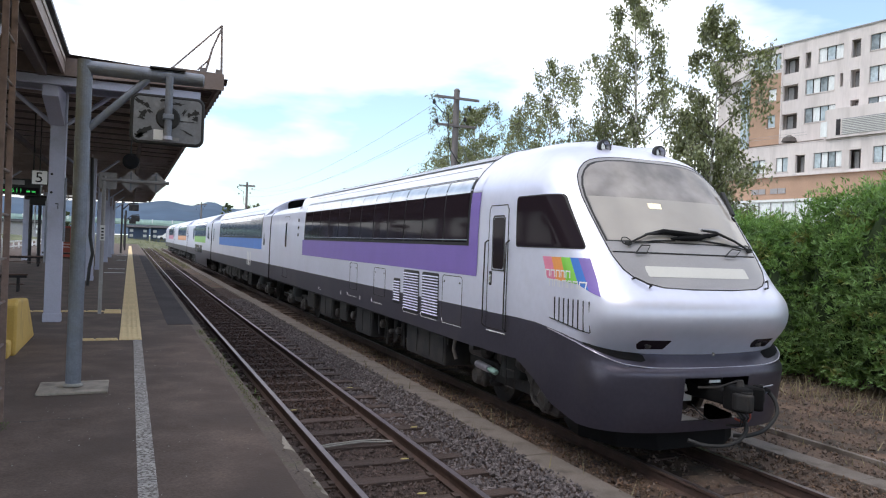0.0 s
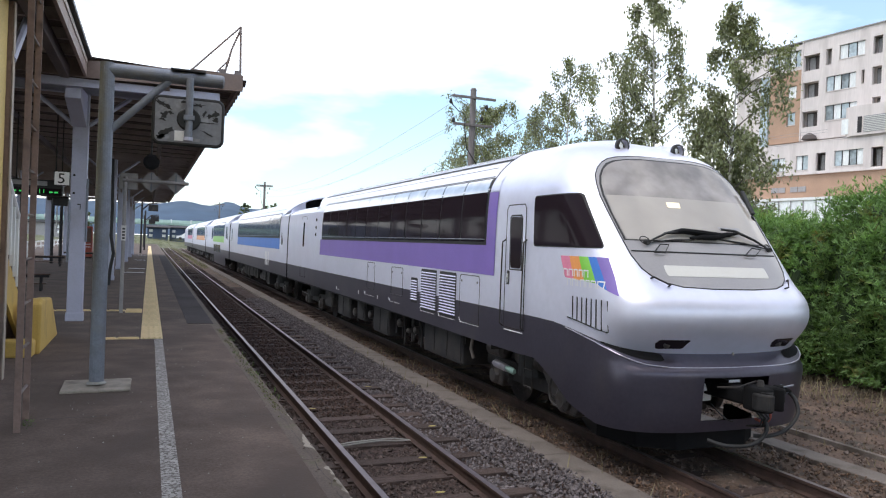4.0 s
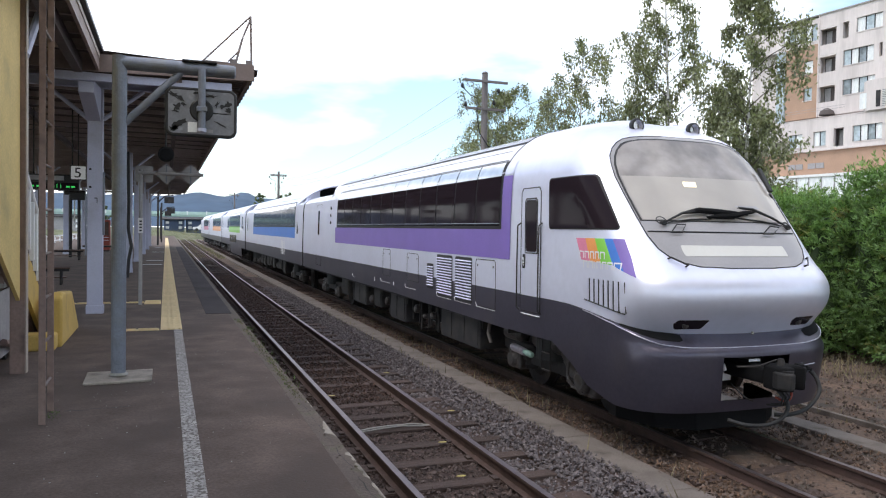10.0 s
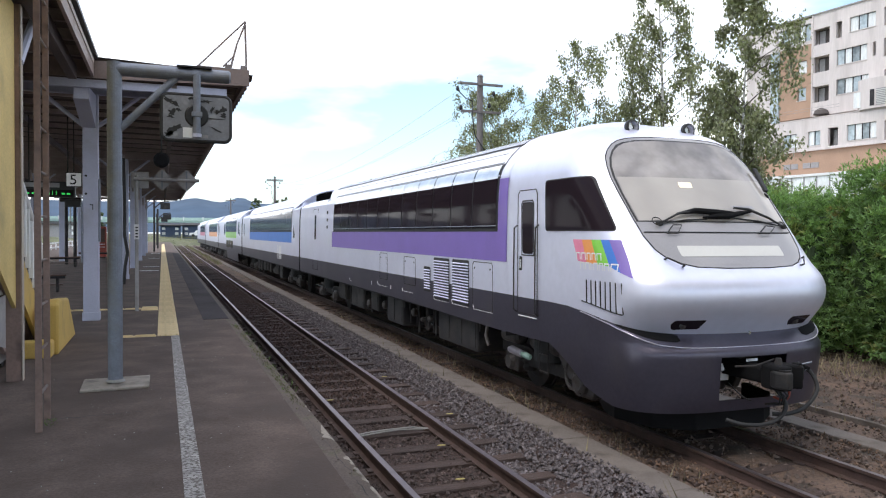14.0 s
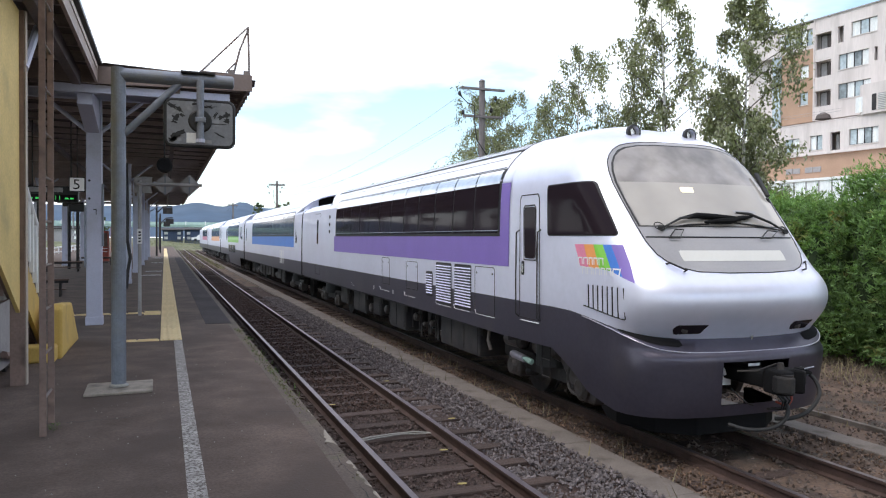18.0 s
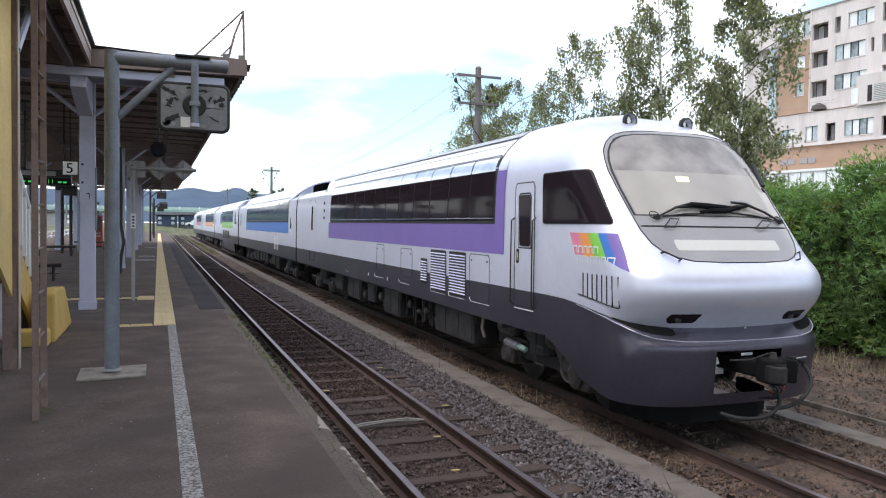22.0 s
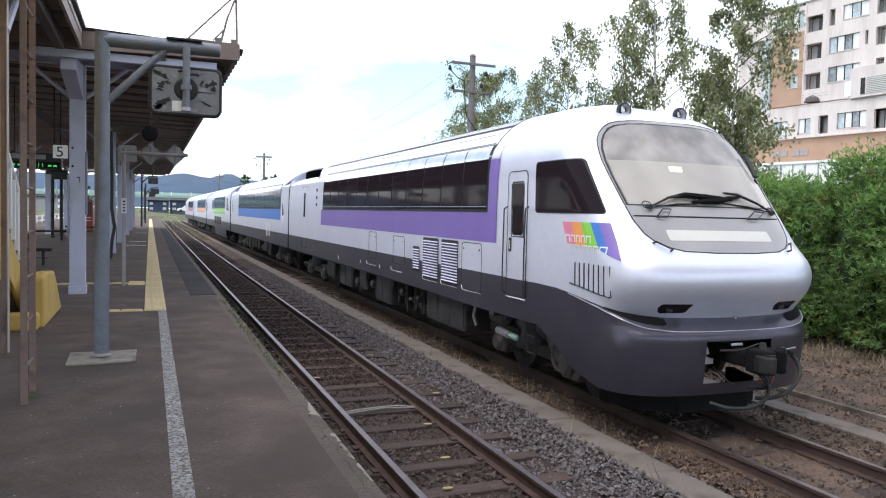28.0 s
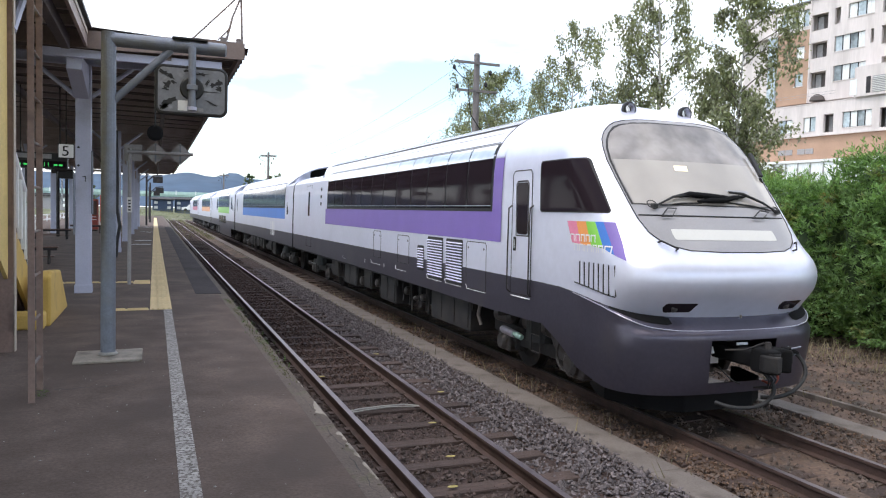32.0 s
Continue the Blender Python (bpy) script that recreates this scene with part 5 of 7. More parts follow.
part("pin", pipe([(-0.02, -0.34, 1.02), (-0.02, -0.34, 1.1)], [0.05, 0.03], 10), M["under"], coupler)
part("bracket", box(0.16, 0.4, -0.3, -0.2, 0.82, 0.98, 0.02), M["under"], coupler)
for pts, mt, rr, lab in ((((0.5, -0.12, 0.98), (0.6, -0.22, 0.86), (0.58, -0.3, 0.7), (0.4, -0.32, 0.54), (0.2, -0.28, 0.47), (0.05, -0.2, 0.46)), "rubber", 0.023, "thick black brake hose"), (((0.05, -0.16, 0.78), (0.12, -0.3, 0.62), (0.06, -0.33, 0.48), (-0.12, -0.3, 0.39), (-0.35, -0.22, 0.38), (-0.5, -0.1, 0.42)), "rubber", 0.022, "thick black brake hose"), (((0.2, -0.12, 0.8), (0.24, -0.24, 0.7), (0.2, -0.22, 0.6), (0.16, -0.1, 0.62)), "rust_red", 0.014, "thin red cable"), (((-0.2, 0.2, 0.74), (-0.17, 0.1, 0.66), (-0.13, 0.02, 0.6), (-0.06, 0.0, 0.57)), "rubber", 0.008, "thin dark cable")):
    cu = [Vector(p) for p in pts]
    fine_pts = []
    for i in range(len(cu) - 1):
        p0, p1, p2, p3 = cu[max(i - 1, 0)], cu[i], cu[i + 1], cu[min(i + 2, len(cu) - 1)]
        for q in (0, 0.2, 0.4, 0.6, 0.8):
            fine_pts.append(0.5 * (2 * p1 + (p2 - p0) * q + (2 * p0 - 5 * p1 + 4 * p2 - p3) * q * q + (3 * p1 - p0 - 3 * p2 + p3) * q ** 3))
    fine_pts.append(cu[-1])
    smooth_part("hose", pipe(fine_pts, rr, 8), M[mt], coupler, lab)
part("cut_lever", pipe([(-0.35, -0.06, 0.98), (-0.2, -0.2, 1.0), (-0.05, -0.3, 1.08), (0.02, -0.3, 1.06)], 0.011, 6), M["under"], coupler, "thin uncoupling lever")
part("air_cock", box(0.36, 0.47, -0.24, -0.14, 0.9, 1.0, 0.015), M["matte_black"], coupler)
part("air_cock", pipe([(0.3, -0.2, 0.93), (0.46, -0.22, 0.96), (0.56, -0.2, 0.93)], [0.035, 0.028, 0.02], 8), M["matte_black"], coupler)
part("cock_handle", pipe([(0.42, -0.24, 0.99), (0.5, -0.3, 1.02)], 0.01, 6), M["galv"], coupler, "pale metal cock handle")
part("jaw", prism([(-0.16, -0.36), (-0.19, -0.46), (-0.13, -0.58), (-0.03, -0.56), (-0.06, -0.46)], "z", 0.8, 0.98, bev=0.02), M["under"], coupler)
for q in range(3):
    smooth_part("hose", pipe([(-0.02 + 0.05 * q, -0.25, 0.78), (0.03 + 0.05 * q, -0.33, 0.68), (0.06 + 0.03 * q, -0.28, 0.58), (0.0 + 0.06 * q, -0.14, 0.56)], 0.011, 7), M["rubber"], coupler, "thin black cable loop")
part("hose_end", pipe([(0.46, -0.14, 0.98), (0.53, -0.2, 0.92)], [0.028, 0.034], 10), M["galv"], coupler, "grey metal hose fitting")
# plough kept wide and black so it doubles as shadow below the skirt
part("plough", prism([(-1.05, 1.2), (-0.88, 0.66), (-0.5, 0.38), (0.5, 0.38), (0.88, 0.66), (1.05, 1.2), (0.95, 1.24), (0.78, 0.76), (0.42, 0.5), (-0.42, 0.5), (-0.78, 0.76), (-0.95, 1.24)], "z", 0.17, 0.47, bev=0.02), M["matte_black"], lead, "black snow plough, widened to fill in the shadow under the skirt")

part("belly_pan", box(-0.75, 0.75, 4.9, 15.6, 0.46, 0.9, 0.02), M["matte_black"], lead, "black underfloor casing")

# side: cab window, door, rainbow mark, grille, for both sides
for side in (-1, 1):
    smooth_part("cab_window_seal", side_patch(quad_rows(2.455, 3.13, 0.775, 2.25, 1.31, 2.3, 8, 0.05), 0.008, side, 14), M["rubber"], lead)
    smooth_part("cab_window", side_patch(quad_rows(2.47, 3.115, 0.8, 2.23, 1.33, 2.28, 8, 0.04), 0.013, side, 14), M["glass_dark"], lead, "dark tinted cab side window")
    door = smooth_part("cab_door", side_patch(quad_rows(1.3, 3.03, 2.47, 3.05, 2.51, 3.08, 12, 0.07), 0.005, side, 4), M["car_white"], lead, "narrow white cab door")
    smooth_part("door_foot", side_patch(quad_rows(1.3, 1.522, 2.472, 3.048, 2.472, 3.048, 3, 0.0), 0.0075, side, 4), M["car_grey"], door, "dark grey foot of the door")
    part("seam", outline([(2.47, 1.3), (2.47, 1.8), (2.48, 2.4), (2.51, 2.97), (2.56, 3.03), (3.03, 3.03), (3.08, 2.97), (3.06, 2.4), (3.05, 1.8), (3.05, 1.3)], 0.008, 0.004, side, 5, True), M["under"], door)
    smooth_part("door_window", side_patch(quad_rows(2.14, 2.86, 2.58, 2.9, 2.61, 2.94, 8, 0.05), 0.01, side, 3), M["glass_dark"], door, "dark narrow door window")
    part("door_window_seal", outline([(2.56, 2.12), (2.6, 2.84), (2.64, 2.88), (2.92, 2.88), (2.96, 2.84), (2.92, 2.12)], 0.012, 0.004, side, 5, True), M["rubber"], door)
    part("handle", box(side * 1.44 - 0.02, side * 1.44 + 0.02, 2.93, 2.97, 1.93, 2.06, 0.01), M["chrome"], door, "chrome door handle")
    part("pocket", side_patch(quad_rows(1.9, 2.1, 2.91, 3.0, 2.91, 3.0, 4, 0.02), 0.008, side, 2), M["under"], door)
    for y in (2.45, 3.09):
        part("grab_rail", pipe([(side * (half(2.5)), y, 2.54), (side * (half(2.5) + 0.05), y, 2.5), (side * (half(1.8) + 0.05), y, 1.9), (side * (half(1.4) + 0.05), y, 1.34), (side * half(1.3), y, 1.3)], 0.011, 6), M["under_grey"], lead, "thin dark grab rail")
    part("step_edge", box(side * 1.43 - 0.012, side * 1.43 + 0.012, 2.48, 3.02, 1.255, 1.265), M["letter_white"], lead)
    tops, lows, zl = (1.55, 1.34, 1.13, 0.95, 0.83, 0.7), (1.42, 1.22, 0.99, 0.75, 0.56, 0.39), (2.09, 2.075, 2.065, 2.05, 1.985, 1.93)
    for k, key in enumerate(("pink", "orange", "green", "blue", "purple")):
        rows = []
        for q in range(7):
            f = q / 6
            grid_row = []
            for c in range(5):
                g = c / 4
                zlow = zl[k] + (zl[k + 1] - zl[k]) * g
                z = zlow + (2.352 - zlow) * f
                y = (lows[k] + (lows[k + 1] - lows[k]) * g) * (1 - f) + (tops[k] + (tops[k + 1] - tops[k]) * g) * f
                grid_row.append(skin(y, z, 0.007, side))
            rows.append(grid_row)
        smooth_part("rainbow_band", sheet(rows), M[key], lead, key + " band of the rainbow mark")
    for line_no, (z0, y0, widths) in enumerate(((2.11, 1.45, (0.1, 0.1, 0.09, 0.09, 0.1)), (1.995, 1.36, (0.1, 0.1, 0.04, 0.1, 0.09, 0.1, 0.12)))):
        y = y0
        for wdt in widths:
            for q in ((0.0, 0.5, 1.0) if wdt > 0.12 else (0.0, 1.0) if wdt > 0.05 else (0.0,)):
                yy = y - q * (wdt - 0.02)
                smooth_part("mark_bar", side_patch([(z0, yy - 0.018, yy), (z0 + 0.085, yy - 0.01, yy + 0.008)], 0.012, side, 2), M["letter_white"], lead)
            if wdt > 0.05:
                smooth_part("mark_bar", side_patch([(z0 + 0.072, y - wdt + 0.01, y), (z0 + 0.088, y - wdt + 0.012, y + 0.002)], 0.013, side, 3), M["letter_white"], lead)
            y -= wdt + 0.018
    for k in range(8):
        y0, y1 = 1.29 - 0.1 * k, 1.24 - 0.1 * k
        zb = lerp(((0.5, 1.52), (1.33, 1.61)), y1)
        g = part("air_grille", side_patch([(zb, y1, y0), (zb + 0.02, y1 - 0.01, y0 + 0.01), (1.86, y1 + 0.01, y0 + 0.02), (1.875, y1 + 0.02, y0 + 0.01)], 0.006, side, 2), M["car_white"], lead)
        part("slot", outline([(y1 - 0.022, zb - 0.005), (y1 - 0.012, 1.87)], 0.0075, 0.004, side, 6), M["black"], lead, "dark upright grille slot")
    part("grille_sill", outline([(1.33, 1.61), (1.1, 1.585), (0.9, 1.56), (0.7, 1.535), (0.53, 1.515)], 0.008, 0.005, side, 6), M["black"], lead)
    window_band(lead, 3.79, 15.2, 12, side_list=(side,))
    stripe(lead, 3.42, 15.44, 2.0, 2.452, M["purple"], "deep purple band below the windows", (side,))
    smooth_part("colour_band", sheet([[(side * (half(z) + 0.008), y, z) for y in (3.42, 3.735)] for z in (2.0, 2.3, 2.6, 2.9, 3.1, 3.25)]), M["purple"], lead, "deep purple upright band")
    for y0, y1, z0, z1 in ((3.92, 4.69, 1.2, 1.96), (7.62, 8.36, 1.36, 1.93), (9.6, 10.2, 1.36, 1.96)):
        hatch(lead, y0, y1, z0, z1, M["under"], side)
    louvre(lead, 4.84, 5.6, 1.2, 1.97, 14, side)
    louvre(lead, 5.74, 6.54, 1.2, 1.97, 14, side)
    louvre(lead, 6.72, 7.1, 1.3, 1.78, 8, side)
    for y, a, b in ((10.9, 1.16, 1.25), (9.3, 1.17, 1.25)):
        part("data_plate", side_patch([(a, y, y + 0.05), (b, y, y + 0.05)], 0.005, side, 1), M["letter_white"], lead)
    for y0, y1, z in ((9.62, 10.4, 1.2), (7.78, 8.5, 1.2), (4.9, 5.64, 1.185), (5.8, 6.56, 1.185), (3.92, 4.69, 1.185), (12.9, 13.2, 1.13)):
        part("edge_line", outline([(y0, z), (y1 - 0.05, z), (y1, z + 0.07)], 0.0045, 0.004, side, 4), M["letter_white"], lead)
    for yy, zz in ((16.1, 3.05), (16.1, 2.82), (16.1, 2.6)):
        part("side_lamp", pipe([(side * (half(zz)), yy, zz), (side * (half(zz) + 0.02), yy, zz)], 0.05, 10), M["under"], lead)
    vest = smooth_part("vestibule_door", side_patch(quad_rows(1.53, 3.2, 17.6, 18.4, 17.6, 18.4, 6, 0.05), 0.004, side, 2), M["car_white"], lead, "white folding passenger door")
    smooth_part("door_window", side_patch(quad_rows(2.2, 3.0, 17.86, 18.12, 17.86, 18.12, 6, 0.04), 0.008, side, 2), M["glass_dark"], vest, "dark door window")
    part("seam", outline([(17.6, 1.2), (17.6, 3.2), (18.4, 3.2), (18.4, 1.2)], 0.008, 0.003, side, 4, True), M["under"], vest)
for s in (-1, 1):
    for z0, z1, key in ((3.77, 3.8, "under"), (3.805, 3.86, "roof_band"), (3.885, 3.9, "under_grey")):
        smooth_part("roof_strip", sheet([[(s * (half(z) + 0.008), y, z + 0.006) for y in (3.8, 16.6)] for z in (z0, (z0 + z1) / 2, z1)]), M[key], lead, "long dark strip along the roof shoulder")
part("whistle", pipe([(0.1, 16.6, 4.03), (0.1, 16.6, 4.17)], 0.03, 8), M["under"], lead)
part("whistle", pipe([(0.3, 9.2, 4.0), (0.3, 9.2, 4.1)], 0.025, 8), M["under"], lead)
part("brake_cylinder", pipe([(-1.25, 3.0, 0.64), (-1.25, 3.03, 0.64), (-1.25, 3.16, 0.65), (-1.25, 3.17, 0.65), (-1.25, 3.24, 0.65)], [0.03, 0.046, 0.046, 0.034, 0.034], 12), M["bolt_green"], lead, "pale green brake cylinder")
part("brake_rod", pipe([(-1.25, 3.24, 0.65), (-1.25, 3.6, 0.67), (-1.25, 3.66, 0.67)], [0.055, 0.06, 0.04], 12), M["glint_and_rod_metal"], lead)
for side in (-1, 1):
    part("gangway", box(side * 0.5 - 0.04, side * 0.5 + 0.04, 20.9, 21.4, 1.0, 3.2), M["rubber"], lead)
part("gangway", box(-0.5, 0.5, 20.9, 21.4, 3.16, 3.24), M["rubber"], lead)


# -- following cars --
def follow(index, key, label, y0, win, band, double=False):
    car = thing("train_car", (TRAIN_X, y0, 0), label, "train car", "cars of the train")
    car_shell(car, 0, 20.8, M["car_white"], [(0, 3.66), (20.8, 3.66)])
    high_roof(car, 1.6, 16.8, 1.8, 1.8, M["car_white"])
    bogie(car, 3.2)
    bogie(car, 17.6)
    underframe(car, 5.2, 15.6, 20 + index)
    part("belly_pan", box(-0.7, 0.7, 5.3, 15.5, 0.46, 0.9), M["matte_black"], car, "black underfloor casing")
    window_band(car, win[0], win[1], max(2, round((win[1] - win[0]) / 1.18)), z1=3.2, z2=3.4, tint="glass_mid")
    for side in (-1, 1):
        stripe(car, band[0], band[1], 2.02, 2.45, M[key], key + " band below the windows", (side,))
        for y in (0.75, 19.2):
            door = smooth_part("passenger_door", side_patch(quad_rows(1.53, 3.15, y, y + 0.8, y, y + 0.8, 4, 0.05), 0.004, side, 2), M["car_white"], car)
            smooth_part("door_window", side_patch(quad_rows(2.2, 2.95, y + 0.25, y + 0.55, y + 0.25, y + 0.55, 4, 0.04), 0.008, side, 2), M["glass_dark"], door)
        if double:
            for y, w in ((6.1, 1.9), (8.1, 1.9), (10.1, 1.9)):
                part("lower_window", side_patch(quad_rows(1.28, 1.82, y, y + w, y, y + w, 4, 0.05), 0.006, side, 2), M["glass_mid"], car, "dark lower-deck window")
            for y, z in ((1.0, 2.3), (13.1, 2.2)):
                part("side_window", side_patch(quad_rows(z, 3.1, y, y + 1.3, y, y + 1.3, 4, 0.05), 0.006, side, 2), M["glass_dark"], car, "dark square side window")
            part("deep_skirt", side_patch(quad_rows(0.42, 1.03, 2.4, 11.5, 2.4, 11.5, 2), 0.003, side, 4), M["car_grey"], car, "deep grey skirt between the bogies")
        for k in range(3):
            part("data_plate", side_patch([(1.28, 4.4 + 0.42 * k, 4.6 + 0.42 * k), (1.86, 4.4 + 0.42 * k, 4.6 + 0.42 * k)], 0.005, side, 1), M["letter_white"], car) if key == "blue" else None
        part("gangway", box(side * 0.5 - 0.04, side * 0.5 + 0.04, 20.8, 21.3, 1.0, 3.2), M["rubber"], car)
    return car


FOLLOW = 27.5
follow(2, "blue", "white railcar with a sky-blue band and panorama windows", FOLLOW, (1.75, 16.4), (1.7, 16.5))
follow(3, "green", "white double-deck railcar with a bright green band", FOLLOW + 21.3, (3.6, 12.7), (3.6, 12.7), True)
follow(4, "orange", "white railcar with an orange band, far along the track", FOLLOW + 42.6, (1.2, 13.4), (1.1, 13.5))
follow(5, "pink", "white end railcar with a pink band, the last of the train", FOLLOW + 63.9, (1.1, 12.0), (1.0, 12.1))


# ---- station: canopies ----
def fascia_profile(x0, x1, y0, y1, z0, z1):
    return box(x0, x1, y0, y1, z0, z1, 0.008)


canopy = thing("platform_canopy", (0, 0, 0), "dark brown steel canopy over the platform with pale columns", "canopy", kind="structure")
C0, C1, EAVE_X = 12.2, 58.0, -0.86
# corrugated sheet, waves run across the platform
rows = []
nw = 460
for k in range(nw + 1):
    y = C0 + 0.06 + (C1 - C0 - 0.06) * k / nw
    dz = 0.028 * (1 if k % 4 < 2 else -1)
    rows.append([(-9.6, y, 5.16 + dz), (-3.3, y, 5.03 + dz), (EAVE_X + 0.07, y, 4.93 + dz)])
part("roof_sheet", sheet(rows), M["roof_dark"], canopy, "dark corrugated roof sheet")
part("end_fascia", prism([(-9.6, 4.83), (-9.6, 5.2), (-3.16, 4.975), (EAVE_X, 5.02), (EAVE_X, 4.765), (-3.16, 4.715)], "y", C0, C0 + 0.04), M["fascia"], canopy, "brown painted fascia board")
part("eave_board", box(EAVE_X - 0.09, EAVE_X - 0.04, C0 + 0.04, C1, 4.76, 4.885), M["fascia"], canopy)
y = C0 + 0.5
while y < C1:
    part("purlin", prism([(-9.6, 4.97), (-9.6, 5.09), (EAVE_X - 0.06, 4.91), (EAVE_X - 0.06, 4.83)], "y", y, y + 0.06), M["purlin"], canopy)
    y += 1.15
for x, z in ((-2.0, 4.8), (-4.9, 4.88), (-8.3, 4.95)):
    part("long_beam", box(x - 0.05, x + 0.05, C0 + 0.06, C1, z - 0.14, z, 0.006), M["roof_dark"], canopy)
COLS = [13.72, 25.4, 33.0, 41.5, 50.0, 57.4]
for i, yc in enumerate(COLS):
    for x in (-3.29, -6.9):
        base = part("column", box(x - 0.12, x + 0.12, yc - 0.1, yc + 0.1, PLAT, 4.72, 0.012), M["column_paint"], canopy, "pale lilac-grey square steel column")
        part("plinth", box(x - 0.135, x + 0.135, yc - 0.115, yc + 0.115, PLAT, PLAT + 0.14, 0.008), M["column_paint"], base)
        for s in (-1, 1):
            part("knee_brace", pipe([(x + s * 0.12, yc, 4.2), (x + s * 0.75, yc, 4.72)], 0.035, 8), M["column_paint"], base)
            if i or s > 0:
                part("roof_strut", pipe([(x, yc + s * 0.1, 4.1), (x, yc + s * 0.95, 4.78)], 0.035, 8), M["purlin"], base)
    bm = box(-9.2, -1.12, yc - 0.06, yc + 0.06, 4.72, 4.74)
    box(-9.2, -1.12, yc - 0.012, yc + 0.012, 4.74, 4.86, bm=bm)
    box(-9.2, -1.12, yc - 0.06, yc + 0.06, 4.86, 4.88, bm=bm)
    part("cross_beam", bm, M["column_paint"] if i == 0 else M["purlin"], canopy, "pale rolled steel cross beam" if i == 0 else "")
part("front_beam", box(-3.75, -1.2, 12.28, 12.35, 4.585, 4.708, 0.006), M["column_paint"], canopy, "pale steel channel at the canopy end")
part("haunch", prism([(13.62, 4.15), (13.62, 4.7), (12.36, 4.6), (12.36, 4.42)], "x", -3.42, -3.2, bev=0.008), M["column_paint"], canopy, "pale cantilever haunch on the end column")
# conduits on the first column
for dx, z0, z1, r in ((0.135, 2.25, 3.3, 0.018), (-0.135, 1.9, 2.9, 0.015)):
    part("conduit", pipe([(-3.29 + dx, 13.62, z0), (-3.29 + dx, 13.62, z1)], r, 8), M["galv"], canopy, "thin grey conduit")
for x, z in ((-3.36, 3.35), (-3.36, 3.05)):
    part("bolt_hole", pipe([(x, 13.612, z), (x, 13.622, z)], 0.02, 8), M["black"], canopy)
part("stencil", box(-3.3, -3.25, 13.612, 13.618, 2.86, 2.875), M["black"], canopy)
part("stencil", box(-3.262, -3.25, 13.612, 13.618, 2.78, 2.87), M["black"], canopy)

# triangular frame on the canopy end
frame_tri = thing("roof_bracket", (-0.92, 12.24, 5.0), "rusty grey triangular steel bracket on the canopy end", "bracket")
for a, b, r in (((-0.72, 0, 0.03), (0.0, 0, 0.8), 0.016), ((0.0, 0, 0.8), (0.02, 0, 0.02), 0.018), ((0, 0, 0.76), (-0.13, 0, 0.42), 0.016), ((-0.13, 0, 0.42), (-0.22, 0, 0.05), 0.018), ((-0.22, 0, 0.05), (-0.3, 0.0, 0.03), 0.016), ((-0.34, 0, 0.05), (-0.16, 0, 0.25), 0.014), ((-0.74, 0, 0.03), (0.04, 0, 0.02), 0.014)):
    part("bar", pipe([a, b], r, 6), M["galv_rust"], frame_tri)
for x in (-0.26, -0.02):
    part("foot", box(x - 0.05, x + 0.05, -0.03, 0.03, -0.03, 0.09, 0.005), M["galv_rust"], frame_tri)

near_canopy = thing("stair_canopy", (0, 0, 0), "dark timber-lined roof over the footbridge stair with a brown eave", "canopy", kind="structure")
part("roof_deck", box(-9.6, -3.16, -8, 12.15, 5.0, 5.06), M["roof_dark"], near_canopy)
part("roof_top", prism([(-9.6, 5.064), (-9.6, 5.3), (-3.1, 5.09), (-3.1, 5.064)], "y", -8, 12.19), M["roof_dark"], near_canopy)
part("eave_fascia", box(-3.16, -3.12, -8, 12.19, 4.74, 5.0), M["pale_fascia"], near_canopy, "pale brown eave fascia board")
part("eave_edge", box(-3.13, -3.06, -8, 12.19, 5.004, 5.05), M["black"], near_canopy, "dark metal drip edge")
part("trim", box(-3.118, -3.108, 4, 12.1, 4.9, 4.97), M["pale_trim"], near_canopy, "pale strip under the eave")
y = -7.5
while y < 12.1:
    part("rafter", box(-9.4, -3.17, y, y + 0.06, 4.86, 4.998), M["purlin"], near_canopy)
    y += 0.9
for x in (-3.4, -6.0):
    part("beam", box(x - 0.06, x + 0.06, -8, 12.1, 4.66, 4.855, 0.008), M["roof_dark"], near_canopy)
for y in (8.4, 2.2):
    post = part("post", box(-3.62, -3.49, y - 0.065, y - 0.055, PLAT, 4.66), M["brown_steel"], near_canopy, "brown steel I-section post")
    part("web", box(-3.561, -3.549, y - 0.054, y + 0.054, PLAT, 4.66), M["brown_steel"], post)
    part("flange", box(-3.62, -3.49, y + 0.055, y + 0.065, PLAT, 4.66), M["brown_steel"], post)
    part("cover", box(-3.485, -3.475, y - 0.055, y + 0.055, PLAT, 4.66), M["pale_trim"], post, "pale edge strip")
    part("post_brace", pipe([(-3.5, y, 4.1), (-3.5, y + 0.85, 4.72)], 0.045, 8), M["column_paint"], post)

# ---- footbridge stair: rises towards the camera's end ----
SLOPE = -0.556


def low(y):
    return 2.43 + SLOPE * (y - 8.01)


stair = thing("footbridge_stair", (0, 0, 0), "yellow-panelled footbridge stair with brown stringers and white railings", "staircase", kind="structure")
part("side_panel", prism([(8.33, low(8.33) - 0.6), (8.33, 4.655), (2.3, 4.655), (2.3, 4.6), (3.02, 4.6)], "x", -3.565, -3.53), M["cream"], stair, "cream-yellow painted steel side panel")
part("stringer", prism([(10.75, PLAT + 0.01), (10.75, low(10.75) + 0.5), (8.3, low(8.3) + 0.52), (8.3, low(8.3))], "x", -3.69, -3.645), M["yellow"], stair, "yellow painted stringer")
part("stringer", prism([(10.75, PLAT + 0.04), (10.75, PLAT + 0.22), (3.6, low(3.6) - 0.02), (3.6, low(3.6) - 0.3)], "x", -3.8, -3.72), M["brown_steel"], stair, "brown steel stringer")
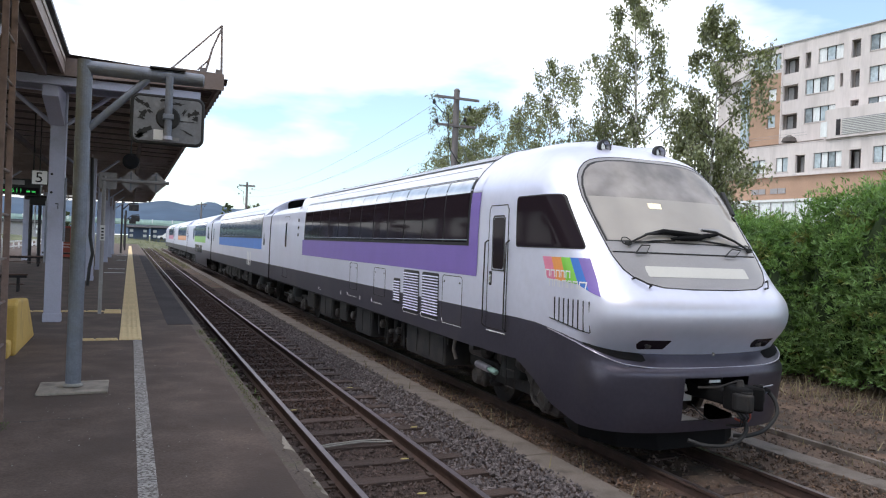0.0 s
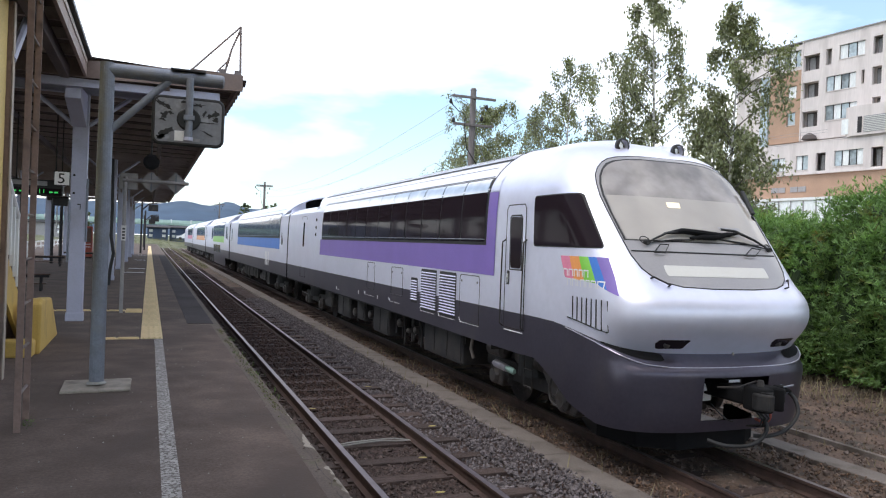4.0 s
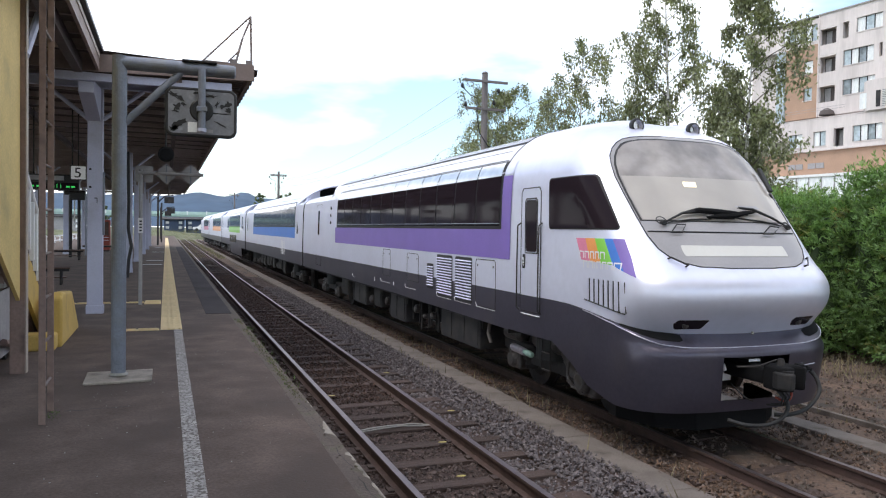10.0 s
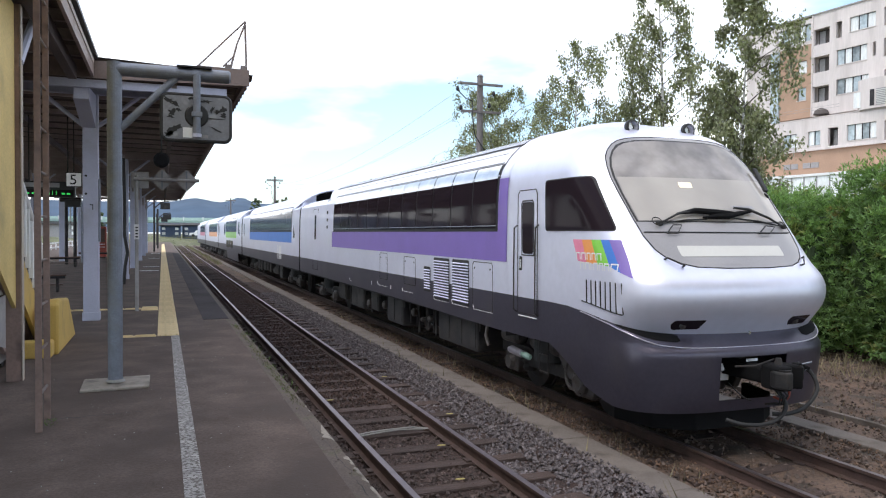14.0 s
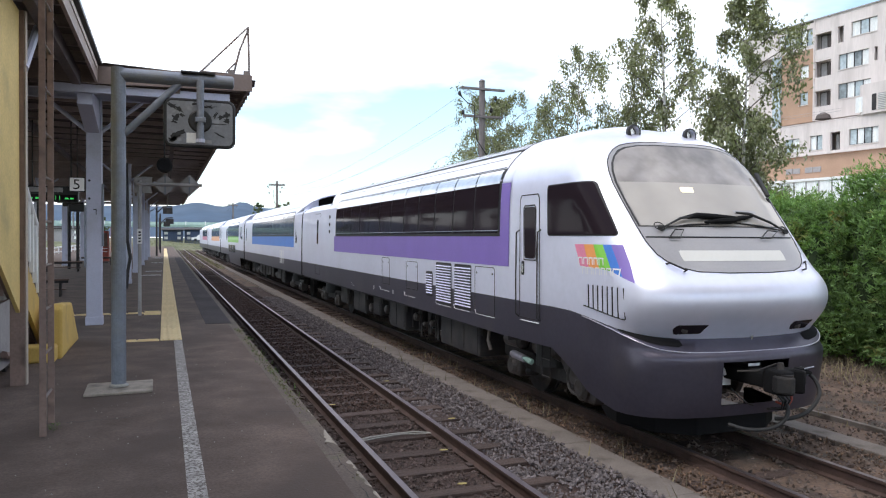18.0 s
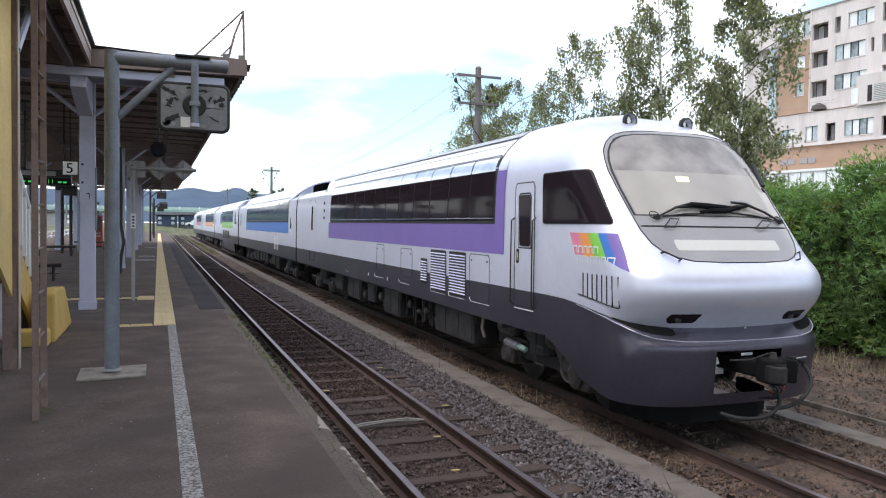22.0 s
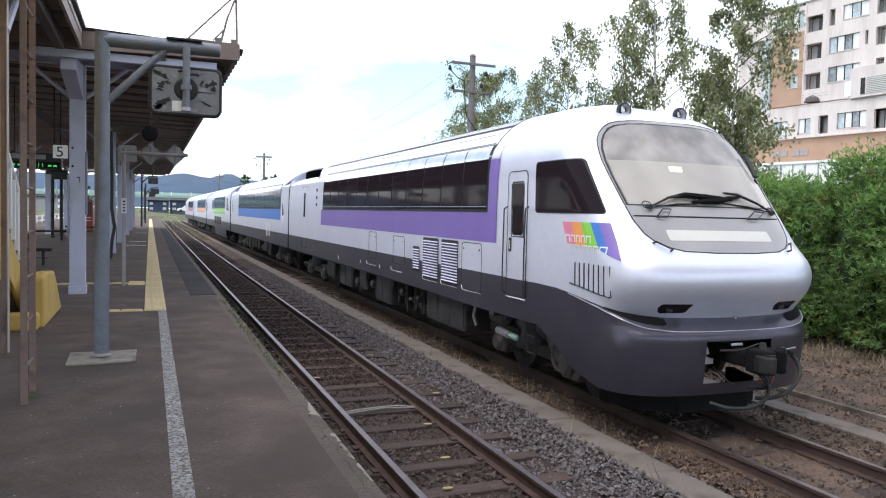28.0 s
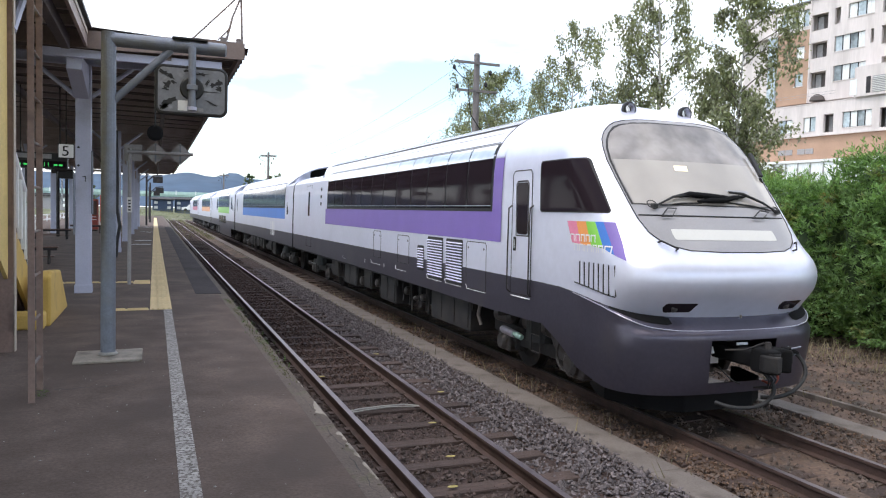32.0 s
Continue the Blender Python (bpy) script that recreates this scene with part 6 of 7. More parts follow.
part("stringer", prism([(10.75, PLAT + 0.04), (10.75, PLAT + 0.22), (3.6, low(3.6) - 0.02), (3.6, low(3.6) - 0.3)], "x", -5.9, -5.82), M["brown_steel"], stair, "brown steel stringer")
for k in range(18):
    z = PLAT + 0.17 * (k + 1)
    y = 10.6 - 0.306 * k
    if z < 4.4:
        part("tread", box(-5.82, -3.8, y - 0.31, y, z - 0.05, z, 0.006), M["concrete"], stair)
        part("riser", box(-5.82, -3.8, y - 0.01, y, z - 0.17, z - 0.05), M["brown_steel"], stair)
part("hand_rail", pipe([(-3.62, 8.6, low(8.6) + 1.17), (-3.62, 10.5, low(10.5) + 1.2), (-3.62, 10.62, low(10.62) + 1.1)], 0.035, 10), M["white_paint"], stair, "white tubular handrail")
for k in range(8):
    y = 8.7 + 0.24 * k
    part("baluster", box(-3.65, -3.6, y - 0.025, y + 0.025, low(y) + 0.48, low(y) + 1.16, 0.005), M["white_paint"], stair)
foot = part("stair_foot", prism([(9.98, PLAT), (11.85, PLAT), (11.0, 1.53), (10.1, 1.585), (9.98, 1.52)], "x", -3.5, -3.345, bev=0.03), M["yellow"], stair, "yellow painted concrete stair foot")
part("stair_foot", box(-3.85, -3.39, 9.72, 9.975, PLAT, 1.12, 0.03), M["yellow"], stair, "low yellow painted concrete block")
part("bracing", pipe([(-3.72, 8.6, 1.2), (-3.72, 9.9, 0.95)], 0.04, 6), M["brown_steel"], stair)
part("bracing", pipe([(-3.9, 6.5, 2.6), (-3.9, 8.9, 1.2)], 0.05, 6), M["brown_steel"], stair)
part("bracing", pipe([(-3.9, 6.6, 1.0), (-3.9, 8.4, 2.2)], 0.04, 6), M["brown_steel"], stair)

# out of view: assumed from the stair, added to darken nose and near track
bridge = thing("footbridge", (0, 0, 0), "unseen plain cream footbridge, assumed at the stair's head and added for shade", "footbridge", kind="structure")
part("deck", box(-9.4, 12.4, -1.7, 1.7, 5.6, 5.8), M["brown_steel"], bridge, "brown steel bridge deck")
for y in (-1.7, 1.62):
    part("wall", box(-9.4, 12.4, y, y + 0.08, 5.8, 8.1), M["cream"], bridge)
part("roof", box(-9.6, 12.6, -1.95, 1.95, 8.1, 8.25), M["roof_dark"], bridge)
for y in (-1.4, 1.3):
    part("leg", box(11.88, 12.12, y - 0.12, y + 0.12, -0.2, 5.6), M["brown_steel"], bridge)

cover = thing("covered_cart", (-4.15, 8.75, PLAT), "dark cart with a pale plastic cover stored under the stair", "cart")
part("body", box(-0.35, 0.35, -0.7, 0.7, 0.12, 0.7, 0.05), M["black"], cover)
part("cover", prism([(-0.75, 0.1), (-0.72, 0.45), (-0.5, 0.78), (0.5, 0.8), (0.74, 0.4), (0.75, 0.1)], "x", 0.36, 0.39, bev=0.01), M["sign_grey"], cover, "pale plastic sheet")
for y in (-0.5, 0.5):
    part("wheel", pipe([(0.3, y, 0.1), (0.34, y, 0.1)], 0.1, 14), M["rubber"], cover)

# ---- ladder against the eave ----
ladder = thing("roof_ladder", (-3.03, 6.375, PLAT), "tall brown steel ladder standing against the canopy eave", "ladder")
for s in (-1, 1):
    bm = box(-0.023, 0.023, s * 0.215 - 0.006, s * 0.215 + 0.006, 0, 4.6, 0.002)
    part("stile", bm, M["brown_steel"], ladder, "brown flat-steel ladder stile")
for k in range(13):
    part("rung", pipe([(0, -0.21, 0.27 + 0.335 * k), (0, 0.21, 0.27 + 0.335 * k)], 0.011, 8), M["galv_rust"], ladder)
for s in (-1, 1):
    part("hook", pipe([(0, s * 0.215, 4.4), (-0.05, s * 0.215, 4.12), (-0.1, s * 0.215, 4.1)], 0.015, 6), M["brown_steel"], ladder)

# ---- mirror on its pipe stand ----
stand = thing("mirror_stand", (-2.6, 7.83, PLAT), "grey galvanised pipe stand with an angled arm over the platform", "mirror stand")
part("base_plate", prism([(-0.29, -0.3), (0.31, -0.27), (0.31, 0.3), (-0.3, 0.27)], "z", 0.0, 0.025, bev=0.008), M["footing"], stand, "pale concrete footing slab")
part("pole", pipe([(0, 0, 0.03), (0, 0, 3.14)], 0.068, 20), M["galv"], stand)
part("collar", pipe([(0, 0, 0.035), (0, 0, 0.05), (0, 0, 0.06)], [0.09, 0.085, 0.072], 18), M["concrete"], stand)
part("arm", pipe([(-0.03, 0, 3.075), (1.07, 0, 3.075), (1.085, 0, 3.075)], [0.066, 0.066, 0.05], 20), M["galv"], stand)
part("brace", pipe([(0.05, 0, 2.5), (0.56, 0, 3.03)], 0.036, 12), M["galv"], stand)
part("clamp", box(0.57, 0.9, -0.08, 0.08, 3.13, 3.15, 0.004), M["under_grey"], stand)
part("clamp_strap", pipe([(0.72, 0.0, 3.075), (0.8, 0.0, 3.075)], 0.074, 18), M["galv"], stand)
mirror = thing("platform_mirror", (-1.845, 7.83, 3.56), "rectangular platform mirror seen from its peeling grey back", "mirror")


def rounded_rect(w, h, r, n=5):
    pts = []
    for cx, cz, a0 in ((w - r, h - r, 0), (-w + r, h - r, 90), (-w + r, -h + r, 180), (w - r, -h + r, 270)):
        pts += [(cx + r * math.cos(radians(a0 + 90 * k / n)), cz + r * math.sin(radians(a0 + 90 * k / n))) for k in range(n + 1)]
    return pts


part("back", prism(rounded_rect(0.315, 0.215, 0.05), "y", -0.035, -0.02), M["mirror_back"], mirror, "peeling pale grey back plate")
part("mirror_glass", prism(rounded_rect(0.315, 0.215, 0.05), "y", 0.02, 0.025), M["chrome"], mirror)
part("shell", prism(rounded_rect(0.31, 0.21, 0.05), "y", -0.018, 0.018), M["black"], mirror)
rim_pts = [(x, -0.01, z) for x, z in rounded_rect(0.325, 0.225, 0.06)]
part("rim", pipe(rim_pts + [rim_pts[0]], 0.022, 8), M["rubber"], mirror, "thick black rubber rim")
part("hub", pipe([(0.0, -0.05, 0.02), (0.0, -0.035, 0.02)], [0.1, 0.115], 20), M["black"], mirror, "round black mounting plate")
part("hanger", pipe([(0.0, -0.09, -0.17), (0.0, -0.09, 0.42)], 0.036, 14), M["galv"], mirror, "grey hanger pipe")
part("hanger_cap", pipe([(0.0, -0.09, -0.2), (0.0, -0.09, -0.165)], 0.045, 14), M["column_paint"], mirror)
part("clamp", box(-0.05, 0.05, -0.13, -0.05, 0.0, 0.05, 0.005), M["galv"], mirror)
part("sticker", box(-0.13, -0.04, -0.04, -0.036, -0.2, -0.1), M["white_paint"], mirror)
part("sticker", box(0.04, 0.11, -0.04, -0.036, -0.2, -0.165), M["sign_grey"], mirror)
rnd = random.Random(8)
for cx, cz, w, h, tilt in ((-0.26, 0.16, 0.05, 0.02, -25), (-0.2, 0.13, 0.045, 0.016, -30), (-0.23, 0.05, 0.03, 0.025, 10), (-0.17, 0.07, 0.018, 0.016, 0), (-0.22, -0.12, 0.07, 0.035, 25), (-0.26, -0.17, 0.045, 0.025, 30), (-0.24, 0.0, 0.025, 0.014, 0), (0.09, 0.17, 0.05, 0.012, 0), (0.26, 0.1, 0.03, 0.028, -20), (0.26, 0.04, 0.035, 0.018, -30), (0.15, 0.09, 0.01, 0.03, -30), (0.2, 0.07, 0.025, 0.014, 10), (-0.05, 0.19, 0.03, 0.01, 0), (0.19, -0.11, 0.06, 0.006, -25), (0.15, 0.0, 0.09, 0.004, 0)):
    pts = []
    for k in range(15):
        a = k / 15 * math.tau
        rr = rnd.uniform(0.4, 1.5)
        x, z = 1.15 * w * rr * math.cos(a), 1.2 * h * rr * math.sin(a)
        ca, sa = math.cos(radians(tilt)), math.sin(radians(tilt))
        pts.append((cx + x * ca - z * sa, cz + x * sa + z * ca))
    part("peeled_spot", prism(pts, "y", -0.0385, -0.0345), M["black"], mirror, "dark spot where the coating has peeled")

# ---- hanging disc and the trackside signs seen from behind ----
bell = thing("hanging_lamp", (-2.18, 13.0, 3.6), "round black hanging loudspeaker below the canopy", "loudspeaker")
part("disc", pipe([(0, -0.05, 0), (0, -0.03, 0), (0, 0.05, 0), (0, 0.07, 0)], [0.09, 0.125, 0.125, 0.08], 22), M["matte_black"], bell)
part("rod", pipe([(0, 0, 0.1), (0, 0, 1.25)], 0.012, 8), M["under"], bell)
post = thing("signal_post", (-2.62, 15.03, PLAT), "grey post with a square and two diamond boards seen from behind", "sign post")
part("pole", pipe([(0, 0, 0), (0, 0, 2.56)], 0.034, 12), M["sign_grey"], post)
part("cross_bar", pipe([(-0.05, -0.02, 2.49), (1.12, -0.02, 2.49)], 0.032, 10), M["sign_grey"], post)
part("square_board", box(-0.1, 0.21, 0.02, 0.035, 2.32, 2.63, 0.004), M["sign_grey"], post, "square grey board")
for x in (0.45, 0.89):
    part("diamond_board", prism([(x - 0.21, 2.49), (x, 2.7), (x + 0.21, 2.49), (x, 2.28)], "y", 0.02, 0.035), M["sign_grey"], post, "diamond-shaped grey board")
    part("rib", box(x - 0.012, x + 0.012, 0.0, 0.02, 2.32, 2.66), M["galv"], post)
part("plate", box(-0.045, 0.045, -0.055, -0.045, 1.36, 1.64), M["white_paint"], post, "small white notice plate")
for k in range(4):
    part("notice_bar", box(-0.022, 0.022, -0.06, -0.055, 1.39 + 0.058 * k, 1.42 + 0.058 * k), M["black"], post)

# ---- departure board and number plate ----
board = thing("departure_board", (-4.45, 18.0, 3.32), "black hanging departure board with green dot-matrix letters", "display board")
part("case", box(-0.55, 0.5, -0.1, 0.1, -0.16, 0.18, 0.01), M["black"], board)
part("screen", box(-0.52, 0.47, -0.108, -0.102, -0.13, 0.0), M["glass_dark"], board)
part("header", box(-0.5, 0.2, -0.108, -0.102, 0.05, 0.15), M["sign_grey"], board)
letters("1611", 0.13, lambda u, v: (-0.12 + u, -0.112, -0.115 + v), M["led_green"], board, "digits", "green lit digits", 1.15)
for x in (-0.45, -0.33, -0.23, 0.24, 0.34):
    part("lit_bar", box(x, x + 0.07, -0.112, -0.109, -0.1, -0.065), M["led_green"], board)
for x in (-0.4, 0.35):
    part("hanger", pipe([(x, 0, 0.17), (x, 0, 1.6)], 0.015, 6), M["under"], board)
part("camera_box", box(0.3, 0.62, -0.1, 0.15, -0.36, -0.2, 0.02), M["black"], board)
plate = thing("platform_number", (-3.97, 17.9, 3.55), "white square platform number plate", "sign")
part("plate", box(-0.145, 0.145, -0.03, 0.03, -0.145, 0.145, 0.012), M["white_glow"], plate)
part("rim", box(-0.16, 0.16, -0.02, 0.035, -0.16, 0.16, 0.01), M["black"], plate)
letters("5", 0.31, lambda u, v: (-0.09 + 1.05 * u, -0.034, -0.105 + v), M["black"], plate, "numeral")
part("hanger", pipe([(0, 0, 0.15), (0, 0, 1.35)], 0.012, 6), M["under"], plate)


# ---- platform furniture ----
def bench(at, rz, label):
    b = thing("platform_bench", at, label, "bench", "benches on the platform", rz=rz)
    for k in range(4):
        part("slat", box(-0.8, 0.8, -0.2 + 0.11 * k, -0.11 + 0.11 * k, 0.4, 0.43, 0.006), M["bench_wood"], b)
    part("lower_shelf", box(-0.72, 0.72, -0.14, 0.18, 0.17, 0.195, 0.006), M["bench_wood"], b)
    part("front_rail", box(-0.78, 0.78, -0.215, -0.19, 0.34, 0.4, 0.005), M["under"], b)
    for x in (-0.6, 0.6):
        part("leg", pipe([(x, -0.2, 0), (x, -0.16, 0.2), (x, -0.2, 0.4)], 0.03, 8), M["under"], b)
        part("leg", pipe([(x, 0.22, 0), (x, 0.18, 0.2), (x, 0.22, 0.4)], 0.025, 8), M["under"], b)
        part("bar", pipe([(x, -0.18, 0.12), (x, 0.2, 0.12)], 0.018, 6), M["under"], b)
    return b


bench((-5.2, 20.4, PLAT), 4, "low dark wooden bench on the platform")
bench((-6.2, 34.5, PLAT), 0, "long red-brown bench further down the platform")
bench((-5.4, 42.0, PLAT), 0, "long red-brown bench near the far columns")
for at, h, w, key, label, cat in (((-6.05, 68.0, PLAT), 2.3, 0.75, "rust_red", "tall red cabinet far beyond the columns", "cabinet"), ((-5.6, 46.0, PLAT), 1.8, 0.9, "rust_red", "tall red vending cabinet far down the platform", "cabinet"), ((-4.6, 52.0, PLAT), 1.6, 0.8, "sign_grey", "grey cabinet at the platform's far end", "cabinet")):
    c = thing("platform_cabinet", at, label, cat)
    part("case", box(-w / 2, w / 2, -0.35, 0.35, 0.06, h, 0.03), M[key], c)
    part("window", box(-w / 2 + 0.06, w / 2 - 0.06, -0.362, -0.352, h * 0.5, h - 0.12, 0.004), M["bench_wood"], c)
    part("plinth", box(-w / 2 + 0.03, w / 2 - 0.03, -0.32, 0.32, 0.0, 0.06), M["black"], c)
    for k in range(2):
        part("shelf_strip", box(-w / 2 + 0.06, w / 2 - 0.06, -0.37, -0.363, h * 0.45 - 0.16 * k - 0.03, h * 0.45 - 0.16 * k), M["letter_white"], c)
duct = thing("drain_pipe", (-3.2, 22.9, PLAT), "black flexible pipe hanging beside a column", "pipe")
part("pipe", pipe([(0, 0, 0.0), (0.03, 0, 0.5), (0.1, 0, 0.9), (0.02, 0, 1.4), (0.03, 0, 2.2), (0.0, 0, 3.6)], 0.045, 8), M["rubber"], duct)
duct = thing("drain_pipe", (-7.1, 27.2, PLAT), "black curved pipe from the canopy to the platform", "pipe")
part("pipe", pipe([(0, 0, 0.6), (0.25, 0, 1.0), (0.35, 0, 1.6), (0.3, 0, 2.4), (0.0, 0, 2.75)], 0.05, 8), M["rubber"], duct)
for x, y, label in ((-6.1, 37.4, "dark double post with a lit tube"), (-6.6, 29.8, "dark double post near the bench")):
    p = thing("lamp_post", (x, y, PLAT), label + " on the platform", "post")
    part("post", pipe([(-0.15, 0, 0), (-0.15, 0, 3.0)], 0.07, 8), M["under"], p)
    part("post", pipe([(0.2, 0, 0), (0.2, 0, 3.0)], 0.07, 8), M["under_grey"], p)
    part("head", box(-0.4, 0.45, -0.1, 0.1, 2.85, 3.05, 0.02), M["under"], p)
    part("tube", pipe([(0.02, -0.05, 1.5), (0.02, -0.05, 2.6)], 0.03, 8), M["white_paint"], p)
for x, y, h in ((-2.75, 60.5, 4.2), (-2.55, 72.0, 3.6), (-2.75, 90.0, 3.6)):
    p = thing("platform_lamp", (x, y, PLAT), "slim dark post with a short arm at the open platform end", "lamp post", "posts at the platform end")
    part("post", pipe([(0, 0, 0), (0, 0, h)], 0.07, 8), M["under"], p)
    part("arm", pipe([(0, 0, h - 0.9), (0.5, 0, h - 0.4), (1.1, 0, h - 0.35)], 0.05, 6), M["under"], p)
    part("box", box(0.45, 1.15, -0.2, 0.2, h - 0.95, h - 0.45, 0.03), M["under"], p)
for y, x1 in ((34.0, -2.95), (30.6, -3.0), (45.0, -2.9), (55.0, -2.9)):
    m = thing("stop_mark", ((x1 - 2.3) / 2, y, PLAT), "short white stopping mark painted on the asphalt", "marking", kind="structure")
    part("mark", box((x1 + 2.3) / 2, -(x1 + 2.3) / 2, -0.12, 0.12, 0, 0.004), M["white_paint"], m)

# ---- the other side of the platform: fence and a second line ----
far_edge = thing("rail_fence", (-10.5, 40, PLAT), "low white railing along the platform's far side", "fence")
for z in (0.12, 0.5):
    part("rail", box(-0.03, 0.03, -22, 60, z, z + 0.1), M["white_paint"], far_edge)
for k in range(28):
    part("post", box(-0.05, 0.05, -22 + 3 * k, -21.9 + 3 * k, -0.0, 0.6), M["white_paint"], far_edge)


# ---- foliage ----
def leaf_mesh(name, centres, size, material, seed, droop=0.5):
    """Many small leaves as bent quads, at given centres (array n x 3)."""
    rnd = np.random.default_rng(seed)
    n = len(centres)
    s = rnd.uniform(size[0], size[1], (n, 1))
    a = rnd.uniform(0, math.tau, n)
    tilt = rnd.normal(-droop, 0.5, n)
    d = np.stack([np.cos(a) * np.cos(tilt), np.sin(a) * np.cos(tilt), np.sin(tilt)], 1)
    side = np.stack([-np.sin(a), np.cos(a), rnd.normal(0, 0.5, n)], 1)
    side /= np.linalg.norm(side, axis=1)[:, None]
    p0 = centres - d * s * 0.6
    p2 = centres + d * s * 0.6
    p1 = centres + side * s * 0.33
    p3 = centres - side * s * 0.33
    v = np.stack([p0, p1, p2, p3], 1).reshape(-1, 3)
    f = np.arange(4 * n).reshape(-1, 4)
    me = bpy.data.meshes.new(name)
    me.from_pydata(v.tolist(), [], f.tolist())
    me.materials.append(material)
    return me


def tree(at, height, spread, label, seed, leaves=9000, bark="bark_white", lean=(0, 0), low_at=0.22, leaf="leaf", leaf_size=(0.07, 0.13), droop=0.9):
    rnd = random.Random(seed)
    t = thing("birch_tree" if bark == "bark_white" else "tree", at, label, "tree", "trees behind the train")
    pts, x, y = [], 0.0, 0.0
    for k in range(9):
        f = k / 8
        pts.append(Vector((lean[0] * f + 0.12 * math.sin(seed + 3 * f), lean[1] * f + 0.12 * math.cos(seed * 2 + 4 * f), height * f)))
    smooth_part("trunk", pipe(pts, [max(0.01, 0.0085 * height * (1 - 0.95 * k / 8)) for k in range(9)], 9), M[bark], t, "pale birch trunk with dark marks" if bark == "bark_white" else "brown trunk")
    tips = []
    limbs = bmesh.new()
    count = 34
    for k in range(count):
        f = low_at + (0.97 - low_at) * (k + rnd.random()) / count
        i = min(7, int(f * 8))
        base = pts[i].lerp(pts[i + 1], f * 8 - i)
        a = k * 2.4 + rnd.uniform(-0.6, 0.6)
        q = (f - low_at) / (1 - low_at)
        reach = spread * (0.95 + 0.55 * math.sin(math.pi * q) - 0.45 * q ** 3) * rnd.uniform(0.35, 1.1)
        out = Vector((math.cos(a), math.sin(a), 0))
        line = [base, base + out * reach * 0.4 + Vector((0, 0, reach * 0.35)), base + out * reach * 0.8 + Vector((0, 0, reach * 0.55)), base + out * reach + Vector((0, 0, reach * 0.45))]
        pipe(line, [0.014 + 0.0016 * height * (1 - f), 0.013, 0.009, 0.004], 5, limbs)
        for m in range(rnd.randint(5, 8)):
            h = rnd.uniform(0.3, 1.0) * 3
            j = min(2, int(h))
            root = line[j].lerp(line[j + 1], h - j)
            w = Vector((rnd.uniform(-1, 1), rnd.uniform(-1, 1), rnd.uniform(-0.4, 0.5))).normalized() * reach * rnd.uniform(0.15, 0.42)
            end = root + w + Vector((0, 0, -0.5 * rnd.random() * droop))
            pipe([root, root + w * 0.6, end], [0.007, 0.005, 0.003], 4, limbs)
            tips.append((root, root + w * 0.6, end))
    part("branchwork", limbs, M["bark"], t, "thin dark branches")
    g = np.random.default_rng(seed)
    pick = g.integers(0, len(tips), leaves)
    tt = np.array([[list(p) for p in tip] for tip in tips])[pick]
    u = g.uniform(0.1, 1.15, (leaves, 1))
    c = np.where(u < 0.6, tt[:, 0] + (tt[:, 1] - tt[:, 0]) * u / 0.6, tt[:, 1] + (tt[:, 2] - tt[:, 1]) * (u - 0.6) / 0.4)
    c = c + g.normal(0, 0.085, (leaves, 3))
    c[:, 2] -= g.random(leaves) ** 2 * 0.55 * droop
    ob = new("crown", leaf_mesh("crown", c, leaf_size, M[leaf], seed, droop))
    ob.parent = t
    return t


tree((13.2, 32.6, -0.1), 9.3, 2.3, "leafy green tree behind the utility pole", 3, 19000, "bark", low_at=0.3)
tree((13.6, 36.3, -0.1), 7.6, 1.7, "smaller leafy tree behind the train roof", 13, 4500, "bark", low_at=0.3)
tree((13.0, 27.2, -0.1), 8.3, 1.25, "slender birch with drooping leaves", 4, 5600)
tree((13.0, 25.2, -0.1), 10.3, 1.25, "tall slender birch with an open crown", 5, 7600)
tree((13.2, 22.4, -0.1), 7.2, 1.2, "birch with sparse foliage behind the cab", 6, 4000)
tree((13.0, 20.0, -0.1), 11.6, 1.5, "tall birch with loose drooping branches", 7, 14000)
tree((13.1, 21.2, -0.1), 9.0, 1.05, "slim birch crowding its neighbour", 17, 6000)
tree((13.7, 17.0, -0.1), 6.6, 1.1, "low leafy birch beside the hedge", 8, 9000, low_at=0.3)
tree((13.1, 16.25, -0.1), 9.6, 0.98, "tall white-barked birch near the hedge", 9, 14000)


